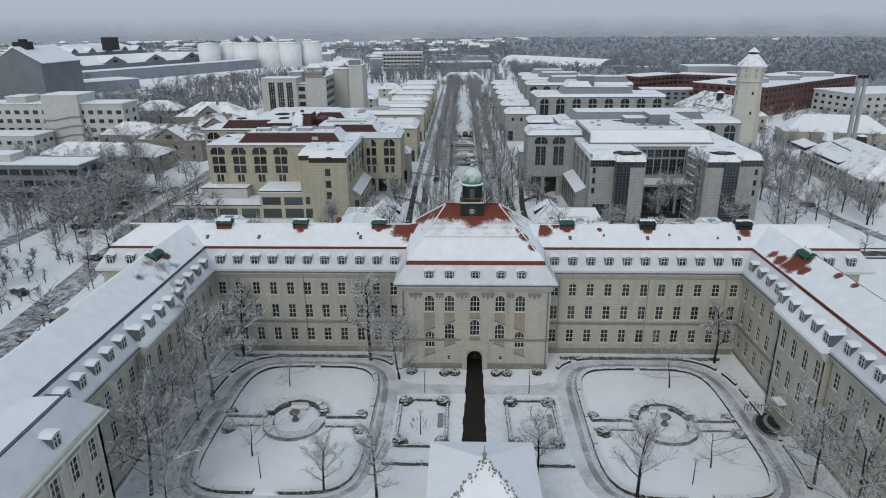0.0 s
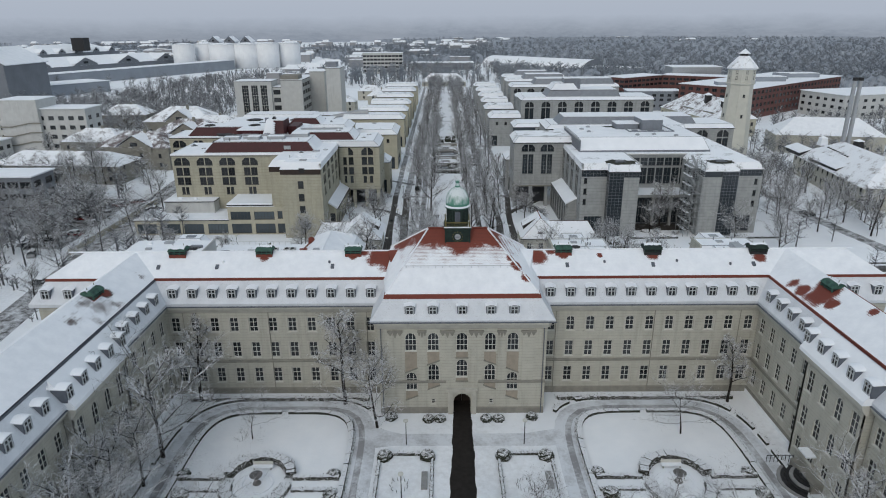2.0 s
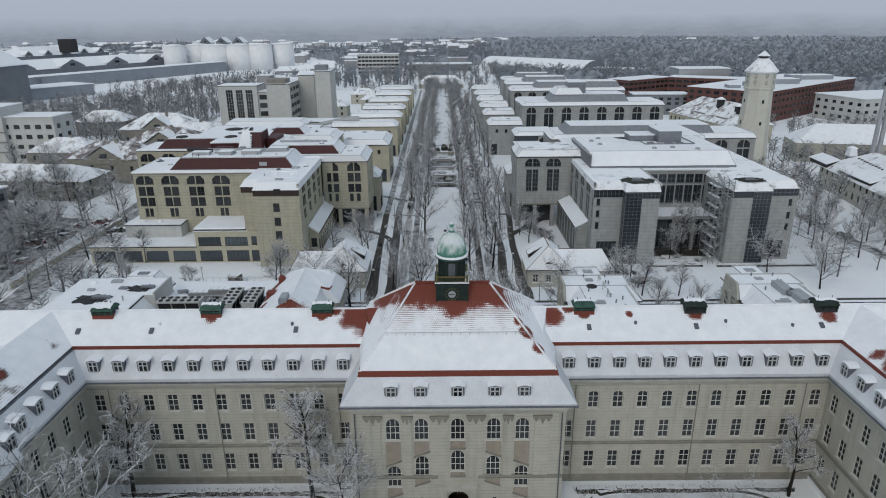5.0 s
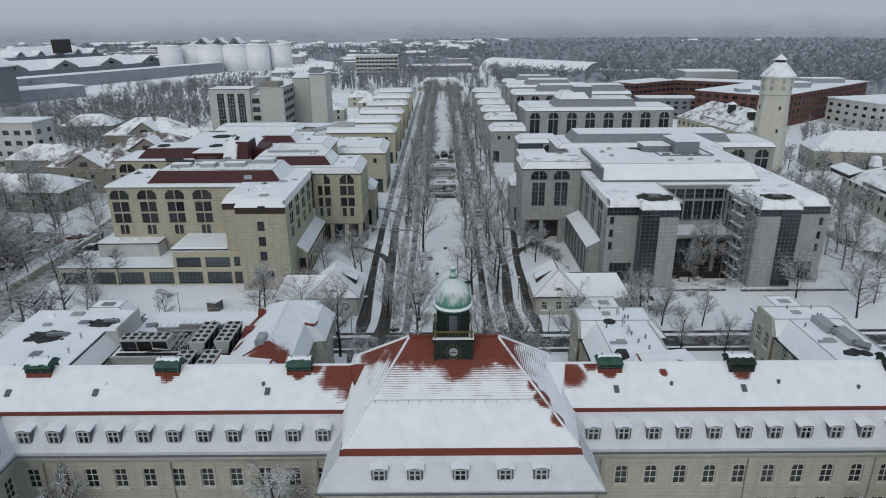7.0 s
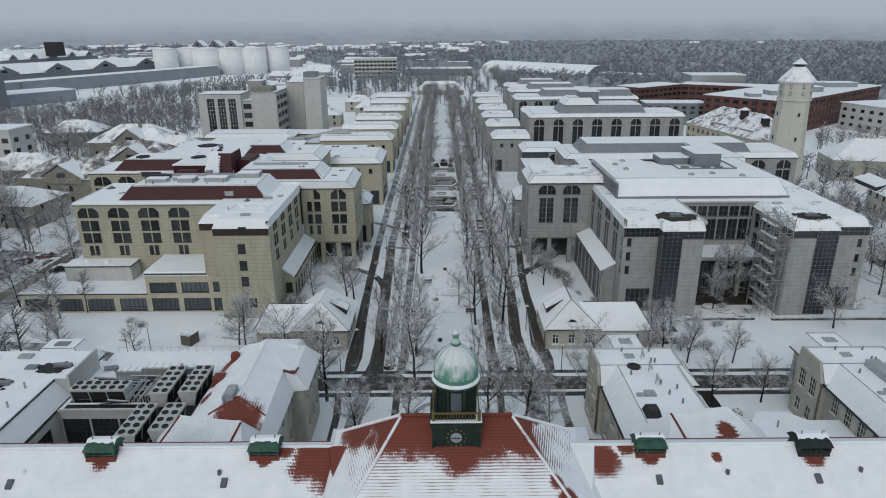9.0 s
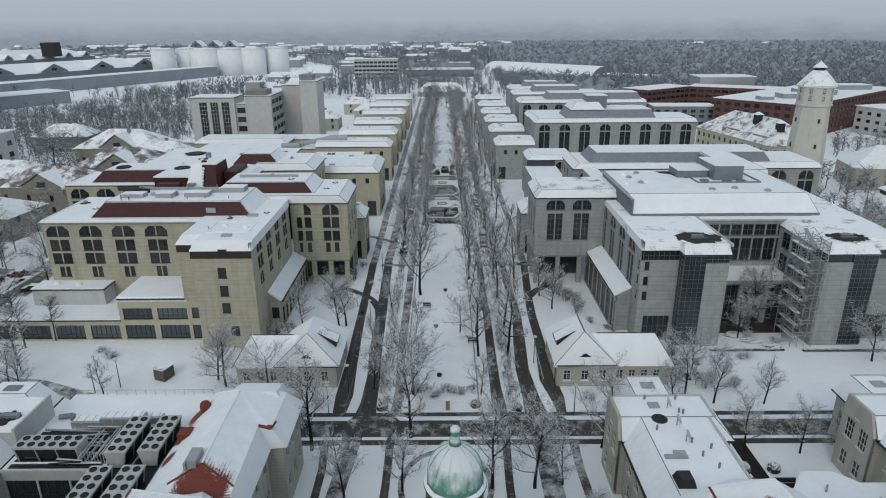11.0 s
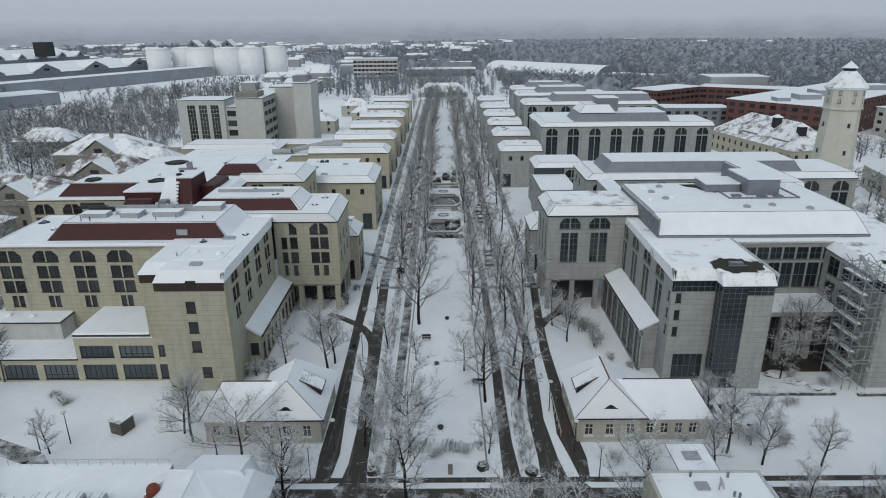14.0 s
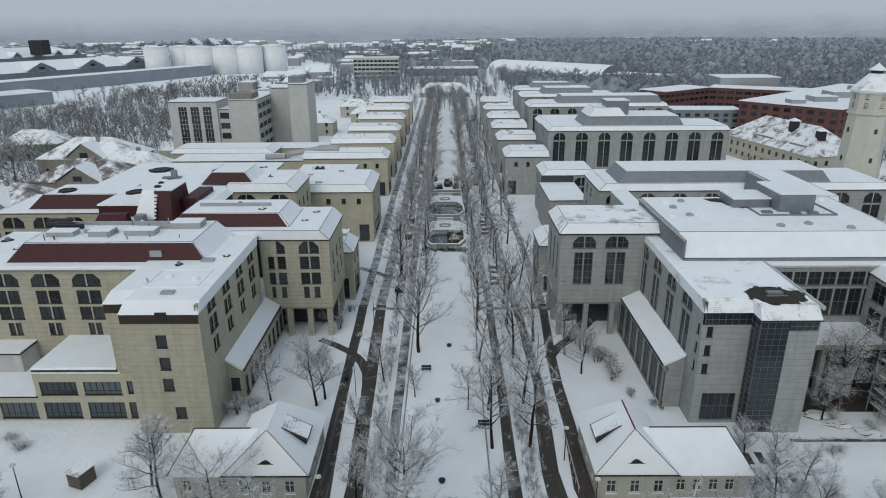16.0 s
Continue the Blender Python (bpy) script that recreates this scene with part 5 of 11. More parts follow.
def lamp_post(x, y, z=0.0, h=4.0, head="ball"):
    l = thing("street_lamp", (x, y, z), "slender dark lamp post with a snowy head", "street lamp", "street lamps")
    part("pole", Mb().tube((x, y, z), (x, y, z + h), 0.07, 0.045, 6), DARKMETAL, l)
    part("head", Mb().lathe((x, y, z + h), [(0.06, 0), (0.32, 0.08), (0.30, 0.22), (0.05, 0.28)], 10), FRAME, l)
    return l


for x, y in ((-25.2, -27.2), (24.3, -27.2), (-7.2, -8.6), (7.6, -8.6), (-7.2, -18.4)):
    lamp_post(x, y, CY, 3.4)


# ---- trees ----
def make_tree(seed, h, spread, up=0.55, limbs=12, crown_from=0.26, fine=1.0, droop=0.0):
    """A bare winter tree at the origin: trunk with limbs, and a crown of branches and twigs."""
    rg = random.Random(seed)
    tr, cr = Mb(), Mb()

    def bent(mb, p, d, L, r0, r1, segs, sides, wob, lift):
        pts = [p]
        for s in range(segs):
            d = (d + Vector((rg.uniform(-wob, wob), rg.uniform(-wob, wob), rg.uniform(-wob, wob) + lift))).normalized()
            q = pts[-1] + d * (L / segs)
            ra, rb = r0 + (r1 - r0) * s / segs, r0 + (r1 - r0) * (s + 1) / segs
            mb.tube(pts[-1], q, ra, rb, sides, False)
            pts.append(q)
        return pts, d

    def at(pts, f):
        x = f * (len(pts) - 1)
        i = min(int(x), len(pts) - 2)
        return pts[i].lerp(pts[i + 1], x - i)

    def spike(p, q, r):
        side = (q - p).orthogonal().normalized()
        side = (Matrix.Rotation(rg.uniform(0, 6.28), 3, (q - p).normalized()) @ side) * r
        cr.face(p - side, p + side, q)

    R = h * 0.0165
    trunk, d = bent(tr, Vector((0, 0, -0.1)), Vector((0, 0, 1)), h * 0.72, R, R * 0.22, 8, 7, 0.09, 0.05)
    for i in range(limbs):
        f = crown_from + (0.98 - crown_from) * (i + rg.random() * 0.7) / limbs
        a = i * 2.4 + rg.uniform(-0.5, 0.5)
        L = spread * (1.08 - 0.50 * f) * rg.uniform(0.75, 1.2)
        u = up + 0.75 * f * f + rg.uniform(-0.2, 0.2)
        d = Vector((math.cos(a), math.sin(a), u)).normalized()
        lp, _ = bent(tr, at(trunk, f), d, L, R * 0.46 * (1.15 - f * 0.65), R * 0.12, 5, 5, 0.20, 0.06)
        nb = max(4, int(8 * fine))
        for j in range(nb):
            g = 0.18 + 0.80 * (j + rg.random()) / nb
            bd = (Vector((rg.uniform(-1, 1), rg.uniform(-1, 1), rg.uniform(-0.35, 0.9))) + d * 0.75).normalized()
            BL = L * 0.48 * rg.uniform(0.6, 1.15)
            bp, bd2 = bent(cr, at(lp, g), bd, BL, R * 0.17, R * 0.06, 3, 3, 0.24, 0.04 - droop)
            for k in range(max(5, int(8 * fine))):
                e = 0.12 + 0.88 * rg.random()
                td = (Vector((rg.uniform(-1, 1), rg.uniform(-1, 1), rg.uniform(-0.5, 0.8) - droop * 3)) + bd2 * 0.6).normalized()
                s = at(bp, e)
                q = s + td * BL * rg.uniform(0.35, 0.7)
                spike(s, q, R * 0.085)
                for m in range(5):
                    s2 = s.lerp(q, rg.uniform(0.15, 0.95))
                    spike(s2, s2 + (Vector((rg.uniform(-1, 1), rg.uniform(-1, 1), rg.uniform(-0.6, 0.7) - droop * 3)) + td * 0.5).normalized() * BL * rg.uniform(0.2, 0.48), R * 0.06)
    return tr.mesh("trunk", BARK), cr.mesh("crown", TWIG)


TREES = {
    "lime": [make_tree(11 + k, 15.0, 5.4, 0.70, 14, 0.24, 1.0) for k in range(4)],
    "wide": [make_tree(31 + k, 11.5, 6.4, 0.30, 12, 0.24, 1.1) for k in range(3)],
    "small": [make_tree(51 + k, 5.0, 3.8, 0.25, 9, 0.30, 0.9, 0.01) for k in range(2)],
    "tall": [make_tree(71 + k, 15.5, 4.0, 0.5, 13, 0.32, 1.0, 0.16) for k in range(2)],
    "avenue": [make_tree(111 + k, 14.5, 5.0, 0.72, 14, 0.26, 0.85) for k in range(4)],
    "oak": [make_tree(131, 13.0, 6.2, 0.55, 13, 0.24, 1.25)],
    "slim": [make_tree(91 + k, 10.0, 3.9, 0.75, 13, 0.24, 1.05) for k in range(3)],
}
TREE_LABEL = {"lime": "bare avenue tree with snow along its branches", "wide": "broad bare tree with snow along its branches", "small": "low bare garden tree with a spreading crown",
              "avenue": "slender bare avenue tree with frosted twigs", "tall": "tall bare tree with drooping snowy twigs", "slim": "slim bare young tree", "oak": "large bare lawn tree with dark forked limbs"}
tcount = [0]


def tree(kind, x, y, z=0.0, s=1.0):
    tcount[0] += 1
    rg = random.Random(tcount[0] * 77)
    me = TREES[kind][tcount[0] % len(TREES[kind])]
    t = thing("tree", (x, y, z), TREE_LABEL[kind], "tree", "bare trees")
    t.rotation_euler = (0, 0, rg.uniform(0, 6.28))
    q = s * rg.uniform(0.92, 1.08)
    t.scale = (q, q, q)
    for nm, m in zip(("trunk", "crown"), me):
        c = new(nm, m)
        c.parent = t
    return t


for k, x, y, s in (("tall", -36.6, 1.4, 1.05), ("tall", -16.2, 0.6, 1.1), ("wide", -11.2, -5.0, 0.95), ("wide", -36.9, -10.8, 1.4), ("wide", -37.0, -16.0, 0.9), ("wide", -37.2, -25.5, 1.0), ("small", -26.9, -7.5, 1.15), ("small", -27.4, -23.2, 1.4),
                   ("wide", -36.8, -30.0, 1.2), ("wide", -38.0, -20.5, 1.0), ("wide", 38.8, -33.0, 1.1), ("lime", -17.4, -29.2, 0.62), ("lime", -11.4, -29.8, 0.78), ("lime", 6.9, -26.0, 0.72), ("lime", 17.6, -29.2, 0.8), ("small", 27.4, -24.2, 1.35),
                   ("small", 27.9, -6.8, 1.4), ("tall", 37.0, 0.6, 0.85), ("wide", 38.2, -26.6, 1.1), ("wide", -33.2, -33.5, 0.7), ("slim", -38.6, -22.0, 1.1)):
    tree(k, x, y, CY, s)


# ---- generic building pieces ----
def block(h, x0, x1, y0, y1, z0, z1, mat, S=(), E=(), N=(), Wst=(), skip=""):
    """Four walls; openings run from each wall's left end as seen from outside."""
    if "S" not in skip:
        wall(h, (x0, y0), (x1, y0), z0, z1, mat, S)
    if "E" not in skip:
        wall(h, (x1, y0), (x1, y1), z0, z1, mat, E)
    if "N" not in skip:
        wall(h, (x1, y1), (x0, y1), z0, z1, mat, N)
    if "W" not in skip:
        wall(h, (x0, y1), (x0, y0), z0, z1, mat, Wst)


def roof_slab(h, x0, x1, y0, y1, z, t=0.25, o=0.12, mat=None, name="roof", fascia=None):
    part(name, Mb().box(x0 - o, x1 + o, y0 - o, y1 + o, z, z + t), mat or SNOWM, h)
    if not fascia and o > 0:
        e = Mb().box(x0 - o - 0.04, x1 + o + 0.04, y0 - o - 0.05, y0 - o, z - 0.1, z + 0.1)
        e.box(x0 - o - 0.05, x0 - o, y0 - o, y1 + o, z - 0.1, z + 0.1).box(x1 + o, x1 + o + 0.05, y0 - o, y1 + o, z - 0.1, z + 0.1)
        part("flashing", e, DARKMETAL, h)
    if fascia:
        part("fascia", Mb().box(x0 - o - 0.05, x1 + o + 0.05, y0 - o - 0.05, y1 + o + 0.05, z - 0.3, z + 0.02), fascia, h)


def roof_frustum(h, a, b, z0, z1, mat=None, name="roof", label=""):
    """a, b: (x0, x1, y0, y1) at foot and top."""
    part(name, Mb().prism([(a[0], a[2], z0), (a[1], a[2], z0), (a[1], a[3], z0), (a[0], a[3], z0)], [(b[0], b[2], z1), (b[1], b[2], z1), (b[1], b[3], z1), (b[0], b[3], z1)]), mat or SNOWM, h, label)
    if b[1] - b[0] > 2:
        e = Mb().box(a[0] - 0.04, a[1] + 0.04, a[2] - 0.06, a[2] + 0.1, z0 - 0.14, z0 + 0.03).box(a[0] - 0.06, a[0] + 0.1, a[2] + 0.1, a[3], z0 - 0.14, z0 + 0.03).box(a[1] - 0.1, a[1] + 0.06, a[2] + 0.1, a[3], z0 - 0.14, z0 + 0.03)
        part("gutter", e, DARKMETAL, h)
        t = Mb()
        for p, q in (((a[0], a[2], z0), (b[0], b[2], z1)), ((a[1], a[2], z0), (b[1], b[2], z1)), ((b[0], b[2], z1), (b[1], b[2], z1)), ((b[0], b[2], z1), (b[0], b[3], z1)), ((b[1], b[2], z1), (b[1], b[3], z1))):
            t.tube(p, q, 0.05, 0.05, 4, False)
        part("flashing", t, GREYMETAL, h)


def kerb_line(h, x0, x1, y0, y1, z, t=0.16, hgt=0.18, mat=None):
    """Raised rim round a flat roof."""
    m = Mb().box(x0, x1, y0, y0 + t, z, z + hgt).box(x0, x1, y1 - t, y1, z, z + hgt).box(x0, x0 + t, y0 + t, y1 - t, z, z + hgt).box(x1 - t, x1, y0 + t, y1 - t, z, z + hgt)
    part("parapet", m, mat or SNOWM, h)


def roof_clutter(h, spots, z, seed=0):
    """Small vents, pipes and skylights on a flat roof."""
    rg = random.Random(seed)
    for x, y in spots:
        k = rg.random()
        if k < 0.4:
            part("vent_pipe", Mb().tube((x, y, z), (x, y, z + rg.uniform(0.4, 0.9)), 0.12, 0.12, 6), LIGHTMETAL, h)
        elif k < 0.75:
            w = rg.uniform(0.5, 0.9)
            part("skylight", Mb().box(x - w, x + w, y - w * 0.6, y + w * 0.6, z, z + 0.3), LIGHTMETAL, h)
        else:
            part("roof_hatch", Mb().lathe((x, y, z), [(0.5, 0), (0.5, 0.25), (0.2, 0.45)], 10), SNOWM, h)


def arc_pairs(L, n, rows, w=1.85, gap=0.18, frame_mat=None, first=None, pitch=None, top="c"):
    """Pairs of windows in n bays; rows: (sill, height, width factor), the first of them cut off at the outer corners."""
    o = []
    p = pitch or L / n
    f = first if first is not None else p / 2
    for i in range(n):
        c = f + i * p
        for r, (sill, h, k) in enumerate(rows):
            ww = w * k
            for sx in (-1, 1):
                st = ("l" if sx < 0 else "k") if r == 0 else "r"
                o.append(W(c + sx * (ww + gap) / 2, sill, ww, h, st, 2 if k > 0.8 else 1, (0.5,) if r == 0 else (0.28,), FRAME_D, GLASS))
    return o


def column(h, x, y, z0, z1, s=0.5, mat=None):
    part("column", Mb().box(x - s, x + s, y - s, y + s, z0, z1), mat or BEIGE, h)


# ---- yard between the main building and the street ----
yl = thing("plant_building", (-45, 28, 0), "flat-roofed service building carrying cooling machines", "building")
block(yl, -62, -49.0, 14, 42, 0, 9.3, WHITEC, skip="")
roof_slab(yl, -62, -49.0, 14, 42, 9.3)
part("lean_roof", Mb().prism([(-49.4, 14.0, 9.3), (-47.5, 14.0, 6.8), (-47.5, 35.2, 6.8), (-49.4, 35.2, 9.3)], [(-49.2, 14.0, 9.58), (-47.3, 14.0, 7.1), (-47.3, 35.2, 7.1), (-49.2, 35.2, 9.58)]), SNOWM, yl, "sloping snowy metal roof")
part("gutter", Mb().box(-47.32, -47.1, 14, 35.2, 6.9, 7.12), DARKMETAL, yl)
part("gable_wall", Mb().box(-49.0, -47.1, 35.2, 42.0, 0, 9.5).box(-47.35, -47.1, 35.2, 42.1, 9.5, 9.9), WHITEC, yl, "bare rendered wall above the machine deck")
part("roof", Mb().box(-49.0, -47.35, 35.2, 42.0, 9.5, 9.56), SNOWM, yl)
# sunken glazed court
wall(yl, (-47.1, 32.0), (-36.6, 32.0), 0, 7.0, WHITEC, [W(s, 0.3, 3.2, 5.6, "r", 4, (0.33, 0.66), FRAME_D, GLASS_B) for s in (1.85, 5.25, 8.65)])
wall(yl, (-47.1, 14.0), (-47.1, 32.0), 0, 7.0, WHITEC, [W(s, 0.3, 3.5, 5.6, "r", 4, (0.33, 0.66), FRAME_D, GLASS_B) for s in (2.4, 6.4, 10.4, 14.4)])
wall(yl, (-36.6, 32.0), (-36.6, 14.0), 0, 7.0, WHITEC, [W(s, 0.9, 3.0, 4.7, "r", 3, (0.5,), FRAME_D, GLASS) for s in (3.0, 7.0, 11.0)])
part("court_floor", Mb().box(-46.7, -37.0, 14.0, 31.6, 0.02, 0.12), ASPHALT_S, yl)
roof_slab(yl, -47.05, -29.6, 32.2, 46.4, 7.0, 0.14, 0.0)
block(yl, -47.0, -29.6, 42.1, 46.4, 0, 7.0, WHITEC, skip="S")
roof_slab(yl, -36.4, -29.6, 14.0, 32.2, 7.0, 0.14, 0.0)
part("roof_edge", Mb().box(-47.0, -36.5, 31.75, 31.98, 7.0, 7.3).box(-36.75, -36.5, 14, 31.75, 7.0, 7.3), WHITEC, yl)
rail = Mb()
for k in range(15):
    rail.box(-46.6 + k * 1.2, -46.56 + k * 1.2, 46.1, 46.14, 7.1, 7.9)
rail.box(-46.6, -29.8, 46.1, 46.14, 7.86, 7.9)
part("railing", rail, UNITMETAL, yl, "thin steel railing")
roof_frustum(yl, (-56.0, -48.2, 42.1, 45.6), (-54.6, -50.2, 42.2, 44.9), 7.2, 9.9)
part("skylight", Mb().box(-53.2, -51.4, 42.8, 43.9, 9.9, 10.05), GREYMETAL, yl)
part("skylight", Mb().box(-53.8, -52.4, 37.3, 38.3, 9.5, 9.75), GREYMETAL, yl)
part("skylight", Mb().box(-55.2, -54.0, 28.0, 29.2, 9.5, 9.75), GREYMETAL, yl)
for x, y, w, d, sd in ((-50.4, 37.7, 2.3, 1.3, 5), (-56.2, 33.6, 3.0, 1.9, 8)):
    rr = random.Random(sd)
    m = Mb().slab([(x + w * rr.uniform(0.72, 1.1) * math.cos(k * 0.2618), y + d * rr.uniform(0.7, 1.1) * math.sin(k * 0.2618)) for k in range(24)], 9.45, 9.59)
    for k in range(26):
        a, q = rr.uniform(0, 6.283), rr.random() ** 0.5
        m.blob((x + w * q * math.cos(a), y + d * q * math.sin(a), 9.55), (rr.uniform(0.2, 0.5), rr.uniform(0.15, 0.4), rr.uniform(0.05, 0.18)), 7, 0.3, 3, k)
    part("melted_patch", m, DARKMETAL, yl, "dark patch melted free of snow round a duct")
    part("duct", Mb().box(x + 0.1, x + w * 0.95, y - 0.1, y + 0.55, 9.55, 10.0), GREYMETAL, yl)
    part("duct_rib", Mb().box(x + 0.2, x + w * 0.9, y + 0.55, y + 0.75, 9.55, 9.9), DARKMETAL, yl)
roof_clutter(yl, [(-55, 25), (-50.5, 29), (-58, 37), (-51, 33), (-57, 21), (-59, 40), (-55.5, 40.5)], 9.55, 3)


def chiller(x, y, L, n, yaw, z=7.15):
    c = thing("cooling_unit", (x, y, z), "pale grey rooftop cooling unit with a double row of fans", "cooling unit", "cooling units")
    m = pose(x, y, z, 0, 0, yaw)
    w = 2.1

    def add(nm, mb, mt):
        me = mb.mesh(nm, mt)
        me.transform(m)
        part(nm, me, None, c)

    add("coil", Mb().prism([(-L / 2, -w * 0.30, 0.35), (L / 2, -w * 0.30, 0.35), (L / 2, w * 0.30, 0.35), (-L / 2, w * 0.30, 0.35)], [(-L / 2, -w / 2 + 0.06, 1.8), (L / 2, -w / 2 + 0.06, 1.8), (L / 2, w / 2 - 0.06, 1.8), (-L / 2, w / 2 - 0.06, 1.8)]), DARKMETAL)
    add("top_plate", Mb().box(-L / 2 - 0.06, L / 2 + 0.06, -w / 2 - 0.05, w / 2 + 0.05, 1.8, 2.05), UNITMETAL)
    for sx in (-1, 1):
        e = sx * (L / 2 + 0.01)
        add("end_plate", Mb().prism([(e - 0.05, -w * 0.32, 0.2), (e + 0.05, -w * 0.32, 0.2), (e + 0.05, w * 0.32, 0.2), (e - 0.05, w * 0.32, 0.2)], [(e - 0.05, -w / 2, 1.8), (e + 0.05, -w / 2, 1.8), (e + 0.05, w / 2, 1.8), (e - 0.05, w / 2, 1.8)]), UNITMETAL)
    for i in range(n):
        for sy in (-1, 1):
            fx = -L / 2 + (i + 0.5) * L / n
            add("fan", Mb().lathe((fx, sy * w * 0.25, 2.05), [(0.36, 0), (0.36, 0.10), (0.32, 0.10), (0.31, 0.03), (0.1, 0.02)], 14), DARKMETAL)
    for i in range(4):
        fx = -L / 2 + 0.1 + i * (L - 0.2) / 3
        for sy in (-1, 1):
            add("leg", Mb().prism([(fx - 0.05, sy * w * 0.30 - 0.05, -0.02), (fx + 0.05, sy * w * 0.30 - 0.05, -0.02), (fx + 0.05, sy * w * 0.30 + 0.05, -0.02), (fx - 0.05, sy * w * 0.30 + 0.05, -0.02)],
                                  [(fx - 0.05, sy * w * 0.49 - 0.05, 1.8), (fx + 0.05, sy * w * 0.49 - 0.05, 1.8), (fx + 0.05, sy * w * 0.49 + 0.05, 1.8), (fx - 0.05, sy * w * 0.49 + 0.05, 1.8)]), UNITMETAL)


chiller(-42.7, 34.1, 6.6, 6, 0)
chiller(-35.0, 35.4, 6.4, 5, 90)
chiller(-31.7, 35.6, 6.2, 5, 90)
chiller(-35.2, 27.1, 6.0, 5, 90)
chiller(-32.0, 27.6, 5.2, 4, 90)
rg = random.Random(77)
deck = Mb().box(-46.5, -36.9, 32.3, 38.6, 7.15, 7.2).box(-36.4, -29.7, 24, 39.4, 7.15, 7.2)
part("machine_deck", deck, DARKMETAL, yl, "dark machine deck")
for k in range(18):
    y = 32.4 + k * 0.37
    solo("pipe", Mb().tube((-46.2 + rg.uniform(0, 5), y, 7.5 + rg.uniform(0, 0.5)), (-37.4 + rg.uniform(-2, 0.4), y, 7.5 + rg.uniform(0, 0.5)), 0.06 + 0.09 * rg.random(), 0.1, 6), rg.choice((LIGHTMETAL, GREYMETAL, DARKMETAL, DARKMETAL)), "grey pipe run on a roof", "pipe", "roof pipes")
for k in range(9):
    x = -39.0 + k * 0.33
    solo("pipe", Mb().tube((x, 32.4, 7.9 + rg.uniform(0, 0.9)), (x, 37.6 - rg.uniform(0, 2), 7.9 + rg.uniform(0, 0.9)), 0.09, 0.09, 6).tube((x, 33.0, 7.2), (x, 33.0, 8.6), 0.07, 0.07, 6), rg.choice((LIGHTMETAL, UNITMETAL)), "pale pipe run on a roof", "pipe", "roof pipes")
for x, y, L in ((-33.3, 29.5, 9), (-30.3, 30.5, 8), (-29.9, 35.0, 7)):
    solo("pipe", Mb().tube((x, y - L / 2, 7.7), (x, y + L / 2, 7.7), 0.14, 0.14, 6), GREYMETAL, "grey pipe run on a roof", "pipe", "roof pipes")
solo("pipe", Mb().tube((-46.4, 32.9, 7.4), (-37, 32.9, 7.4), 0.12, 0.12, 6), SNOWM, "snow-covered pipe run on a roof", "pipe", "roof pipes")
for x0, x1, y0, y1, h in ((-43.6, -39.9, 39.2, 40.6, 0.8), (-40.0, -35.2, 38.8, 40.3, 1.5), (-36.4, -33.6, 40.0, 41.0, 0.8)):
    duct = thing("air_handler", ((x0 + x1) / 2, (y0 + y1) / 2, 7.15), "boxy galvanised air handling unit on a roof", "air handler", "air handlers")
    part("body", Mb().box(x0, x1, y0, y1, 7.15, 7.15 + h), LIGHTMETAL, duct)
    part("snow_cap", Mb().box(x0 + 0.1, x1 - 0.2, y0 + 0.35, y1, 7.15 + h, 7.2 + h), SNOWM, duct)
    n = max(2, int((x1 - x0) / 0.8))
    for k in range(n):
        x = x0 + (k + 0.5) * (x1 - x0) / n
        part("rib", Mb().box(x - 0.03, x + 0.03, y0 - 0.03, y1 + 0.03, 7.15, 7.24 + h), UNITMETAL, duct)
part("duct_bend", Mb().tube((-46, 41.0, 7.5), (-44.6, 41.4, 7.5), 0.3, 0.3, 8).tube((-44.6, 41.4, 7.5), (-44.2, 40.6, 7.5), 0.3, 0.3, 8), GREYMETAL, yl)

# house with a big tiled mansard
hl = thing("annexe_house", (-24, 28, 0), "cream annexe house with a snowy mansard and red tile edges", "house", "annexe houses")
ww = lambda ss: [W(s, sl, 1.0, 1.7, "r", 2, (0.64,)) for s in ss for sl in (1.9, 5.7)]
wall(hl, (-20.0, 14), (-20.0, 34.2), 0, 8.3, CREAM, ww((2, 5.5, 9, 12.5, 16, 18.8)))
wall(hl, (-20.0, 34.2), (-18.3, 34.2), 0, 8.5, CREAM)
wall(hl, (-18.3, 34.2), (-18.3, 42.0), 0, 8.5, CREAM, ww((1.6, 4.0, 6.4)))
wall(hl, (-18.3, 42.0), (-29.2, 42.0), 0, 8.5, CREAM, ww((2.5, 5.5, 8.5)))
wall(hl, (-29.2, 42.0), (-29.2, 14), 0, 8.5, CREAM, ww((3, 7, 11, 15)))
HL_TILE = tile_mat("annexe_roof_tile", [(-28.4, 38.0, 9.8, 1.5), (-28.7, 34.6, 9.4, 1.4), (-28.9, 31.0, 9.2, 0.9), (-23.3, 24.4, 10.8, 2.7), (-19.3, 34.0, 10.6, 0.5)], 0.05)
ur = Mb()
A1, A2, A3 = (-23.6, 38.4, 12.6), (-23.4, 26.2, 12.5), (-23.4, 23.6, 10.0)
B1, B2 = (-19.2, 40.9, 10.7), (-19.2, 34.0, 10.7)
B3, B4 = (-20.5, 34.0, 11.1), (-20.3, 25.0, 10.9)
C1, C2 = (-27.0, 40.6, 10.9), (-26.6, 25.6, 10.7)
D1, D2 = (-29.8, 42.3, 8.5), (-29.8, 23.0, 8.5)
B5 = (-19.9, 23.2, 9.6)
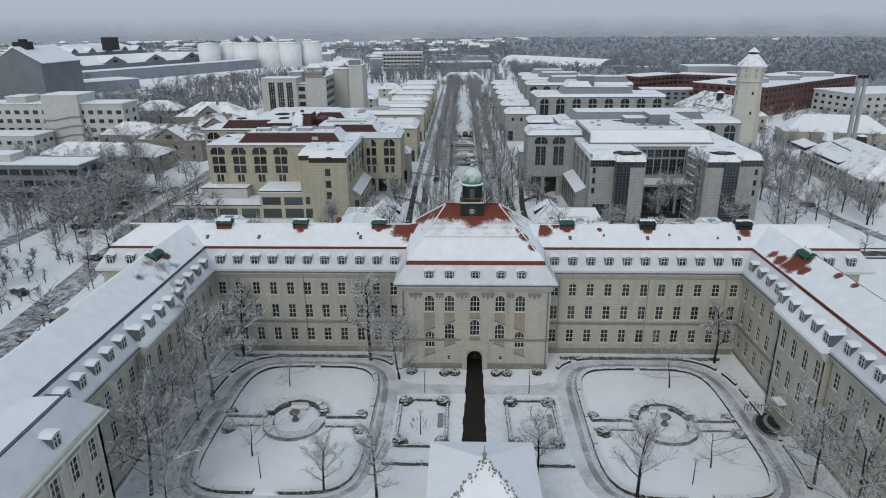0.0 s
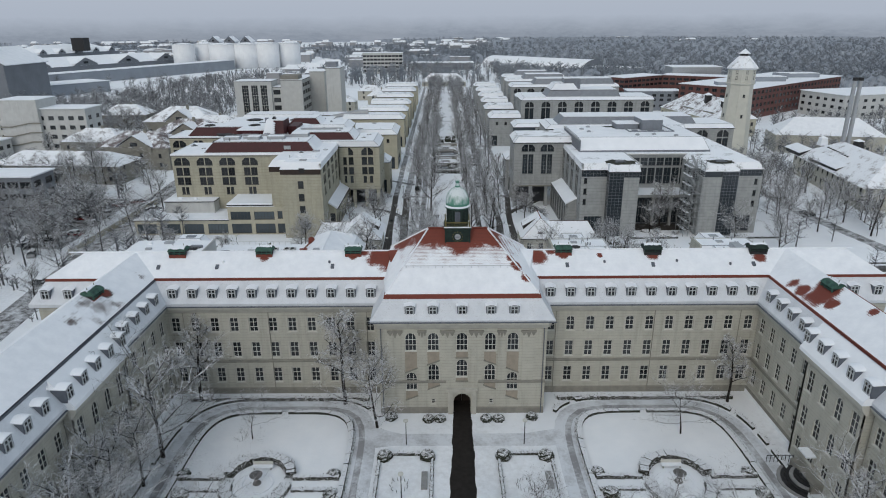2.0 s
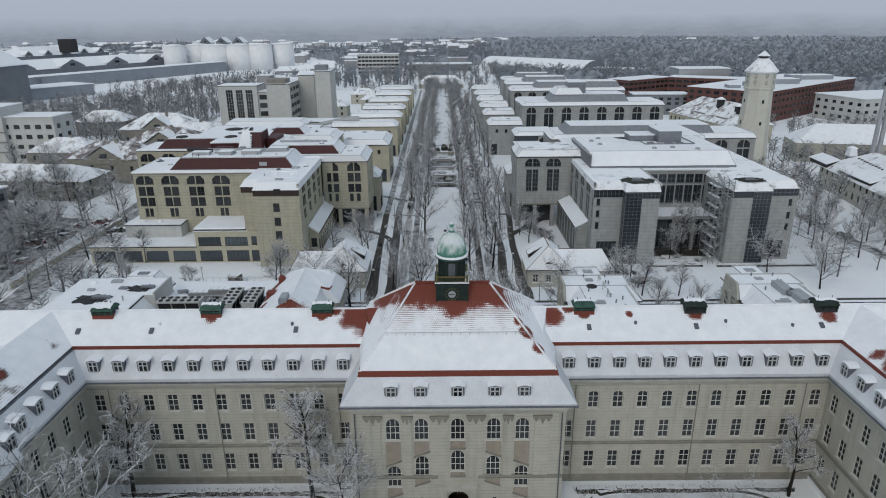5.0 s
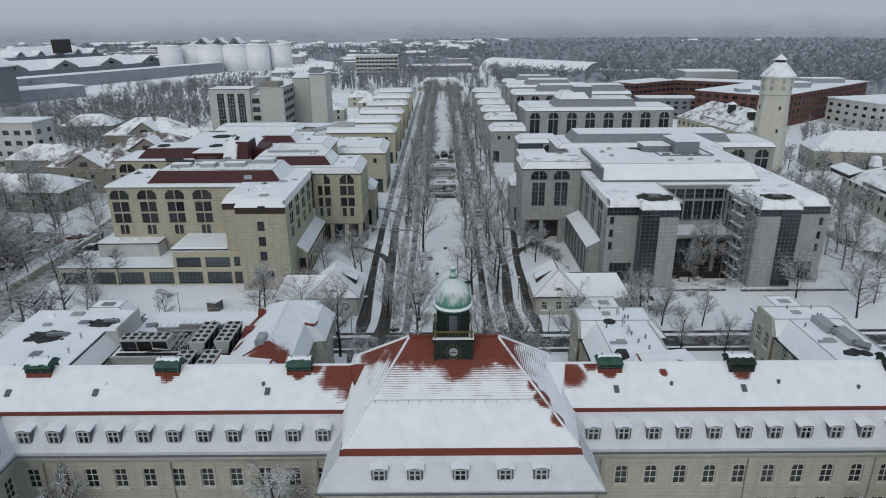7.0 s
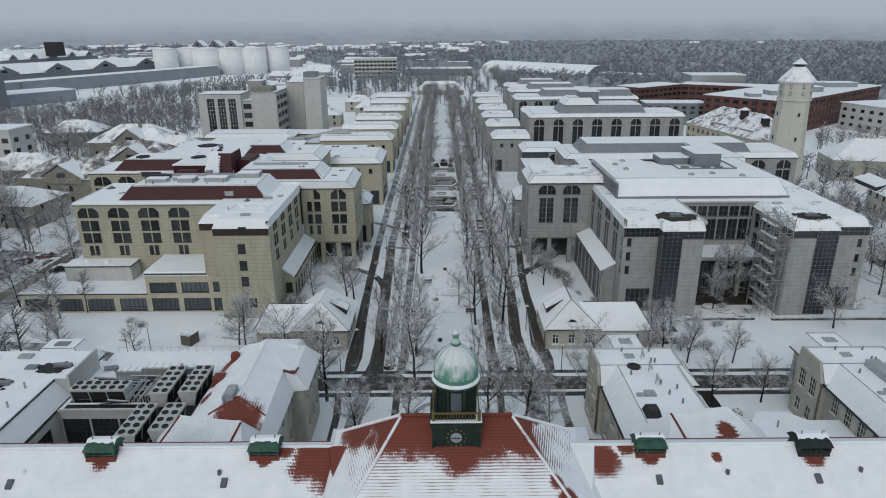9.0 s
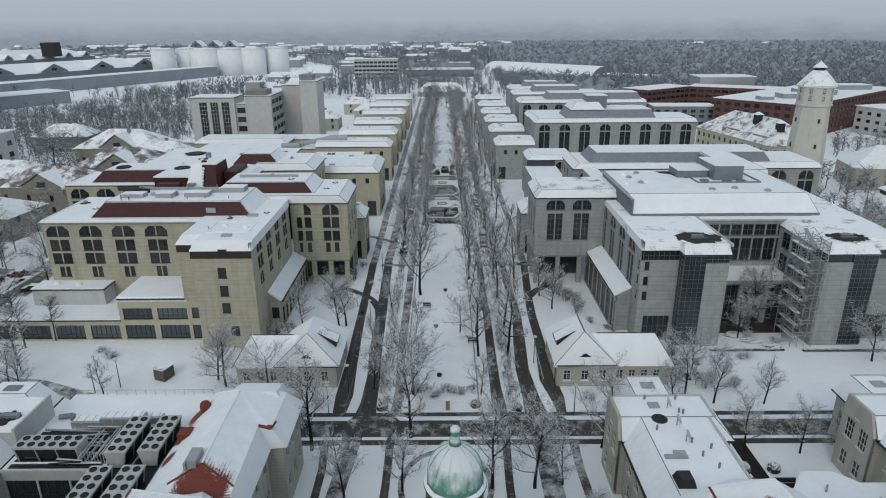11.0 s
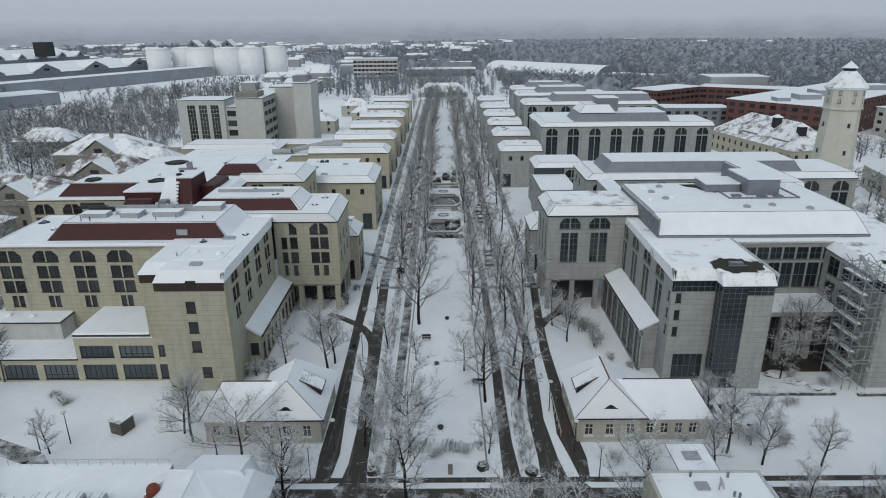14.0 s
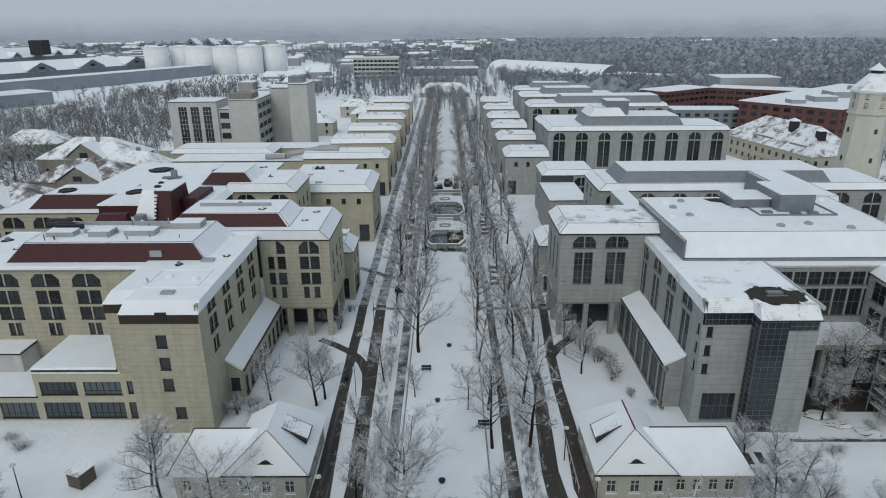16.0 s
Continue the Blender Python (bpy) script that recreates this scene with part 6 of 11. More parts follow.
for q in ((A1, C1, C2, A2), (A1, A2, B4, B3), (A1, B3, B2, B1), (A1, B1, C1), (C1, D1, D2, C2), (A2, C2, A3), (A2, A3, B4), (C2, D2, A3), (B4, A3, B5)):
    ur.face(*q)
part("upper_roof", ur, HL_TILE, hl, "broad snowy roof slope with bare red tiles at its edges")
lr = Mb()
E1, E2, E3 = (-17.7, 42.5, 8.5), (-17.7, 33.8, 8.5), (-19.4, 33.8, 8.3)
E4 = (-19.4, 14.0, 8.3)
for q in ((B1, E1, D1, C1), (B2, E2, E1, B1), (B3, E3, E2, B2), (B4, E4, E3, B3), (B5, (-19.8, 14, 9.6), E4, B4), (D2, (-29.8, 14, 8.5), (-19.8, 14, 9.6), B5, A3)):
    lr.face(*q)
part("lower_roof", lr, SNOWM, hl, "snow-covered flared lower roof slope")
part("roof_edge", Mb().tube(B2, B3, 0.16, 0.16, 6).tube((-19.2, 34.0, 10.7), (-19.0, 35.2, 10.75), 0.12, 0.12, 6), TILE_BARE, hl, "bare red edge tiles")
part("ridge_tiles", Mb().tube(A1, A2, 0.1, 0.1, 6).tube(A1, B1, 0.08, 0.08, 5).tube(A1, C1, 0.1, 0.1, 5), SNOWM, hl)
part("hip_tiles", Mb().tube(A2, B4, 0.1, 0.1, 5).tube(A2, C2, 0.1, 0.1, 5), TILE_BARE, hl)
part("roof_step", Mb().box(-24.8, -23.9, 26.0, 28.0, 12.0, 12.9).box(-25.0, -24.8, 25.8, 28.2, 12.0, 12.75), LIGHTMETAL, hl, "grey snow-dusted roof hatch")
part("dormer_block", Mb().prism([(-25.4, 39.5, 10.4), (-19.4, 39.5, 10.4), (-19.4, 43.4, 8.6), (-25.4, 43.4, 8.6)], [(-25.2, 39.5, 11.7), (-20.0, 39.5, 11.7), (-20.2, 43.6, 10.3), (-25.2, 43.6, 10.3)]), SNOWM, hl)
part("turret_dormer", Mb().lathe((-27.4, 37.9, 10.4), [(0.6, 0), (0.6, 0.7), (0.45, 1.0), (0.1, 1.15)], 10), TILE_BARE, hl, "small round dormer of bare red tiles")
part("turret_dormer", Mb().box(-28.9, -27.6, 33.4, 34.8, 8.8, 10.4), TILE_BARE, hl)
# cross roof towards the main building
CG = tile_mat("cross_roof_tile", [(-29.6, 21.0, 11.0, 0.6), (-30.2, 19.0, 10.2, 0.6), (-30.8, 17.0, 9.6, 0.6)], -0.12)
cg = Mb()
G1, G2 = (-28.3, 22.8, 12.4), (-21.8, 21.8, 12.3)
for q in ((G1, (-31.4, 15.0, 8.8), (-23.8, 15.0, 8.8), G2), (G1, (-31.8, 25.0, 8.6), (-31.4, 15.0, 8.8)), (G2, (-23.8, 15.0, 8.8), (-20.2, 16.0, 8.8), (-20.6, 24.0, 9.6)), (G1, G2, (-20.6, 24.0, 9.6), (-23.4, 25.5, 10.2), (-31.8, 25.0, 8.6))):
    cg.face(*q)
part("cross_roof", cg, CG, hl, "snow-dusted tiled cross roof")
part("hip_tiles", Mb().tube(G1, (-31.4, 15.0, 8.85), 0.13, 0.13, 5).tube(G2, (-23.8, 15.0, 8.85), 0.13, 0.13, 5), TILE_BARE, hl)
part("ridge_tiles", Mb().tube(G1, G2, 0.12, 0.12, 5), SNOWM, hl)
rl = Mb()
for k in range(26):
    f = (k + 0.5) / 26
    p0 = Vector(G1).lerp(Vector(G2), f) + Vector((0, 0, 0.02))
    p1 = Vector((-31.4, 15.0, 8.8)).lerp(Vector((-23.8, 15.0, 8.8)), f) + Vector((0, 0, 0.02))
    rl.tube(p0, p1, 0.06, 0.06, 4, False)
part("tile_roll", rl, SNOWM, hl)


def annexe_right(dx, label, busy):
    h = thing("annexe_house", (24 + dx, 30, 0), label, "house", "annexe houses")
    big = [W(s, 4.6, 1.5, 2.5, "r", 3, (0.33, 0.66)) for s in (1.6, 4.0)] + [W(s, 1.0, 1.2, 1.9, "r", 2, (0.5,)) for s in (1.6, 4.0)] + [W(2.8, 7.9, 0.8, 0.9, "a", 1, ())]
    x0, x1 = 17.9 + dx, 30.2 + dx
    # front block across, its west end a full gable
    wall(h, (x0, 42.0), (x0, 36.4), 0, 7.2, CREAM, [o for o in big if o[1] < 7])
    ga = Mb()
    ga.prism([(x0, 36.4, 7.2), (x0 + 0.35, 36.4, 7.2), (x0 + 0.35, 42.0, 7.2), (x0, 42.0, 7.2)], [(x0, 37.5, 9.7), (x0 + 0.35, 37.5, 9.7), (x0 + 0.35, 41.7, 9.7), (x0, 41.7, 9.7)])
    part("gable_wall", ga, CREAM, h)
    put_window(h, Matrix.Translation((x0 - 0.06, 39.3, 7.7)) @ Matrix.Rotation(radians(-90), 4, "Z"), 0.8, 1.1, "a", 1, ())
    wall(h, (x1, 42.0), (x0 + 0.35, 42.0), 0, 7.2, CREAM, ())
    wall(h, (x1, 36.4), (x1, 42.0), 0, 7.2, CREAM, [W(s, sl, 1.05, 1.8) for s in (1.5, 4.0) for sl in (1.0, 4.3)])
    wall(h, (x0 + 0.35, 36.4), (x0 + 0.9, 36.4), 0, 7.2, CREAM)
    roof_frustum(h, (x0 + 0.36, x1 + 0.4, 36.2, 42.4), (x0 + 0.36, x1 - 1.7, 37.5, 41.6), 7.2, 9.5, SNOWM, "front_roof", "snow-covered sheet metal mansard")
    part("roof_edge", Mb().box(x0 + 0.36, x1 - 1.5, 41.5, 41.75, 9.45, 9.62).box(x1 - 1.75, x1 - 1.5, 37.4, 41.5, 9.45, 9.62), UNITMETAL, h)
    # wing running back to the main building
    xa, xb = x0 + 0.9, x1 - 1.6
    wall(h, (xa, 36.4), (xa, 17), 0, 7.0, CREAM, [W(s, 4.2, 1.4, 2.3, "r", 3, (0.33, 0.66)) for s in (2.0, 4.6, 7.2, 9.8, 12.4, 15.0)] + [W(s, 1.0, 1.2, 1.9, "r", 2, (0.5,)) for s in (2.0, 4.6, 7.2, 9.8, 12.4, 15.0)])
    wall(h, (xb, 17), (xb, 36.2), 0, 7.0, CREAM, [W(s, sl, 1.1, 1.8) for s in (3, 7, 11, 15) for sl in (1.0, 4.3)])
    roof_frustum(h, (xa - 0.4, xb + 0.3, 17, 37.0), (xa + 1.7, xb - 0.6, 17, 37.6), 7.0, 9.46, SNOWM, "wing_roof", "snow-covered sheet metal slope with standing seams")
    part("gutter", Mb().tube((xa - 0.5, 17, 7.0), (xa - 0.5, 36.3, 7.0), 0.12, 0.12, 6), DARKMETAL, h)
    part("roof_edge", Mb().box(xb - 0.85, xb - 0.6, 17, 37.4, 9.42, 9.6), UNITMETAL, h)
    for k in range(12):
        y = 26.5 + k * 0.8
        part("seam", Mb().tube((xa - 0.36, y, 7.06), (xa + 1.68, y, 9.47), 0.035, 0.035, 4, False), SNOWM, h)
    block(h, 20.6 + dx, 26.2 + dx, 42.0, 47.4, 0, 6.4, CREAM, skip="S")
    roof_frustum(h, (20.1 + dx, 26.7 + dx, 42.0, 47.9), (21.4 + dx, 25.4 + dx, 42.0, 46.8), 6.4, 9.0, SNOWM, "roof")
    part("roof_edge", Mb().box(21.3 + dx, 25.5 + dx, 46.6, 46.85, 8.95, 9.1), UNITMETAL, h)
    part("skylight", Mb().box(22.6 + dx, 24.2 + dx, 44.0, 45.3, 9.0, 9.15), LIGHTMETAL, h)
    for x, y, w, d in ((22.5, 39.6, 0.6, 0.5), (22.5, 30.9, 0.6, 0.55), (21.4, 30.6, 0.55, 0.25)):
        part("skylight", Mb().box(x + dx - w, x + dx + w, y - d, y + d, 9.46, 9.7), LIGHTMETAL, h)
    for x, y in ((21.9, 41.0), (25.4, 40.9), (24.9, 38.3), (25.3, 38.1), (24.4, 33.0), (21.5, 35.2), (26.0, 32.0), (24.7, 30.8), (25.6, 29.0)):
        part("vent_pipe", Mb().tube((x + dx, y, 9.4), (x + dx, y, 10.05), 0.12, 0.12, 6), GREYMETAL, h)
    if not busy:
        part("duct_mouth", Mb().lathe((22.4, 37.1, 9.46), [(0.85, 0), (0.85, 0.12), (0.55, 0.2), (0.5, 0.1)], 16), DARKMETAL, h)
        for x, y in ((23.9, 39.2), (23.9, 36.0), (23.9, 33.2)):
            m = pose(x, y, 10.2, 60, 0, 70)
            me = Mb().lathe((0, 0, 0), [(0.1, 0), (0.55, 0.2), (0.56, 0.24), (0.12, 0.06)], 12).mesh("dish", UNITMETAL)
            me.transform(m)
            part("dish", me, None, h)
            part("dish_mast", Mb().tube((x, y, 9.4), (x, y, 10.2), 0.05, 0.05, 5), GREYMETAL, h)
        part("roof_hatch", Mb().prism([(20.6, 26.0, 9.3), (22.4, 26.0, 9.3), (22.4, 28.0, 9.3), (20.6, 28.0, 9.3)], [(20.9, 26.3, 10.3), (22.1, 26.3, 10.3), (22.1, 27.6, 10.3), (20.9, 27.6, 10.3)]), DARKMETAL, h, "dark sooty roof housing")
    else:
        for xx, y0, y1, w in ((24.0, 33.0, 37.0, 0.8), (25.0, 29.5, 33.5, 0.9)):
            part("duct", Mb().box(xx + dx - w, xx + dx + w, y0, y1, 9.46, 10.4), LIGHTMETAL, h, "pale galvanised roof duct")
            part("duct_bend", Mb().tube((xx + dx, y0, 9.9), (xx + dx + 1.2, y0 - 1.2, 9.9), 0.5, 0.5, 8), GREYMETAL, h)
        for k in range(3):
            part("melted_patch", Mb().blob((23.2 + dx + k * 0.9, 27.5 + 0.4 * (k % 2), 9.44), (0.9, 0.8, 0.2), 9, 0.3, 3, k), DARKMETAL, h)
    return h


hr = annexe_right(0, "cream annexe house with a snowy flat-topped mansard roof", False)
annexe_right(27.9, "cream annexe house with tall windows and roof ducts", True)
CG2 = tile_mat("cross_gable_tile", [(27.2, 21.6, 11.0, 1.1), (26.3, 20.6, 10.4, 0.7)], -0.05)
cg = Mb()
G1, G2 = (22.1, 23.4, 11.9), (28.3, 24.4, 11.9)
for q in ((G1, (23.9, 15.0, 8.8), (32.6, 15.0, 8.8), G2), (G1, (20.0, 25.0, 9.4), (20.0, 17.0, 8.8), (23.9, 15.0, 8.8)), (G2, (32.6, 15.0, 8.8), (33.0, 26.0, 8.4)), (G1, G2, (33.0, 26.0, 8.4), (26.0, 27.5, 9.4), (20.0, 25.0, 9.4))):
    cg.face(*q)
part("cross_roof", cg, CG2, hr, "snow-dusted tiled cross roof with a bare red patch")
part("hip_tiles", Mb().tube(G1, (23.9, 15.0, 8.85), 0.13, 0.13, 5), TILE_BARE, hr)
part("hip_tiles", Mb().tube(G2, (32.6, 15.0, 8.85), 0.13, 0.13, 5).tube(G1, G2, 0.12, 0.12, 5), SNOWM, hr)
rl = Mb()
for k in range(30):
    f = (k + 0.5) / 30
    p0 = Vector(G1).lerp(Vector(G2), f) + Vector((0, 0, 0.0))
    p1 = Vector((23.9, 15.0, 8.8)).lerp(Vector((32.6, 15.0, 8.8)), f) + Vector((0, 0, 0.0))
    rl.tube(p0, p1, 0.05, 0.05, 4, False)
part("tile_roll", rl, CG2, hr)
lw = thing("link_building", (40, 28, 0), "low flat-roofed link building under snow", "building")
LP = [(31.0, 16.0), (46.6, 16.0), (46.6, 32.7), (42.8, 32.7), (41.0, 34.5), (37.5, 34.6), (35.0, 31.5), (31.0, 31.5)]
part("wall", Mb().slab(LP, 0, 4.1), WHITEC, lw)
part("roof", Mb().slab([(x + (0.15 if x > 38 else -0.15) * 0, y + 0.15 * (y > 20)) for x, y in LP], 4.1, 4.4), SNOWM, lw)
roof_clutter(lw, [(38.4, 31.5), (40, 29), (43, 30), (36.5, 28.5), (44.5, 28)], 4.4, 8)
part("roof_hatch", Mb().box(39.0, 41.2, 28.6, 29.6, 4.4, 5.0), GREYMETAL, lw)
# garden steps and clipped balls between the two houses
for k in range(4):
    solo("garden_wall", Mb().box(32.4 if k % 2 else 36.9, 35.0 if k % 2 else 39.5, 38.2 - (k // 2) * 0.9, 38.4 - (k // 2) * 0.9, 0, 0.55), DARKMETAL, "low dark retaining wall beside garden steps", "wall", "garden walls")
solo("garden_path", Mb().slab([(35.0, 34.8), (36.9, 34.8), (36.9, 46.4), (35.2, 46.4)], 0.0, 0.05), WETPATH, "wet dark garden path between snowy lawns", "path", kind="structure")
for x in (34.4, 38.0):
    solo("clipped_ball", Mb().blob((x, 40.3, 0.0), (0.75, 0.75, 1.1), 12, 0.12, 6, int(x)), HEDGE, "clipped ball-shaped bush dusted with snow", "bush", "clipped balls")


# ---- gatehouses at the head of the avenue ----
GATE_TILE = thin_snow_mat("thin_snow_on_gatehouse_tile", (0.15, 0.12, 0.105), -0.16)
HIP_TILE = plain_mat("dark_hip_tile", (0.075, 0.05, 0.043), (0.11, 0.09, 0.085), 3.0, 0.8, 0.03, 0, False)


def gatehouse(side, xa, xb, xw, label):
    """xa: avenue side, xb: the join with the lower wing, xw: the wing's far end."""
    x0, x1 = min(xa, xb), max(xa, xb)
    w0, w1 = min(xb, xw), max(xb, xw)
    g = thing("gatehouse", ((xa + xw) / 2, 63, 0), label, "house", "gatehouses")
    y0, y1, ze, zr = 59.2, 69.9, 3.7, 7.95
    so = [W(s, 1.0, 1.05, 1.6, "r", 2, (0.64,)) for s in (1.5, 4.1, 6.7)]
    sd = [W(s, 1.0, 1.05, 1.6, "r", 2, (0.64,)) for s in (2.0, 5.0, 8.0)]
    block(g, x0, x1, y0, y1, 0, ze, CREAM, S=so, E=sd, Wst=sd)
    for s in (1.5, 4.1, 6.7):
        part("window_sill", Mb().box(x0 + s - 0.65, x0 + s + 0.65, y0 - 0.12, y0 + 0.02, 0.88, 0.98), SNOWM, g)
    xr = (x0 + x1) / 2
    t = GATE_TILE
    ya, yb = 61.1, 66.7
    roof_frustum(g, (x0 - 0.5, x1 + 0.5, y0 - 0.5, y1 + 0.5), (xr - 0.08, xr + 0.08, ya, yb), ze, zr, t, "roof", "steep hipped roof with thin snow over red tiles")
    for sx in (x0 - 0.4, x1 + 0.4):
        hp = Mb()
        a_, b_ = Vector((sx, y0 - 0.4, ze + 0.12)), Vector((xr, ya, zr + 0.03))
        for k in range(26):
            hp.tube(tuple(a_.lerp(b_, k / 26)), tuple(a_.lerp(b_, (k + 0.62) / 26)), 0.075, 0.055, 5)
        part("hip_tiles", hp, HIP_TILE, g, "row of dark hip tiles")
        part("hip_tiles", Mb().tube((sx, y1 + 0.4, ze + 0.05), (xr, yb, zr), 0.07, 0.07, 5), SNOWM, g)
    part("ridge_tiles", Mb().tube((xr, ya, zr + 0.02), (xr, yb, zr + 0.02), 0.10, 0.10, 6), TILE_BARE if side > 0 else SNOWM, g, "red ridge tiles" if side > 0 else "")
    wy0, wy1 = y0 + 0.4, y1 - 3.0
    wo = [W(s, 0.9, 1.0, 1.5, "r", 2, (0.64,)) for s in ((1.2, 3.0, 4.8, 6.6) if side > 0 else (1.3, 3.4, 5.3))]
    block(g, w0, w1, wy0, wy1, 0, 3.3, CREAM, S=wo, skip="E" if side < 0 else "W")
    wx0, wx1 = (w0 - 0.5, w1 + 2.5) if side < 0 else (w0 - 2.5, w1 + 0.5)
    f = lambda z: max(0.0, (z - 3.3)) * 0.6
    part("wing_roof", extrude(Mb(), [(-0.5, 3.3), (3.9, 6.5), (7.9, 3.3)], (wx0, wy0), (wx1, wy0), (0, 1), f if side < 0 else None, f if side > 0 else None), t if side < 0 else SNOWM, g, "lower wing roof under snow")
    we = wx0 + 1.92 if side < 0 else wx1 - 1.92
    wi = xr - 2.6 if side < 0 else xr + 2.4
    part("wing_ridge", Mb().tube((we, wy0 + 3.9, 6.5), (wi, wy0 + 3.9, 6.5), 0.09, 0.09, 5), HIP_TILE, g, "dark ridge tiles showing through snow")
    part("wing_hip", Mb().tube((we, wy0 + 3.9, 6.5), (wx0 if side < 0 else wx1, wy0 - 0.45, 3.36), 0.07, 0.07, 5), HIP_TILE, g)
    # low eyebrow dormer on the front hip
    ee = Mb()
    sl = (zr - ze) / (ya - y0 + 0.5)
    yf = y0 + 0.1
    zf = ze + (yf - y0 + 0.5) * sl
    k = 8
    for i in range(k):
        u0, u1 = -0.95 + 1.9 * i / k, -0.95 + 1.9 * (i + 1) / k
        h0, h1 = 0.42 * math.cos(u0 * 1.653) ** 2 + 0.02, 0.42 * math.cos(u1 * 1.653) ** 2 + 0.02
        ee.prism([(xr + u0, yf, zf - 0.1), (xr + u1, yf, zf - 0.1), (xr + u1, yf + 0.5, zf), (xr + u0, yf + 0.5, zf)],
                 [(xr + u0, yf, zf + h0), (xr + u1, yf, zf + h1), (xr + u1, yf + h1 / sl + 0.02, zf + h1), (xr + u0, yf + h0 / sl + 0.02, zf + h0)])
    part("eyebrow_dormer", ee, DARKMETAL, g, "small dark eyebrow dormer")
    # shed dormer on the avenue slope
    e0 = x0 - 0.5 if side > 0 else x1 + 0.5
    slope = (zr - ze) / (abs(xr - e0) - 0.08)
    at = lambda d: (e0 + side * d, ze + d * slope)
    (xf, zf), (xk, zk) = at(1.0), at(3.5)
    d0, d1 = 63.0, 65.3
    zt = zf + 0.8
    cheek = Mb()
    for yy in (d0, d1 - 0.12):
        q = [(xf, zf - 0.2), (xf, zt), (xk, zk), (xk, zk - 0.3)]
        q = q if side < 0 else q[::-1]
        cheek.prism([(x, yy, z) for x, z in q], [(x, yy + 0.12, z) for x, z in q])
    part("dormer", cheek, DARKMETAL, g, "cheeks of a shed dormer with dark slate")
    for k in range(2):
        yc = d0 + 0.65 + k * 1.0
        part("pane", Mb().box(min(xf + side * 0.05, xf + side * 0.1), max(xf + side * 0.05, xf + side * 0.1), yc - 0.45, yc + 0.45, zf + 0.1, zt - 0.1), GLASS, g)
    fx0, fx1 = sorted((xf, xf + side * 0.1))
    part("dormer_frame", Mb().box(fx0, fx1, d0, d1, zf - 0.1, zf + 0.1).box(fx0, fx1, d0, d1, zt - 0.12, zt).box(fx0, fx1, (d0 + d1) / 2 - 0.06, (d0 + d1) / 2 + 0.06, zf, zt), FRAME_D, g)
    for nm, y2, y3, za, mt in (("dormer_eave", d0 - 0.2, d1 + 0.2, 0.0, HIP_TILE), ("dormer_roof", d0 - 0.06, d1 + 0.06, 0.06, THINROOF)):
        xo, xi = xf - side * (0.3 if nm == "dormer_eave" else 0.22), xk + side * 0.12
        q = [(xo, zt - 0.08 + za), (xi, zk + 0.06 + za), (xi, zk + 0.14 + za), (xo, zt + 0.01 + za)]
        q = q if side > 0 else q[::-1]
        m = Mb()
        m.prism([(x, y3, z) for x, z in q], [(x, y2, z) for x, z in q])
        part(nm, m, mt, g)
    part("gutter", Mb().box(x0 - 0.6, x1 + 0.6, y0 - 0.62, y0 - 0.5, ze - 0.05, ze + 0.08), DARKMETAL, g)


gatehouse(-1, -16.9, -25.4, -31.6, "cream single-storey gatehouse with a snowy hipped roof")
gatehouse(1, 15.3, 23.4, 31.9, "cream single-storey gatehouse, red ridge tiles showing through snow")

# ---- left clinic: beige panels and dark red roofs ----
cl = thing("clinic_building", (-48, 90, 0), "large beige clinic with dark red mansard roofs under snow", "building", "clinics")
# front tower
so = [W(4.6, z, 1.35, 1.75, "r", 1, (0.3,), FRAME_D, GLASS) for z in (12.4, 9.3, 6.3)] + [W(5.6, 2.2, 1.4, 1.7, "r", 1, (0.3,), FRAME_D, GLASS)]
eo = []
for c in (4.5, 10.2, 16.0, 21.6):
    for r, (sill, h, k) in enumerate(((15.6, 1.9, 1.0), (12.7, 2.1, 1.0), (9.9, 1.9, 0.7))):
        for sx in (-1, 1):
            eo.append(W(c + sx * 0.75 * k, sill, 1.35 * k, h, ("l" if sx < 0 else "k") if r == 0 else "r", 1, (0.3,), FRAME_D, GLASS))
block(cl, -41.0, -31.4, 71.7, 97.0, 0, 16.4, BEIGE, S=so, skip="NEW")
wall(cl, (-31.4, 71.7), (-31.4, 97.0), 0, 18.2, BEIGE, eo)
wall(cl, (-41.0, 84), (-41.0, 71.7), 0, 16.4, BEIGE)
wall(cl, (-44.4, 74.8), (-41.0, 74.8), 0, 16.4, BEIGE)
wall(cl, (-44.4, 84), (-44.4, 74.8), 0, 16.4, BEIGE)
part("fascia", Mb().box(-41.05, -31.45, 71.58, 72.1, 15.75, 16.98).box(-44.45, -41.06, 74.68, 75.2, 15.75, 16.98), BROWN, cl, "dark brown fascia under the roof")
part("roof", Mb().prism([(-41.1, 71.5, 17.0), (-31.3, 71.5, 17.0), (-31.3, 97.2, 17.0), (-44.6, 97.2, 17.0), (-44.6, 74.6, 17.0), (-41.1, 74.6, 17.0)], [(-40.5, 72.6, 18.5), (-31.3, 72.6, 18.5), (-31.3, 97.2, 18.5), (-43.6, 97.2, 18.5), (-43.6, 75.6, 18.5), (-40.5, 75.6, 18.5)]), SNOWM, cl, "flat snow roof with sloped edges")
kerb_line(cl, -40, -33, 76.5, 82.5, 18.5, 0.15, 0.12)
roof_clutter(cl, [(-36, 74.6), (-34.2, 79), (-38, 80), (-35, 86), (-40, 78)], 18.5, 5)
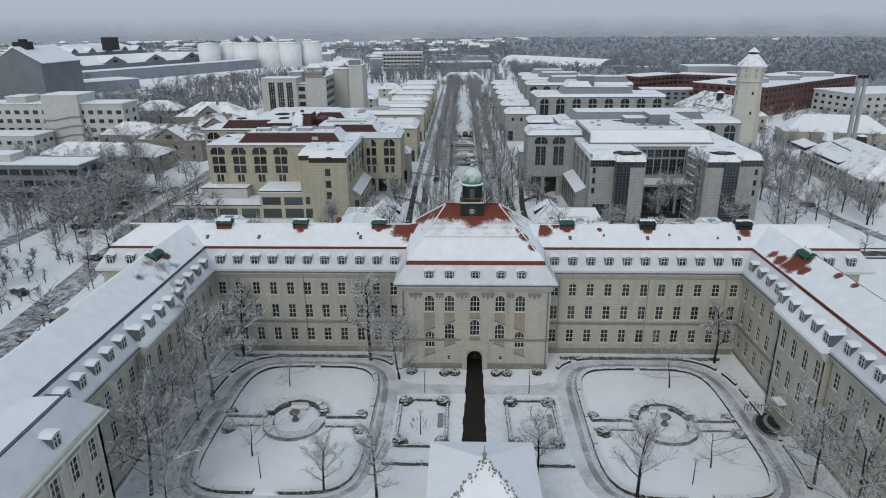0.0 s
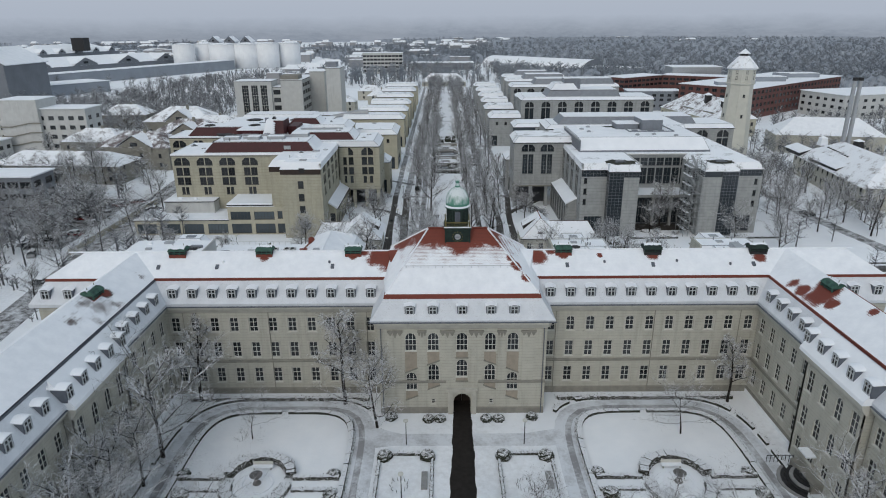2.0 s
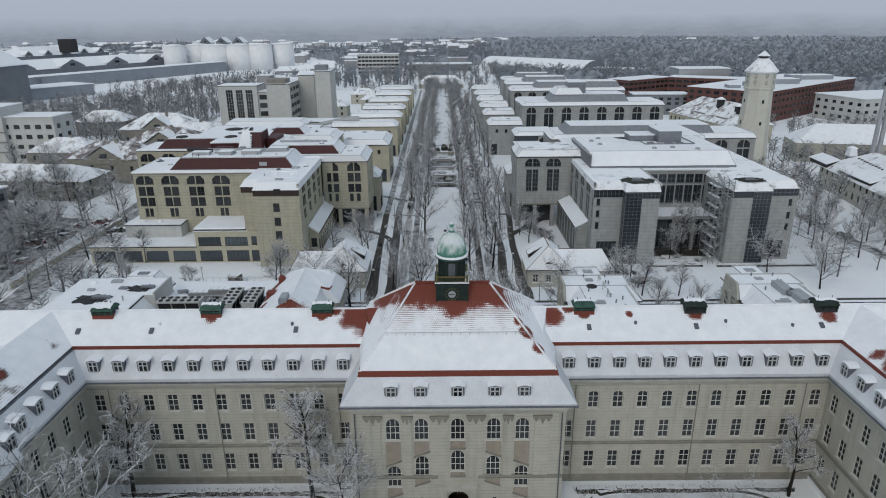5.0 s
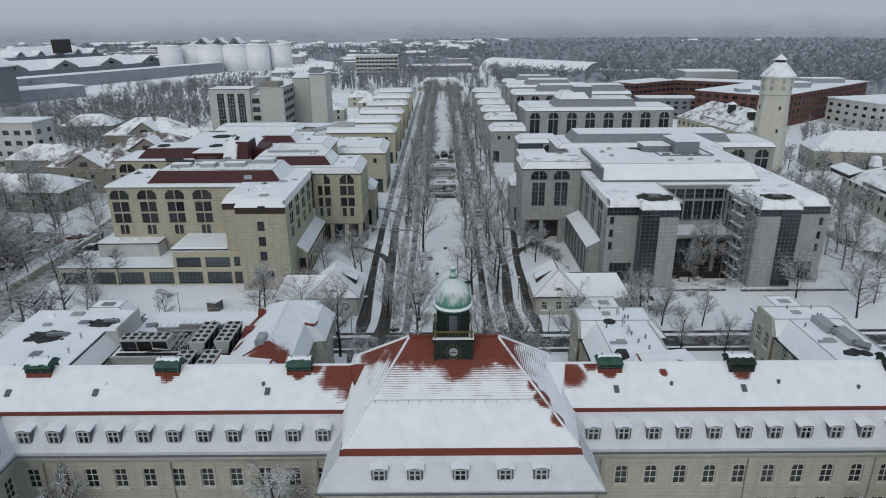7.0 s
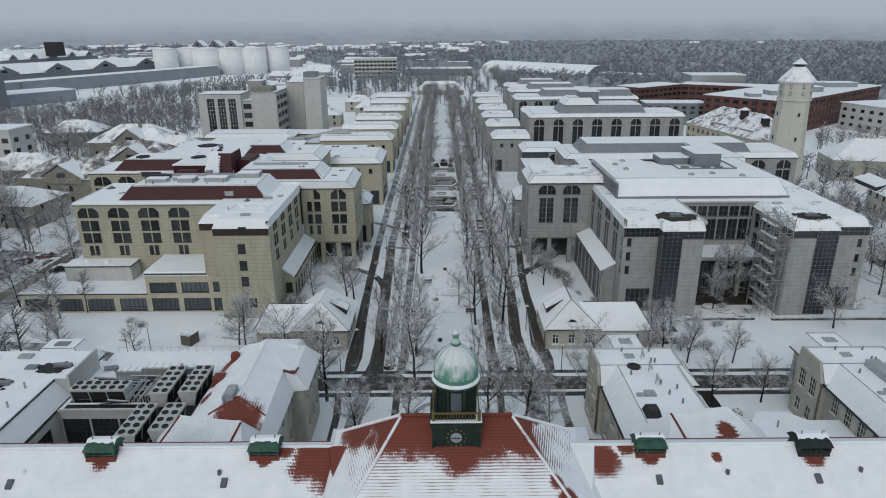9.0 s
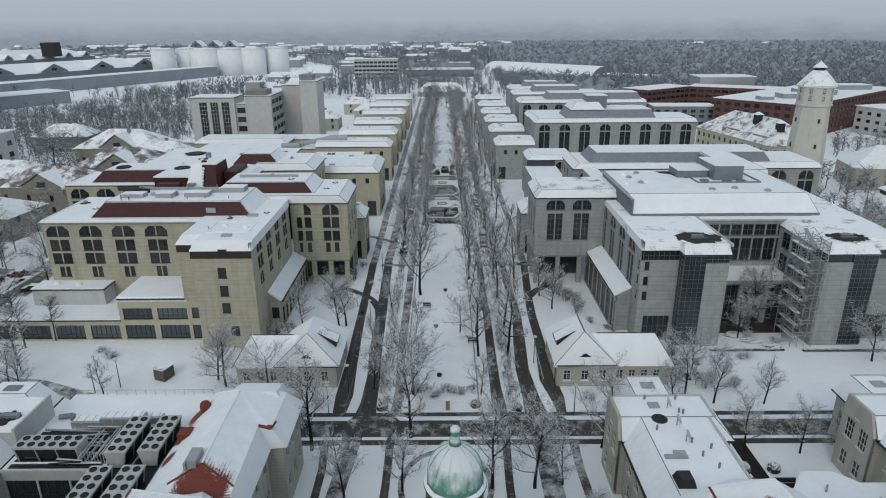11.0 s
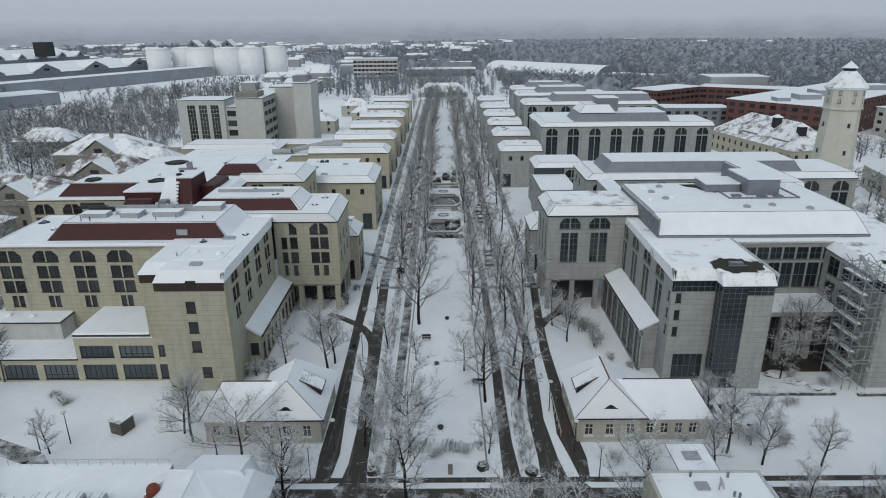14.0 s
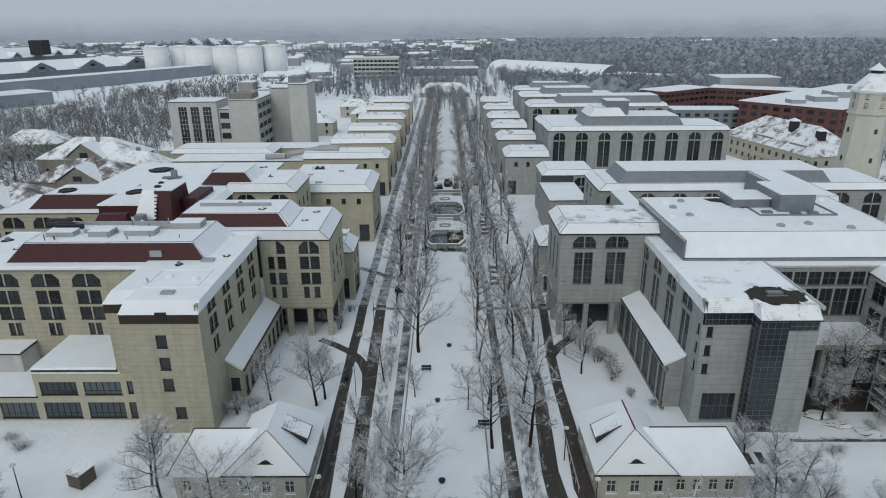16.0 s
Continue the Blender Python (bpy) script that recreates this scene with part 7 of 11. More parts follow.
# arcaded block
ao = arc_pairs(27, 4, ((15.5, 1.85, 1.0), (12.85, 2.0, 0.85), (10.4, 1.95, 0.85), (7.9, 1.9, 0.44)), 1.9, 0.2, first=2.5, pitch=5.78)
wall(cl, (-71.6, 84.1), (-44.4, 84.1), 0, 18.0, BEIGE, ao)
wall(cl, (-71.6, 100), (-71.6, 84.1), 0, 18.0, BEIGE, arc_pairs(15.9, 2, ((15.2, 2.0, 1.0), (12.3, 2.2, 1.0), (9.5, 2.0, 1.0)), 1.5))
roof_slab(cl, -71.6, -31.6, 84.1, 100, 18.0, 0.3, 0.15, fascia=DARKTRIM)
roof_frustum(cl, (-63.8, -35.2, 86.2, 98.5), (-61.4, -37.4, 87.4, 97.5), 18.3, 20.9, SNOWM, "penthouse_roof", "snowy flat roof of the top storey")
part("red_slope", Mb().prism([(-63.7, 86.12, 18.32), (-35.4, 86.12, 18.32), (-35.4, 86.3, 18.32), (-63.7, 86.3, 18.32)], [(-61.5, 87.26, 20.75), (-37.4, 87.26, 20.75), (-37.4, 87.5, 20.75), (-61.5, 87.5, 20.75)]), REDMETAL, cl, "dark red sheet metal slope")
for x, y, w, d, hh in ((-57.7, 90.7, 2.0, 1.0, 0.7), (-51.9, 90.9, 1.6, 1.2, 0.8), (-46.2, 91.1, 2.2, 1.0, 0.8), (-40.6, 94.6, 2.2, 1.3, 0.9)):
    part("plant_box", Mb().box(x - w, x + w, y - d, y + d, 20.9, 20.9 + hh), LIGHTMETAL, cl)
    part("snow_cap", Mb().box(x - w, x + w, y - d, y + d, 20.9 + hh, 21.0 + hh), SNOWM, cl)
# wing by the avenue, on columns
l2 = []
for c, w in ((1.6, 1.0), (3.3, 1.35), (7.0, 1.5), (8.75, 1.5)):
    for r, (sill, h) in enumerate(((15.0, 2.0), (12.3, 2.1), (9.6, 2.0), (7.2, 1.9))):
        st = ("l" if c in (1.6, 7.0) else "k") if r == 0 else "r"
        if r == 3:
            l2.append(W(c, sill, w * 0.62, h, "r", 1, (), FRAME_D, GLASS))
        elif not (r == 0 and c == 1.6):
            l2.append(W(c, sill, w, h, st, 1, (0.3,), FRAME_D, GLASS))
wall(cl, (-31.4, 98.6), (-20.2, 98.6), 5.4, 17.3, BEIGE, l2)
wall(cl, (-20.2, 98.6), (-20.2, 112), 5.4, 17.3, BEIGE, [W(s, z, 1.0, 2.0, "r", 1, (0.3,), FRAME_D, GLASS) for s in (3, 6.6, 10.2) for z in (12.3, 9.0)])
wall(cl, (-20.2, 112), (-45, 112), 5.4, 17.3, BEIGE)
roof_frustum(cl, (-45, -20.0, 98.4, 112.2), (-45, -21.6, 98.4, 112.2), 17.3, 18.9, SNOWM, "roof")
part("soffit", Mb().box(-31.4, -20.2, 98.6, 112, 5.1, 5.4), DARKTRIM, cl)
part("red_slope", Mb().prism([(-45.5, 100.4, 18.9), (-27.2, 100.4, 18.9), (-27.2, 100.7, 18.9), (-45.5, 100.7, 18.9)], [(-44.5, 101.5, 20.8), (-28.8, 101.5, 20.8), (-28.8, 101.8, 20.8), (-44.5, 101.8, 20.8)]), REDMETAL, cl, "dark red sheet metal slope")
roof_frustum(cl, (-45.5, -26.8, 100.6, 111), (-44.5, -28.6, 101.7, 110), 18.9, 20.9, SNOWM, "penthouse_roof")
for x in (-30.8, -27.6, -24.2, -20.9):
    for y in (99.2, 105, 111):
        column(cl, x, y, 0, 5.2, 0.45)
# near-black back wall behind the columns
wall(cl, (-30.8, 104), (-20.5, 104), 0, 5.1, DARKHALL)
# podium
PODIUM_GLASS = glass_mat("bluish_office_glass", (0.03, 0.042, 0.052), (0.09, 0.115, 0.13))


def ribbon(c, z, w, h, n):
    """A ribbon window: a row of bluish lights in a dark surround."""
    return W(c, z, w, h, "r", n, (0.28,), FRAME_D, PODIUM_GLASS)


po1 = [ribbon(s, 0.4, 4.9, 2.4, 6) for s in (3.0, 8.8, 14.6, 20.6, 26.5, 32.4)]
wall(cl, (-79, 74.5), (-41.0, 74.5), 0, 3.7, BEIGE_L, po1 + [ribbon(36.4, 0.4, 1.9, 2.4, 2)])
wall(cl, (-79, 84), (-79, 74.5), 0, 3.7, BEIGE_L)
roof_slab(cl, -79, -55.7, 74.5, 84.0, 3.7, 0.3)
wall(cl, (-55.6, 74.52), (-41.0, 74.52), 3.7, 7.2, BEIGE_L, [ribbon(3.1, 3.95, 4.9, 1.95, 6), ribbon(8.95, 3.95, 4.95, 1.95, 6), ribbon(12.85, 4.15, 1.2, 1.85, 2)])
wall(cl, (-55.6, 84), (-55.6, 74.52), 3.7, 7.2, BEIGE_L)
part("roof", Mb().prism([(-55.8, 74.7, 7.6), (-44.5, 74.7, 7.6), (-44.5, 84.05, 7.6), (-55.8, 84.05, 7.6)], [(-55.7, 74.85, 7.9), (-44.5, 74.85, 7.9), (-44.5, 84.05, 7.9), (-55.7, 84.05, 7.9)]), SNOWM, cl, "flat snow roof")
part("fascia", Mb().box(-55.75, -44.5, 74.75, 84.0, 7.2, 7.6), FRAME_D, cl, "black fascia under the snow")
part("ledge_snow", Mb().box(-55.9, -44.0, 74.4, 74.74, 7.2, 7.26), SNOWM, cl)
block(cl, -73.4, -60.8, 80.3, 84, 4.0, 6.9, WHITEC)
roof_slab(cl, -73.4, -60.8, 80.3, 84, 6.9)
roof_clutter(cl, [(-66, 82), (-70, 82.4)], 7.15, 2)
roof_clutter(cl, [(-68, 77.3)], 4.0, 4)
# lean-to along the avenue side
part("lean_roof", Mb().prism([(-31.38, 78.0, 6.9), (-29.2, 78.0, 5.4), (-29.2, 104.5, 5.4), (-31.38, 104.5, 6.9)], [(-31.38, 78.0, 7.25), (-29.0, 78.0, 5.75), (-29.0, 104.5, 5.75), (-31.38, 104.5, 7.25)]), SNOWM, cl, "sloping snowy roof of the side aisle")
part("fascia", Mb().box(-29.15, -28.9, 78.0, 104.5, 5.35, 5.7), BROWN, cl)
wall(cl, (-29.5, 78.3), (-29.5, 104), 0, 5.5, BEIGE, [W(s, 0.6, 1.5, 2.9, "r", 1, (0.4,), FRAME_D, GLASS) for s in [1.8 + 2.45 * i for i in range(10)]])
wall(cl, (-31.38, 78.3), (-29.5, 78.3), 0, 5.5, BEIGE, [W(0.95, 2.2, 1.3, 2.0, "r", 1, (), FRAME_D, GLASS)])
part("gable", Mb().prism([(-31.38, 78.28, 5.5), (-29.5, 78.28, 5.5), (-29.5, 78.6, 5.5), (-31.38, 78.6, 5.5)], [(-31.38, 78.28, 6.85), (-31.2, 78.28, 6.85), (-31.2, 78.6, 6.85), (-31.38, 78.6, 6.85)]), BEIGE, cl)
# spine joining the front to the rear block
wall(cl, (-61.5, 114.3), (-61.5, 100.1), 0, 18.0, BEIGE)
roof_slab(cl, -61.5, -45.2, 100.35, 114.3, 18.0, 0.3, 0.1)
# rear block with its red roofs
wall(cl, (-84.5, 114.3), (-61.6, 114.3), 0, 17.2, BEIGE, arc_pairs(22.9, 4, ((14.5, 2.0, 1.0), (11.7, 2.1, 1.0), (9.0, 1.9, 1.0)), 1.9))
wall(cl, (-84.5, 127), (-84.5, 114.3), 0, 17.2, BEIGE, arc_pairs(12.7, 2, ((14.5, 2.0, 1.0), (11.7, 2.1, 1.0)), 1.5))
wall(cl, (-76.8, 127), (-84.5, 127), 0, 17.2, BEIGE)
wall(cl, (-76.8, 157.4), (-76.8, 127), 0, 17.2, BEIGE, arc_pairs(30.4, 4, ((14.5, 2.0, 1.0), (11.7, 2.1, 1.0)), 1.5))
wall(cl, (-47.4, 114.6), (-47.4, 131.8), 0, 17.2, BEIGE, arc_pairs(17.2, 3, ((14.5, 2.0, 1.0), (11.7, 2.1, 1.0)), 1.5))
wall(cl, (-47.0, 131.8), (-33, 131.8), 0, 16.6, BEIGE, arc_pairs(14, 2, ((14.0, 2.0, 1.0), (11.2, 2.1, 1.0), (8.4, 1.9, 0.5)), 1.9))
wall(cl, (-33, 131.8), (-33, 146), 0, 16.6, BEIGE, [W(x, z, 1.1, 2.0, "r", 1, (0.3,), FRAME_D, GLASS) for x in (3, 7, 11) for z in (12.0, 8.6)])
roof_slab(cl, -84.5, -47.6, 114.45, 127, 17.2, 0.3)
roof_slab(cl, -76.8, -47.6, 127.15, 157.4, 17.2, 0.3)
roof_slab(cl, -47.45, -41.6, 146.2, 157.4, 17.2, 0.3)
roof_frustum(cl, (-47.45, -32.8, 131.6, 146.1), (-47.45, -35.0, 132.6, 146.1), 16.6, 18.2, SNOWM)
roof_frustum(cl, (-79.6, -62.0, 116.5, 126.4), (-77.1, -62.2, 117.9, 125.6), 17.5, 20.0, SNOWM, "penthouse_roof")
for x0, x1, x2, x3, y, z, h in ((-79.5, -62.4, -77.2, -62.6, 116.42, 17.5, 2.4), (-53.3, -42.4, -51.4, -44.4, 133.9, 17.9, 2.1)):
    part("red_slope", Mb().prism([(x0, y, z), (x1, y, z), (x1, y + 0.25, z), (x0, y + 0.25, z)], [(x2, y + 1.25, z + h), (x3, y + 1.25, z + h), (x3, y + 1.5, z + h), (x2, y + 1.5, z + h)]), REDMETAL, cl, "dark red sheet metal slope")
roof_frustum(cl, (-53.4, -42.2, 134.0, 144), (-51.4, -44.2, 135.4, 143), 17.9, 20.1, SNOWM, "penthouse_roof")
part("plant_room", Mb().box(-62.0, -54.2, 108.6, 121.5, 18.0, 20.3), REDMETAL, cl, "low dark red plant room")
part("snow_cap", Mb().box(-62.1, -54.1, 108.5, 121.6, 20.3, 20.55), SNOWM, cl)
part("red_slope", Mb().prism([(-59.8, 101.0, 18.3), (-54.2, 101.0, 18.3), (-54.2, 104.4, 18.3), (-59.8, 104.4, 18.3)], [(-59.0, 103.0, 20.3), (-54.6, 103.4, 20.3), (-54.6, 104.4, 20.3), (-59.0, 104.4, 20.3)]), REDMETAL, cl, "dark red metal hatch house")
# plant tower with a snow-covered slide on its front
part("plant_tower", Mb().prism([(-53.7, 104.5, 18.2), (-47.6, 104.5, 18.2), (-47.6, 113.4, 18.2), (-53.7, 113.4, 18.2)], [(-52.7, 106.2, 23.4), (-47.9, 106.2, 23.4), (-47.9, 113.0, 23.4), (-52.7, 113.0, 23.4)]), REDMETAL, cl, "dark red metal plant tower")
part("snow_cap", Mb().box(-52.8, -47.8, 106.6, 113.1, 23.4, 23.6), SNOWM, cl)
part("snow_slide", Mb().prism([(-53.6, 104.2, 18.9), (-50.4, 104.2, 18.9), (-50.7, 106.3, 23.5), (-52.6, 106.3, 23.5)], [(-53.6, 104.0, 19.2), (-50.3, 104.0, 19.2), (-50.6, 106.2, 23.75), (-52.6, 106.2, 23.75)]), SNOWM, cl, "steep slide of snow down the tower")
lump = Mb()
for k in range(7):
    lump.blob((-50.45 + 0.02 * k, 104.3 + 0.26 * k, 19.2 + 0.57 * k), (0.32, 0.3, 0.4), 8, 0.25, 3, k)
part("snow_lumps", lump, SNOWM, cl, "lumps of snow along a rail")
part("flue_box", Mb().box(-52.6, -51.2, 101.9, 103.4, 18.3, 20.4).box(-51.2, -48.6, 101.9, 103.0, 18.3, 18.75), GREYMETAL, cl, "grey metal flue housing")
part("roof_vent", Mb().lathe((-51.0, 108.6, 23.5), [(0.6, 0), (0.6, 0.3), (0.3, 0.45)], 10).lathe((-51.6, 111.4, 23.5), [(0.5, 0), (0.5, 0.3), (0.2, 0.4)], 10), DARKMETAL, cl)
part("plant_room", Mb().box(-47.55, -45.0, 109.5, 118, 12, 21.3), REDMETAL, cl, "dark red metal plant room")
part("annex", Mb().box(-47.0, -42.6, 110.5, 121.0, 10, 19.2), DARKMETAL, cl, "dark metal clad roof annex")
part("snow_cap", Mb().prism([(-46.8, 110.3, 19.2), (-42.4, 110.3, 19.2), (-42.4, 121.2, 19.2), (-46.8, 121.2, 19.2)], [(-46.6, 112.0, 20.6), (-43.4, 112.0, 20.2), (-43.4, 121.2, 20.2), (-46.6, 121.2, 20.6)]), SNOWM, cl)
for x, y, z, r in ((-68.6, 149.5, 17.5, 2.3), (-53.0, 149.5, 17.5, 2.6), (-74.0, 120.5, 20.0, 1.6), (-59.0, 117.0, 20.55, 1.5)):
    part("roof_opening", Mb().lathe((x, y, z), [(r, 0), (r, 0.25), (r * 0.85, 0.26), (r * 0.8, 0.1)], 8), DARKMETAL, cl, "dark octagonal roof opening")
part("flue_box", Mb().box(-64.6, -60.6, 140.4, 141.6, 17.5, 17.9).box(-62.6, -61.4, 140.6, 141.4, 17.9, 19.4), GREYMETAL, cl)
for x0, x1, y0, y1, z in ((-33, -21.6, 116.5, 129, 9.0),):
    block(cl, x0, x1, y0, y1, 0, z, BEIGE_L)
    roof_slab(cl, x0, x1, y0, y1, z)


# ---- right clinic: grey panels ----
def melted_vent(h, x, y, z, r, seed):
    """A roof vent in a ring of melted, dark roofing."""
    rr = random.Random(seed)
    m = Mb()
    m.slab([(x + r * rr.uniform(0.8, 1.15) * math.cos(k * 0.449), y + r * rr.uniform(0.8, 1.15) * math.sin(k * 0.449)) for k in range(14)], z - 0.05, z + 0.025)
    part("melted_ring", m, BAREROOF, h)
    if r > 1.5:
        return
    part("vent_cap", Mb().lathe((x, y, z), [(r * 0.45, 0), (r * 0.45, 0.35), (r * 0.2, 0.5)], 10), SNOWM if rr.random() < 0.5 else GREYMETAL, h)


BAREROOF = plain_mat("bare_planted_roof", (0.045, 0.047, 0.035), (0.025, 0.026, 0.022), 2.0, 0.95, 0.05, 0, False)
for k, (x, y, z, r) in enumerate(((-70, 96, 18.3, 0.9), (-66, 92, 18.3, 0.6), (-48.5, 96.2, 20.9, 0.8), (-58, 95, 20.9, 0.7), (-36.5, 107, 20.9, 0.9), (-32, 104, 20.9, 0.7), (-25, 104, 18.9, 0.6), (-24, 109, 18.9, 0.7), (-74, 120.5, 20.0, 1.9), (-59.2, 117, 20.55, 1.9), (-68.6, 149.5, 17.5, 2.9), (-53, 149.5, 17.5, 3.2), (-36, 92.5, 18.5, 0.5), (-33, 88, 18.5, 0.6), (-38.5, 84.5, 18.5, 0.6),
                               (-62.5, 141, 17.5, 1.3), (-45, 152, 17.5, 1.0), (-40, 139, 18.2, 0.6))):
    melted_vent(cl, x, y, z + 0.005, r, k)
rg = random.Random(83)
for k in range(22):
    x, y = rg.uniform(-60, -38), rg.uniform(88, 97)
    part("vent_pipe", Mb().tube((x, y, 20.85), (x, y, 20.9 + rg.uniform(0.3, 1.0)), 0.09, 0.09, 6), rg.choice((LIGHTMETAL, GREYMETAL, DARKMETAL)), cl)
for x0, x1, y, z in ((-58, -44, 95.6, 21.1), (-55, -50, 91.6, 21.1), (-48, -42, 93.6, 21.1), (-43, -31, 106, 21.1)):
    part("roof_duct", Mb().box(x0, x1, y - 0.25, y + 0.25, z - 0.2, z + 0.3), LIGHTMETAL, cl)
for x0, x1, y, z in ((-62.8, -58.0, 95.2, 0.5), (-60.5, -56.2, 93.6, 0.7), (-64.0, -60.0, 97.4, 0.4)):
    part("cable_tray", Mb().box(x0, x1, y - 0.25, y + 0.25, 20.95, 20.95 + z), DARKMETAL, cl, "dark cable trays melted free of snow")
part("red_louvre", Mb().box(-43.3, -41.6, 86.32, 86.6, 19.0, 19.9), LIGHTMETAL, cl)
part("fascia_window", Mb().box(-36.6, -35.2, 71.5, 72.2, 16.2, 17.25), DARKMETAL, cl)
kerb_line(cl, -71.6, -31.7, 84.2, 99.9, 18.3, 0.18, 0.16)
kerb_line(cl, -84.4, -61.7, 114.5, 126.9, 17.5, 0.18, 0.16)
cr = thing("clinic_building", (48, 92, 0), "large grey concrete clinic with glazed bays and snowy roofs", "building", "clinics")
FRAME_A = plain_mat("anodised_window_frame", (0.17, 0.18, 0.185), (0.12, 0.125, 0.13), 2.0, 0.45, 0.005, 0.2, False)
GB = lambda s, z, w, h, c=3, b=(0.25, 0.5, 0.75), st="r": W(s, z, w, h, st, c, b, FRAME_A, GLASS_B)


def pair_bay(c, z0, z1):
    """Two tall windows under a pair with cut corners."""
    o = []
    for sx in (-1, 1):
        o.append(W(c + sx * 1.02, z1 - 1.8, 1.9, 1.8, "l" if sx < 0 else "k", 2, (0.5,), FRAME_A, GLASS_B))
        o.append(GB(c + sx * 0.84, z0, 1.5, z1 - 2.45 - z0, 2, (0.2, 0.4, 0.6, 0.8)))
    return o


def tall_bays(n, L, z0, z1):
    o = []
    for i in range(n):
        o += pair_bay((i + 0.5) * L / n, z0, z1)
    return o


# south-west block
so = [W(1.1, z, 0.8, 1.3, "r", 1, (), FRAME_D, GLASS) for z in (11.6, 9.2, 6.8)] + [GB(3.6, 0.5, 4.6, 3.6, 5, (0.5,))]
wall(cr, (32.3, 78.1), (38.9, 78.1), 0, 13.1, GREYC, so)
wall(cr, (32.3, 108), (32.3, 78.1), 0, 16.0, GREYC, sum([pair_bay(24.0 - 6.6 * i, 7.6, 14.9) for i in range(4)], []) + [W(28.8, z, 0.7, 1.3, "r", 1, (), FRAME_D, GLASS) for z in (11.6, 9.2, 6.8)])
part("clerestory", Mb().box(32.5, 38.9, 78.2, 78.5, 13.1, 14.6), GLASS_B, cr, "strip of dark glazing under the eaves")
# glazed stair bay: mullions and transoms over dark glass
part("glazed_bay", Mb().box(38.8, 42.4, 75.9, 79.5, 0, 14.55).box(42.4, 46.25, 76.0, 79.5, 13.35, 14.55), GLASS_B, cr, "dark glazed stair bay")


def bay_grid(h, a, b, z0, z1, nx, nz, mat=None, t=0.04):
    a, b = Vector((*a, 0)), Vector((*b, 0))
    u = (b - a).normalized()
    n = Vector((u.y, -u.x, 0)) * 0.08
    for i in range(nx + 1):
        p = a + (b - a) * i / nx + n
        part("mullion", Mb().tube((p.x, p.y, z0), (p.x, p.y, z1), t, t, 4), mat or GREYMETAL, h)
    for k in range(nz + 1):
        z = z0 + (z1 - z0) * k / nz
        part("transom", Mb().tube(tuple(a + n + Vector((0, 0, z))), tuple(b + n + Vector((0, 0, z))), t, t, 4), mat or GREYMETAL, h)


bay_grid(cr, (38.8, 75.9), (42.4, 75.9), 0.2, 14.4, 4, 20, GREYMETAL, 0.03)
bay_grid(cr, (38.8, 78.1), (38.8, 75.9), 0.2, 14.4, 2, 20, GREYMETAL, 0.03)
bay_grid(cr, (42.4, 75.9), (46.25, 75.9), 13.4, 14.45, 4, 2, GREYMETAL, 0.03)
bay_grid(cr, (32.6, 78.18), (38.8, 78.18), 13.15, 14.5, 7, 2, GREYMETAL, 0.03)
part("stair_slab", Mb().box(42.4, 46.25, 75.75, 79.4, 0, 13.3), GREYC, cr, "blank concrete stair wall")
part("east_wall", Mb().box(45.9, 46.3, 79.5, 92, 0, 14.6), GREYC, cr)
part("roof", Mb().prism([(32.2, 78.0, 14.6), (38.7, 78.0, 14.6), (38.7, 75.75, 14.6), (46.5, 75.75, 14.6), (46.5, 108, 14.9), (32.2, 108, 15.4)], [(32.3, 79.4, 16.0), (38.9, 79.4, 16.0), (38.9, 77.1, 15.9), (46.45, 77.1, 15.9), (46.45, 108, 16.2), (32.3, 108, 16.2)]), THINROOF, cr, "snow-covered roof with sloped edges")
part("gutter", Mb().box(32.2, 38.65, 77.9, 78.02, 14.52, 14.66).box(38.65, 46.5, 75.62, 75.76, 14.52, 14.66), DARKMETAL, cr)
rg = random.Random(9)


def bare_patch(h, cx, cy, rx, ry, z, seed):
    """Melted patch on a planted roof: low clods with a hatch in the middle."""
    rr = random.Random(seed)
    clod = Mb()
    for k in range(70):
        a, q = rr.uniform(0, 6.283), rr.random() ** 0.5
        clod.blob((cx + rx * q * math.cos(a), cy + ry * q * math.sin(a), z - 0.04), (rr.uniform(0.25, 0.6), rr.uniform(0.25, 0.5), rr.uniform(0.06, 0.14)), 7, 0.3, 2, k)
    ring = [(cx + rx * (0.8 + 0.2 * rr.random()) * math.cos(i * 0.285), cy + ry * (0.8 + 0.2 * rr.random()) * math.sin(i * 0.285)) for i in range(22)]
    clod.slab(ring, z - 0.1, z + 0.03)
    part("bare_patch", clod, BAREROOF, h, "dark melted patch of planted roof")
    part("roof_hatch", Mb().box(cx - 0.9, cx + 1.1, cy - 0.1, cy + 0.8, z, z + 0.35).box(cx - 1.3, cx + 1.5, cy - 0.5, cy - 0.25, z, z + 0.15), GREYMETAL, h)


bare_patch(cr, 42.2, 80.2, 3.9, 3.0, 15.98, 4)
# aisle along the west side
part("lean_roof", Mb().prism([(29.3, 81.7, 5.95), (32.28, 81.7, 7.3), (32.28, 106.5, 7.3), (29.3, 106.5, 5.95)], [(29.2, 81.7, 6.25), (32.28, 81.7, 7.55), (32.28, 106.5, 7.55), (29.2, 106.5, 6.25)]), SNOWM, cr, "sloping snowy roof of the side aisle")
part("gutter", Mb().box(29.08, 29.22, 81.7, 106.5, 6.0, 6.2), DARKMETAL, cr)
wall(cr, (29.4, 106), (29.4, 82.0), 0, 5.98, GREYC, [GB(s, 0.5, 3.0, 4.9, 4, (0.2, 0.4, 0.6, 0.8)) for s in [2.2 + 3.55 * i for i in range(7)]])
wall(cr, (29.4, 82.0), (32.28, 82.0), 0, 5.98, GREYC)
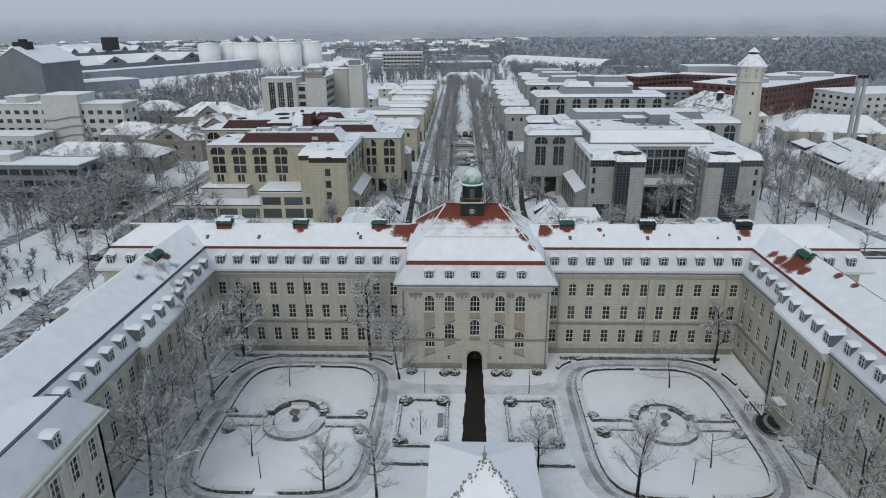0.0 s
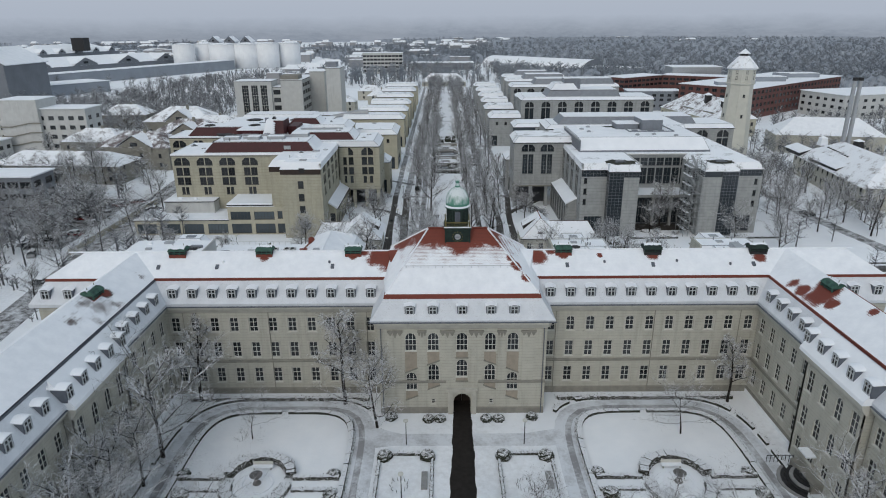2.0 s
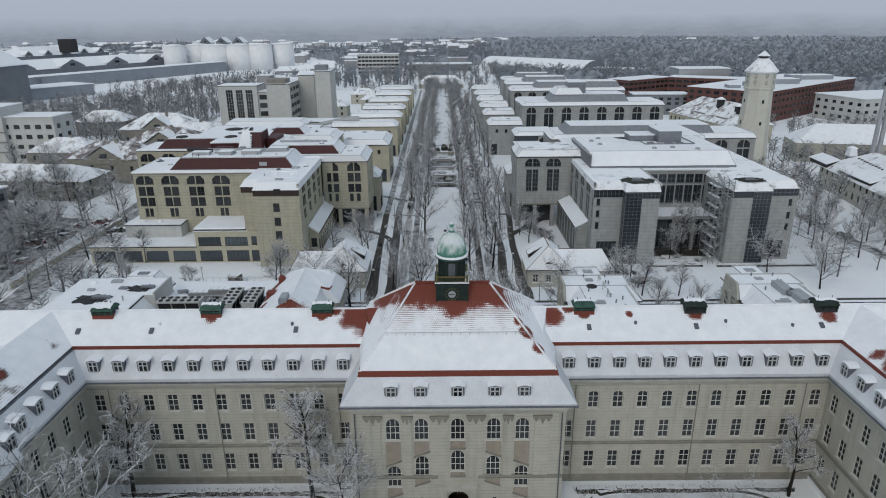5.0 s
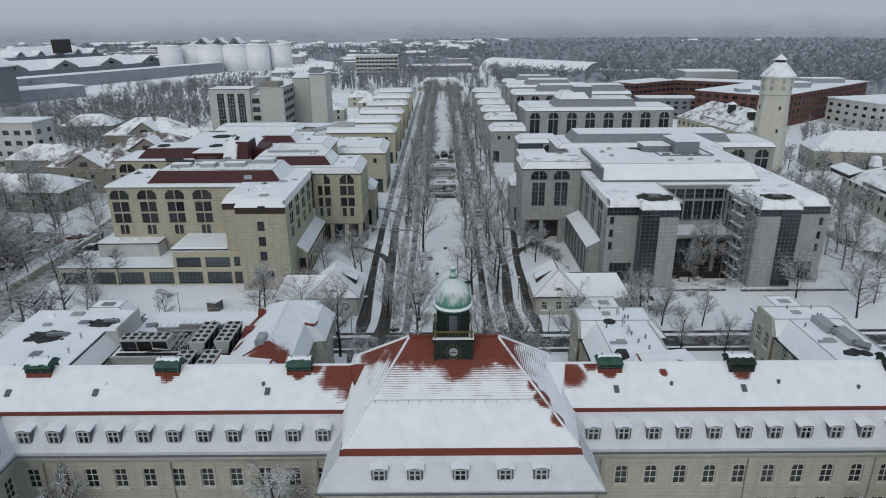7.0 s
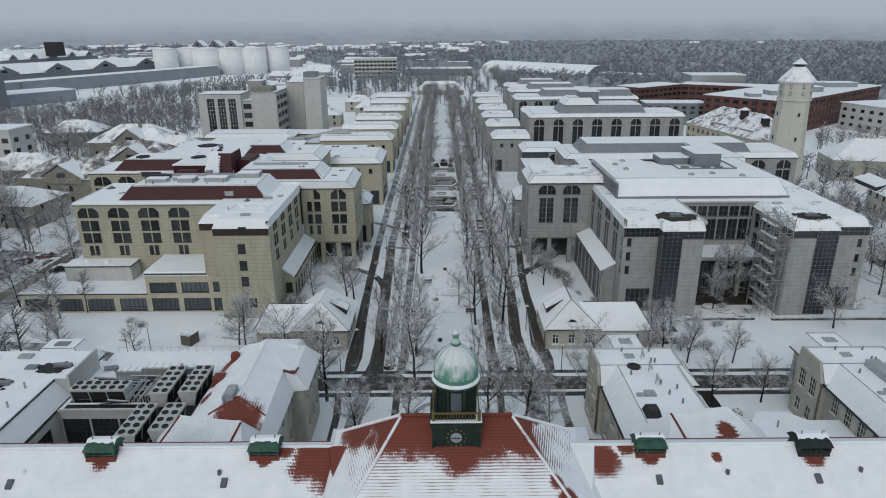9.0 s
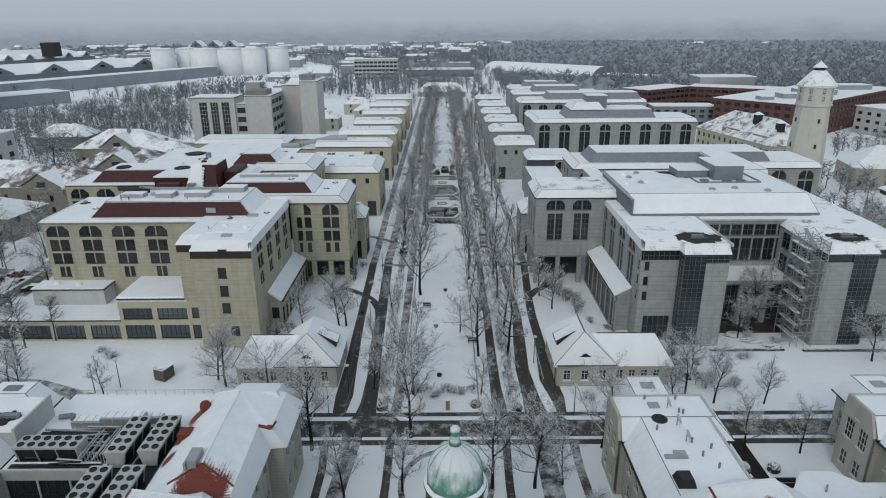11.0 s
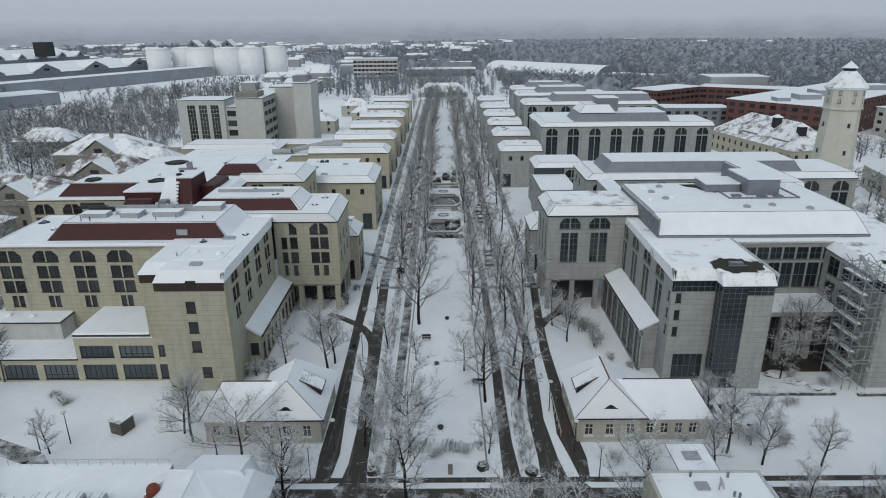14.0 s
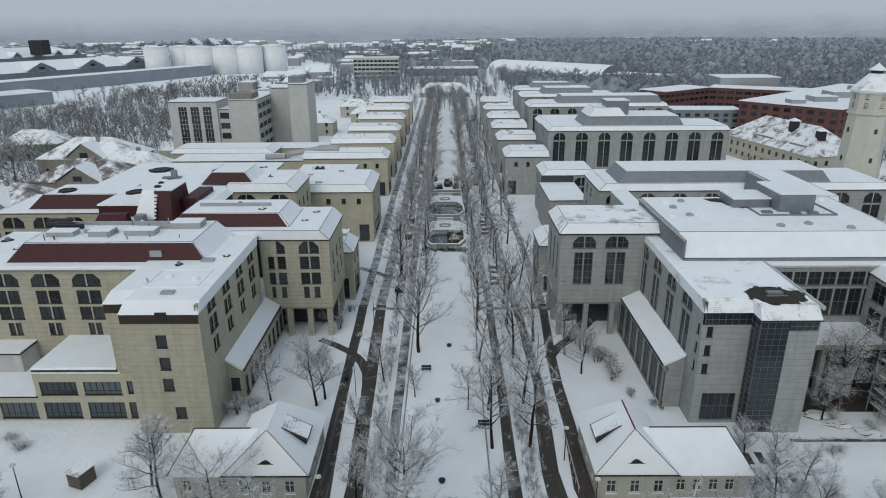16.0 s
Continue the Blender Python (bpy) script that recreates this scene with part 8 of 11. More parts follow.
part("gable", Mb().prism([(29.4, 81.98, 5.98), (32.28, 81.98, 5.98), (32.28, 82.3, 5.98), (29.4, 82.3, 5.98)], [(32.1, 81.98, 7.25), (32.28, 81.98, 7.25), (32.28, 82.3, 7.25), (32.1, 82.3, 7.25)]), GREYC, cr)
# wing by the avenue, on columns
wall(cr, (18.0, 104.4), (32.3, 104.4), 5.6, 16.6, GREYC, pair_bay(4.1, 8.6, 16.1) + pair_bay(9.6, 8.6, 16.1))
wall(cr, (18.0, 117), (18.0, 104.4), 5.6, 16.6, GREYC, [GB(s, 9, 1.4, 5.5, 2, (0.25, 0.5, 0.75)) for s in (3, 6.5, 10)])
wall(cr, (36, 117), (18.0, 117), 5.6, 16.6, GREYC)
roof_frustum(cr, (17.7, 36.0, 104.1, 117.3), (19.2, 36.0, 105.2, 116.2), 16.6, 18.0, THINROOF, "roof")
part("soffit", Mb().box(18.0, 32.3, 104.4, 117, 5.3, 5.6), DARKTRIM, cr)
for x in (18.6, 23.2, 27.8):
    for y in (105, 111, 116.4):
        column(cr, x, y, 0, 5.4, 0.42, GREYC)
# near-black wall set back below this wing
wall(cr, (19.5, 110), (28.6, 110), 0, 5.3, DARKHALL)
# big roof box
roof_frustum(cr, (34.6, 70.0, 93.0, 117), (34.7, 69.0, 96.4, 116.8), 16.4, 19.1, SNOWM, "attic_roof", "large flat snow roof")
roof_frustum(cr, (64.0, 72.0, 117.02, 138.5), (64.4, 71.4, 117.02, 138.5), 16.4, 19.1, SNOWM, "attic_roof", "snowy roof of the link to the next block")
part("attic_rear", Mb().box(34.6, 63.9, 117.02, 117.3, 12.0, 18.9).box(63.7, 63.98, 117.3, 138, 12.0, 18.9), GREYMETAL, cr, "grey sheet metal attic wall")
part("low_roof", Mb().box(34.6, 63.6, 117.4, 138, 12.0, 12.4), SNOWM, cr, "snowy flat roof of the inner court")
part("link_wall", Mb().box(34.6, 38.0, 117.4, 137.6, 12.4, 15.4), GREYC, cr)
part("snow_cap", Mb().box(34.5, 38.1, 117.32, 137.7, 15.4, 15.65), SNOWM, cr)
part("attic_side", Mb().box(34.5, 34.75, 93.0, 116.9, 15.8, 18.9), GREYMETAL, cr, "grey sheet metal attic wall")
seam = Mb()
for k in range(32):
    y = 93.5 + k * 0.74
    seam.box(34.44, 34.5, y, y + 0.05, 15.9, 18.8)
part("attic_seams", seam, GREYMETAL, cr)
# grey strip put in for the shadow gap at the attic's foot
part("attic_base", Mb().box(34.6, 70.1, 92.8, 117.0, 15.6, 16.38), GREYMETAL, cr)
part("roof_edge", Mb().box(46.6, 65.2, 91.2, 92.8, 15.6, 15.85), UNITMETAL, cr)
part("snow_cap", Mb().box(46.6, 65.2, 91.3, 92.8, 15.85, 16.0), SNOWM, cr)
part("roof_edge", Mb().box(46.48, 46.75, 76.2, 92.6, 15.7, 16.15), UNITMETAL, cr)
part("roof_edge", Mb().box(34.3, 34.5, 93, 116.8, 18.75, 18.95), UNITMETAL, cr)
part("plant_room", Mb().box(55.2, 61.2, 107, 115.6, 19.1, 21.7), GREYMETAL, cr, "grey metal plant room")
part("snow_cap", Mb().box(55.1, 61.3, 106.9, 115.7, 21.7, 21.9), SNOWM, cr)
part("plant_room", Mb().box(48.6, 55.0, 109.6, 115.4, 19.1, 20.4), GREYMETAL, cr, "low grey plant room")
part("snow_cap", Mb().box(48.5, 55.1, 109.5, 115.5, 20.4, 20.6), SNOWM, cr)
kerb_line(cr, 51.0, 64.0, 104.6, 116.2, 19.1, 0.15, 0.25, GREYMETAL)
part("bare_patch", Mb().slab([(45.6, 115.6), (46.4, 113.6), (48.0, 113.0), (48.4, 111.0), (50.2, 109.2), (50.9, 109.5), (49.0, 112.0), (48.5, 115.8)], 19.0, 19.13), BAREROOF, cr, "dark strip of roof melted free of snow")
for x, y in ((57.4, 105.6), (60.5, 105.9), (53.0, 106.4)):
    part("roof_light", Mb().box(x - 0.8, x + 0.8, y - 0.5, y + 0.5, 19.1, 19.4), GREYMETAL, cr)
rg = random.Random(12)
for i in range(16):
    x, y = 36 + 31 * rg.random(), 97.5 + 18 * rg.random()
    if 44 < x < 65 and 103 < y < 118:
        continue
    part("roof_hatch", Mb().lathe((x, y, 19.1), [(0.65, 0), (0.65, 0.22), (0.3, 0.4)], 10), LIGHTMETAL if i % 2 else SNOWM, cr)
# recessed glazed front
rec = [GB(c, z, 1.95, h, 2, (0.5,)) for c in [1.3 + 2.2 * i for i in range(8)] for z, h in ((13.0, 1.9), (8.6, 3.9))]
wall(cr, (46.3, 91.6), (64.0, 91.6), 0, 15.6, GREYC, rec + [GB(c, 0.4, 4.6, 6.4, 5, (0.33, 0.66)) for c in (3.2, 8.8, 14.4)])
part("balcony", Mb().box(46.3, 62.4, 84.2, 91.6, 6.9, 7.5), GREYC, cr, "concrete gallery with snow")
part("snow_cap", Mb().box(46.4, 62.3, 84.3, 91.5, 7.5, 7.65), SNOWM, cr)
# near-black glazed front below the gallery
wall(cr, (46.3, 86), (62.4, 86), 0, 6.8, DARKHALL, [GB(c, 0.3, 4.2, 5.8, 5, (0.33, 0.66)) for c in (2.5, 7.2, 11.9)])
part("forecourt", Mb().box(46.4, 62.0, 80.5, 86, 0.0, 0.05), ASPHALT, cr, "dark paving in the inner recess")
for x in (48.7, 53.4, 58.1):
    column(cr, x, 84.9, 0, 6.9, 0.35, GREYC)
# south-east block
wall(cr, (62.45, 92), (62.45, 79.2), 0, 14.4, GREYC, [GB(c, z, 2.9, 2.6, 2, (0.5,)) for c in (3.0, 6.4, 9.8) for z in (0.6, 4.2, 7.8, 11.4)])
part("stair_slab", Mb().box(62.0, 66.85, 75.75, 79.2, 0, 13.3), GREYC, cr, "blank concrete stair wall")
part("glazed_bay", Mb().box(66.85, 70.9, 75.9, 79.5, 0, 14.55).box(62.2, 66.84, 76.1, 79.5, 13.35, 14.55), GLASS_B, cr, "dark glazed stair bay")
bay_grid(cr, (66.85, 75.9), (70.9, 75.9), 0.2, 14.4, 5, 20, GREYMETAL, 0.03)
bay_grid(cr, (70.9, 75.9), (70.9, 78.1), 0.2, 14.4, 2, 20, GREYMETAL, 0.03)
wall(cr, (70.9, 78.1), (78.0, 78.1), 0, 13.1, GREYC, [W(5.6, z, 0.8, 1.3, "r", 1, (), FRAME_D, GLASS) for z in (11.2, 8.6, 6.2)] + [GB(3.0, 0.5, 5.0, 3.6, 5, (0.5,))])
part("clerestory", Mb().box(70.9, 77.9, 78.2, 78.5, 13.1, 14.6), GLASS_B, cr, "strip of dark glazing under the eaves")
bay_grid(cr, (71.0, 78.18), (77.9, 78.18), 13.15, 14.5, 7, 2, GREYMETAL, 0.03)
wall(cr, (78.0, 78.1), (78.0, 108), 0, 15.4, GREYC, tall_bays(5, 29, 7.8, 14.7))
part("roof", Mb().prism([(62.3, 75.75, 14.6), (71.1, 75.75, 14.6), (71.1, 78.0, 14.6), (78.2, 78.0, 14.6), (78.2, 122, 14.9), (62.3, 122, 14.9)], [(63.4, 77.1, 15.9), (70.9, 77.1, 15.9), (70.9, 79.4, 16.0), (77.2, 79.4, 16.0), (77.2, 122, 16.1), (63.4, 122, 16.1)]), THINROOF, cr, "snow-covered roof with sloped edges")
bare_patch(cr, 67.6, 80.0, 3.2, 2.2, 16.0, 6)
# scaffold stair before the recess
sc = thing("scaffold", (58.4, 78, 0), "steel scaffold tower with zigzag stairs", "scaffold")
for x in (56.6, 60.2):
    for y in (75.2, 78.0, 80.7):
        part("standard", Mb().tube((x, y, 0), (x, y, 16.8), 0.075, 0.075, 5), SCAFF, sc)
for x in (57.8, 59.0):
    for y in (75.2, 80.7):
        part("standard", Mb().tube((x, y, 0), (x, y, 16.8), 0.065, 0.065, 5), SCAFF, sc)
for k in range(8):
    z = 1.4 + 2.0 * k
    part("deck", Mb().box(56.6, 57.6, 75.2, 80.7, z, z + 0.08), SCAFF, sc)
    part("snow_cap", Mb().box(56.7, 57.5, 75.4, 80.4, z + 0.08, z + 0.13), SNOWM, sc)
    for y in (75.2, 78.0, 80.7):
        for dz in (0.5, 1.0):
            part("ledger", Mb().tube((56.6, y, z + dz), (60.2, y, z + dz), 0.05, 0.05, 4), SCAFF, sc)
        a, b = (56.6, 60.2) if k % 2 else (60.2, 56.6)
        part("brace", Mb().tube((a, y, z), (b, y, z + 2.0), 0.05, 0.05, 4), SCAFF, sc)
    for x in (56.6, 60.2):
        for dz in (0.5, 1.0):
            part("ledger", Mb().tube((x, 75.2, z + dz), (x, 80.7, z + dz), 0.05, 0.05, 4), SCAFF, sc)
        part("brace", Mb().tube((x, 75.2 if k % 2 else 80.7, z), (x, 80.7 if k % 2 else 75.2, z + 2.0), 0.05, 0.05, 4), SCAFF, sc)
    # stair flight
    y0, y1 = (76.0, 80.0) if k % 2 else (80.0, 76.0)
    part("stair_flight", Mb().prism([(58.1, y0, z), (58.7, y0, z), (58.7, y1, z + 1.9), (58.1, y1, z + 1.9)], [(58.1, y0, z + 0.12), (58.7, y0, z + 0.12), (58.7, y1, z + 2.02), (58.1, y1, z + 2.02)]), SCAFF, sc)
for i, (x, y) in enumerate(((50.0, 73.0), (52.6, 71.0), (48.2, 75.0))):
    solo("tarpaulin", Mb().blob((x, y, 0), (1.8, 1.0, 0.5), 10, 0.3, 4, i), HEDGE, "heap of material under a snowy tarpaulin", "heap", "site heaps")

# the east clinic and its scaffold stand a little closer and taller
for ob_ in (cr, sc):
    ob_.scale = (0.949, 0.951, 1.09)
    ob_.location = ((ob_.location.x + (1.9 if ob_ is sc else 0.0)) * 0.949, ob_.location.y * 0.951 + -0.68, ob_.location.z * 1.09)


# ---- street and avenue ----
ROADWAY = asphalt_mat("brown_slushy_asphalt", True, -0.06)
solo("street", Mb().box(-24, 150, 47.2, 50.75, -0.05, 0.03), ROADWAY, "cross street of wet asphalt and brown slush", "street", kind="structure")
for y0, y1 in ((45.5, 46.5), (51.75, 52.6)):
    solo("footway", Mb().box(-24, 150, y0, y1, -0.02, 0.04), ASPHALT, "cleared dark footway along the street", "footway", kind="structure")
for x0, x1 in ((-14.2, -7.2), (5.6, 15.4)):
    solo("crossing", Mb().slab([(x0, 50.75), (x1, 50.75), (x1 - 0.7, 51.75), (x0 + 0.7, 51.75)], 0.0, 0.04), ASPHALT_S, "wet asphalt where the streets meet", "road", kind="structure")
for x0, x1 in ((-14.4, -11.8), (-8.6, -7.3), (6.0, 7.3), (9.8, 12.8)):
    solo("crossing", Mb().slab([(x0, 46.5), (x1, 46.5), (x1, 47.2), (x0, 47.2)], 0.0, 0.04), ASPHALT_S, "wet asphalt where a lane meets the street", "road", kind="structure")
AX0, AX1 = 51.75, 445
LANE_FAR = asphalt_mat("slush_streaked_asphalt", True, 0.05)


def strip(name, pts, label, mt, z=0.06, cat="road", seed=0):
    """A ribbon along points (x, y, width) with slightly uneven edges."""
    rr = random.Random(seed)
    mb = Mb()
    L, Rr = [], []
    for i, (x, y, w) in enumerate(pts):
        p, q = pts[max(0, i - 1)], pts[min(len(pts) - 1, i + 1)]
        u = Vector((q[0] - p[0], q[1] - p[1])).normalized()
        n = Vector((-u.y, u.x)) * w / 2
        j = rr.uniform(-0.1, 0.1)
        L.append((x + n.x + j, y + n.y))
        Rr.append((x - n.x + j, y - n.y))
    for i in range(len(pts) - 1):
        r = [Rr[i], Rr[i + 1], L[i + 1], L[i]]
        mb.prism([(a_, b_, -0.02) for a_, b_ in r], [(a_, b_, z) for a_, b_ in r])
    return solo(name, mb, mt, label, cat, kind="structure")


def along(keys, step=8.0):
    o = []
    for (xa, ya, wa), (xb, yb, wb) in zip(keys, keys[1:]):
        n = max(1, int(abs(yb - ya) / step))
        o += [(xa + (xb - xa) * i / n, ya + (yb - ya) * i / n, wa + (wb - wa) * i / n) for i in range(n)]
    return o + [keys[-1]]


for i, (keys, mt, lb) in enumerate((([(-15.7, AX0, 1.7), (-15.6, 57, 2.5), (-15.7, 65, 1.9), (-16.3, 83, 1.5), (-16.9, 111, 1.6), (-17.2, 172, 1.7), (-17.4, 445, 1.7)], ASPHALT, "cleared dark footpath along the avenue"),
                                    ([(-11.9, AX0, 3.0), (-11.9, 55, 2.3), (-11.9, 62, 2.0), (-12.3, 70, 2.0), (-12.65, 83, 1.9), (-13.6, 111, 1.8), (-13.2, 172, 2.2), (-13.0, 445, 2.2)], ASPHALT, "wet dark lane of the avenue"),
                                    ([(-8.0, AX0, 1.4), (-7.8, 59, 1.2), (-8.2, 83, 1.4), (-8.25, 111, 1.5), (-8.7, 172, 1.6), (-8.7, 445, 1.6)], ASPHALT_S, "half-cleared dark path beside the lawn"),
                                    ([(6.6, AX0, 2.1), (6.35, 59, 1.6), (6.6, 83, 1.3), (6.7, 111, 1.3), (4.8, 172, 1.7), (4.8, 445, 1.7)], ASPHALT, "cleared dark path beside the lawn"),
                                    ([(11.5, AX0, 3.2), (11.3, 56, 2.4), (10.9, 64, 2.0), (11.5, 73, 2.0), (12.2, 83, 1.5), (11.5, 111, 1.4), (10.1, 172, 1.8), (10.1, 445, 1.8)], ASPHALT, "wet dark lane of the avenue"),
                                    ([(15.0, AX0, 1.0), (14.9, 56, 2.0), (14.3, 61, 2.5), (14.4, 66, 2.0), (14.8, 73, 1.6), (14.8, 83, 1.5), (16.6, 111, 1.5), (16.3, 172, 1.6), (15.6, 445, 1.6)], ASPHALT, "cleared dark footpath along the avenue"),
                                    ([(-22.5, 97.2, 1.3), (-19.6, 95.2, 1.3), (-17.2, 93.2, 1.3), (-15.4, 91.2, 1.4), (-14.2, 89.0, 1.5), (-13.4, 86.4, 1.6), (-12.9, 83.4, 1.7), (-12.7, 79.0, 1.7)], ASPHALT, "curved dark side path"),
                                    ([(14.8, 90.5, 1.5), (17.0, 94.4, 1.5), (19.2, 97.0, 1.6), (22.5, 102.2, 2.6), (25.0, 107.0, 4.0)], ASPHALT, "curved dark side path"),
                                    ([(-8.0, 45.5, 1.0), (-8.1, 38, 0.95), (-8.2, 28, 0.9)], ASPHALT, "narrow dark path in the rear garden"),
                                    ([(6.7, 45.5, 1.0), (6.4, 38, 0.95), (6.4, 28, 0.9)], ASPHALT, "narrow dark path in the rear garden"),
                                    ([(11.3, 46.5, 2.4), (11.3, 38, 2.4), (11.3, 26, 2.4)], ASPHALT_S, "lane with dark wheel tracks in the rear garden"),
                                    ([(14.4, 110, 1.4), (19, 108.5, 1.4), (24, 106, 1.4)], ASPHALT_S, "dark side path"), ([(-20, 130, 1.2), (-12, 124, 1.2)], ASPHALT_S, "dark side path"),
                                    ([(-16.4, 46.4, 1.0), (-15.9, 40.8, 0.95), (-15.9, 35, 0.9), (-16.4, 28, 0.9), (-16.6, 16, 0.9)], ASPHALT, "narrow dark path behind the main building"),
                                    ([(-12.9, 46.2, 2.2), (-13.5, 38.6, 2.0), (-14.0, 30, 2.0), (-14.2, 16, 2.0)], ASPHALT_S, "lane with dark wheel tracks behind the main building"),
                                    ([(15.2, 46.2, 1.1), (15.2, 40.4, 1.0), (15.4, 30, 1.0), (15.4, 16, 1.0)], ASPHALT_S, "narrow dark path beside the annexe"))):
    near = [k for k in keys if k[1] <= 111.5] if i < 6 else keys
    strip("avenue_lane", along(near), lb, mt, 0.05 + 0.004 * i, "road" if i < 6 else "path", i)
    if i < 6:
        strip("avenue_lane", along([k for k in keys if k[1] >= 110.5]), lb.replace("dark", "slushy"), LANE_FAR, 0.05 + 0.004 * i, "road", i + 20)
for y in (109.2, 164.6, 212, 262):
    solo("cross_path", Mb().box(-15, 14, y - 0.5, y + 0.6, 0.0, 0.075), ASPHALT_S if y < 120 else SLUSH, "narrow path across the avenue", "path", kind="structure")
solo("lawn", Mb().box(-6.9, 3.6, 55.5, 139, -0.05, 0.15), LAWN, "long central lawn under smooth snow", "lawn", kind="structure")
for x0, x1 in ((-7.1, -6.9), (3.6, 3.8)):
    for k in range(9):
        solo("kerb", Mb().box(x0, x1, 55.5 + k * 9.3, 64.6 + k * 9.3, 0, 0.17), KERB, "kerb stone along the lawn", "kerb", "lawn kerbs")
solo("round_path", ring_strip(Mb(), oval(-1.0, 38.0, 5.6, 6.6, 2.0), oval(-1.0, 38.0, 4.9, 5.9, 2.0), 0, 0.05), ASPHALT_S, "round garden path showing dark through snow", "path", kind="structure")
# stepped basins in the middle of the avenue
def octagon(cx, cy, a, b, c=0.32):
    return [(cx + a * sx * kx, cy + b * sy * ky) for sx, sy, kx, ky in ((-1, -1, 1 - c, 1), (1, -1, 1 - c, 1), (1, -1, 1, 1 - 2 * c), (1, 1, 1, 1 - 2 * c), (1, 1, 1 - c, 1), (-1, 1, 1 - c, 1), (-1, 1, 1, 1 - 2 * c), (-1, -1, 1, 1 - 2 * c))]


WATER = plain_mat("dark_pool_water", (0.018, 0.02, 0.021), (0.03, 0.032, 0.032), 0.6, 0.12, 0.004, 0, False, 0.5)
AXIS_X = -1.6
for (ya, yb, a, wet, lb) in ((143.2, 154.6, 5.0, True, "dark half-empty pool with a snowy stone rim"), (167.2, 181.0, 5.4, True, "octagonal stone pool with dark water and snowy rim")):
    b = thing("garden_pool", (AXIS_X, (ya + yb) / 2, 0), lb, "pool", "avenue pools")
    cy, hb = (ya + yb) / 2, (yb - ya) / 2
    part("rim", ring_strip(Mb(), octagon(AXIS_X, cy, a, hb), octagon(AXIS_X, cy, a - 0.55, hb - 0.6), 0, 0.75), KERB, b)
    part("snow_cap", ring_strip(Mb(), octagon(AXIS_X, cy, a + 0.05, hb + 0.05), octagon(AXIS_X, cy, a - 0.5, hb - 0.5), 0.75, 0.88), SNOWM, b)
    part("water", Mb().slab(octagon(AXIS_X, cy, a - 0.56, hb - 0.62), 0.0, 0.12), WATER, b)
    part("inner_step", Mb().box(AXIS_X - 3.2, AXIS_X + 3.2, yb - 2.2, yb - 0.7, 0, 0.45), KERB, b)
for y0, y1, x0, x1 in ((155.4, 163.0, -6.6, 3.6), (181.6, 189.0, -7.2, 4.2)):
    pl = solo("snow_platform", Mb().box(x0, x1, y0, y1, 0, 0.32), SNOWM, "raised paved platform under smooth snow", "platform", "avenue platforms")
    cy = (y0 + y1) / 2
    solo("flower_bed", ring_strip(Mb(), octagon(AXIS_X, cy, 1.5, 1.3), octagon(AXIS_X, cy, 1.0, 0.8), 0.32, 0.5), KERB, "small octagonal stone bed", "bed", "octagonal beds")
    st = thing("garden_steps", (AXIS_X, y1 + 1.5, 0), "low stone steps with snow on the treads", "steps", "avenue steps")
    for k in range(3):
        part("step", Mb().box(x0 + 1.0, x1 - 1.0, y1 + 0.2 + 0.9 * k, y1 + 0.75 + 0.9 * k, 0, 0.28 + 0.15 * k), DARKTRIM, st)
        part("snow_cap", Mb().box(AXIS_X - 2.2, AXIS_X + 2.2, y1 + 0.18 + 0.9 * k, y1 + 0.77 + 0.9 * k, 0.28 + 0.15 * k, 0.36 + 0.15 * k), SNOWM, st)
bed = thing("planted_bed", (AXIS_X, 201, 0), "walled bed with clipped ball shrubs in snow", "bed")
for x0, x1, y0, y1 in ((-6.4, -5.9, 194.2, 207.5), (2.7, 3.2, 194.2, 207.5), (-5.9, 2.7, 194.2, 194.7)):
    part("bed_wall", Mb().box(x0, x1, y0, y1, 0, 0.7), DARKTRIM, bed)
    part("snow_cap", Mb().box(x0, x1, y0, y1, 0.7, 0.85), SNOWM, bed)
for i, (x, y, r) in enumerate(((-5.3, 209.5, 1.3), (2.4, 209.5, 1.2), (-3.4, 198.5, 1.3), (-0.6, 202.5, 1.7), (1.8, 199.5, 1.2), (-5.0, 197.0, 0.9))):
    bush(x, y, r, r * 1.5, 0.0, 340 + i)
rg = random.Random(77)
for i in range(22):
    x = -6.6 + i * 0.47
    bush(x + rg.uniform(-0.2, 0.2), 141.2 + rg.uniform(-0.6, 0.6), rg.uniform(0.45, 0.8), rg.uniform(0.5, 1.0), 0.0, 360 + i)
for i in range(9):
    bush(rg.uniform(-0.5, 3.5), rg.uniform(146, 152), rg.uniform(0.8, 1.4), rg.uniform(1.0, 1.8), 0.0, 390 + i)

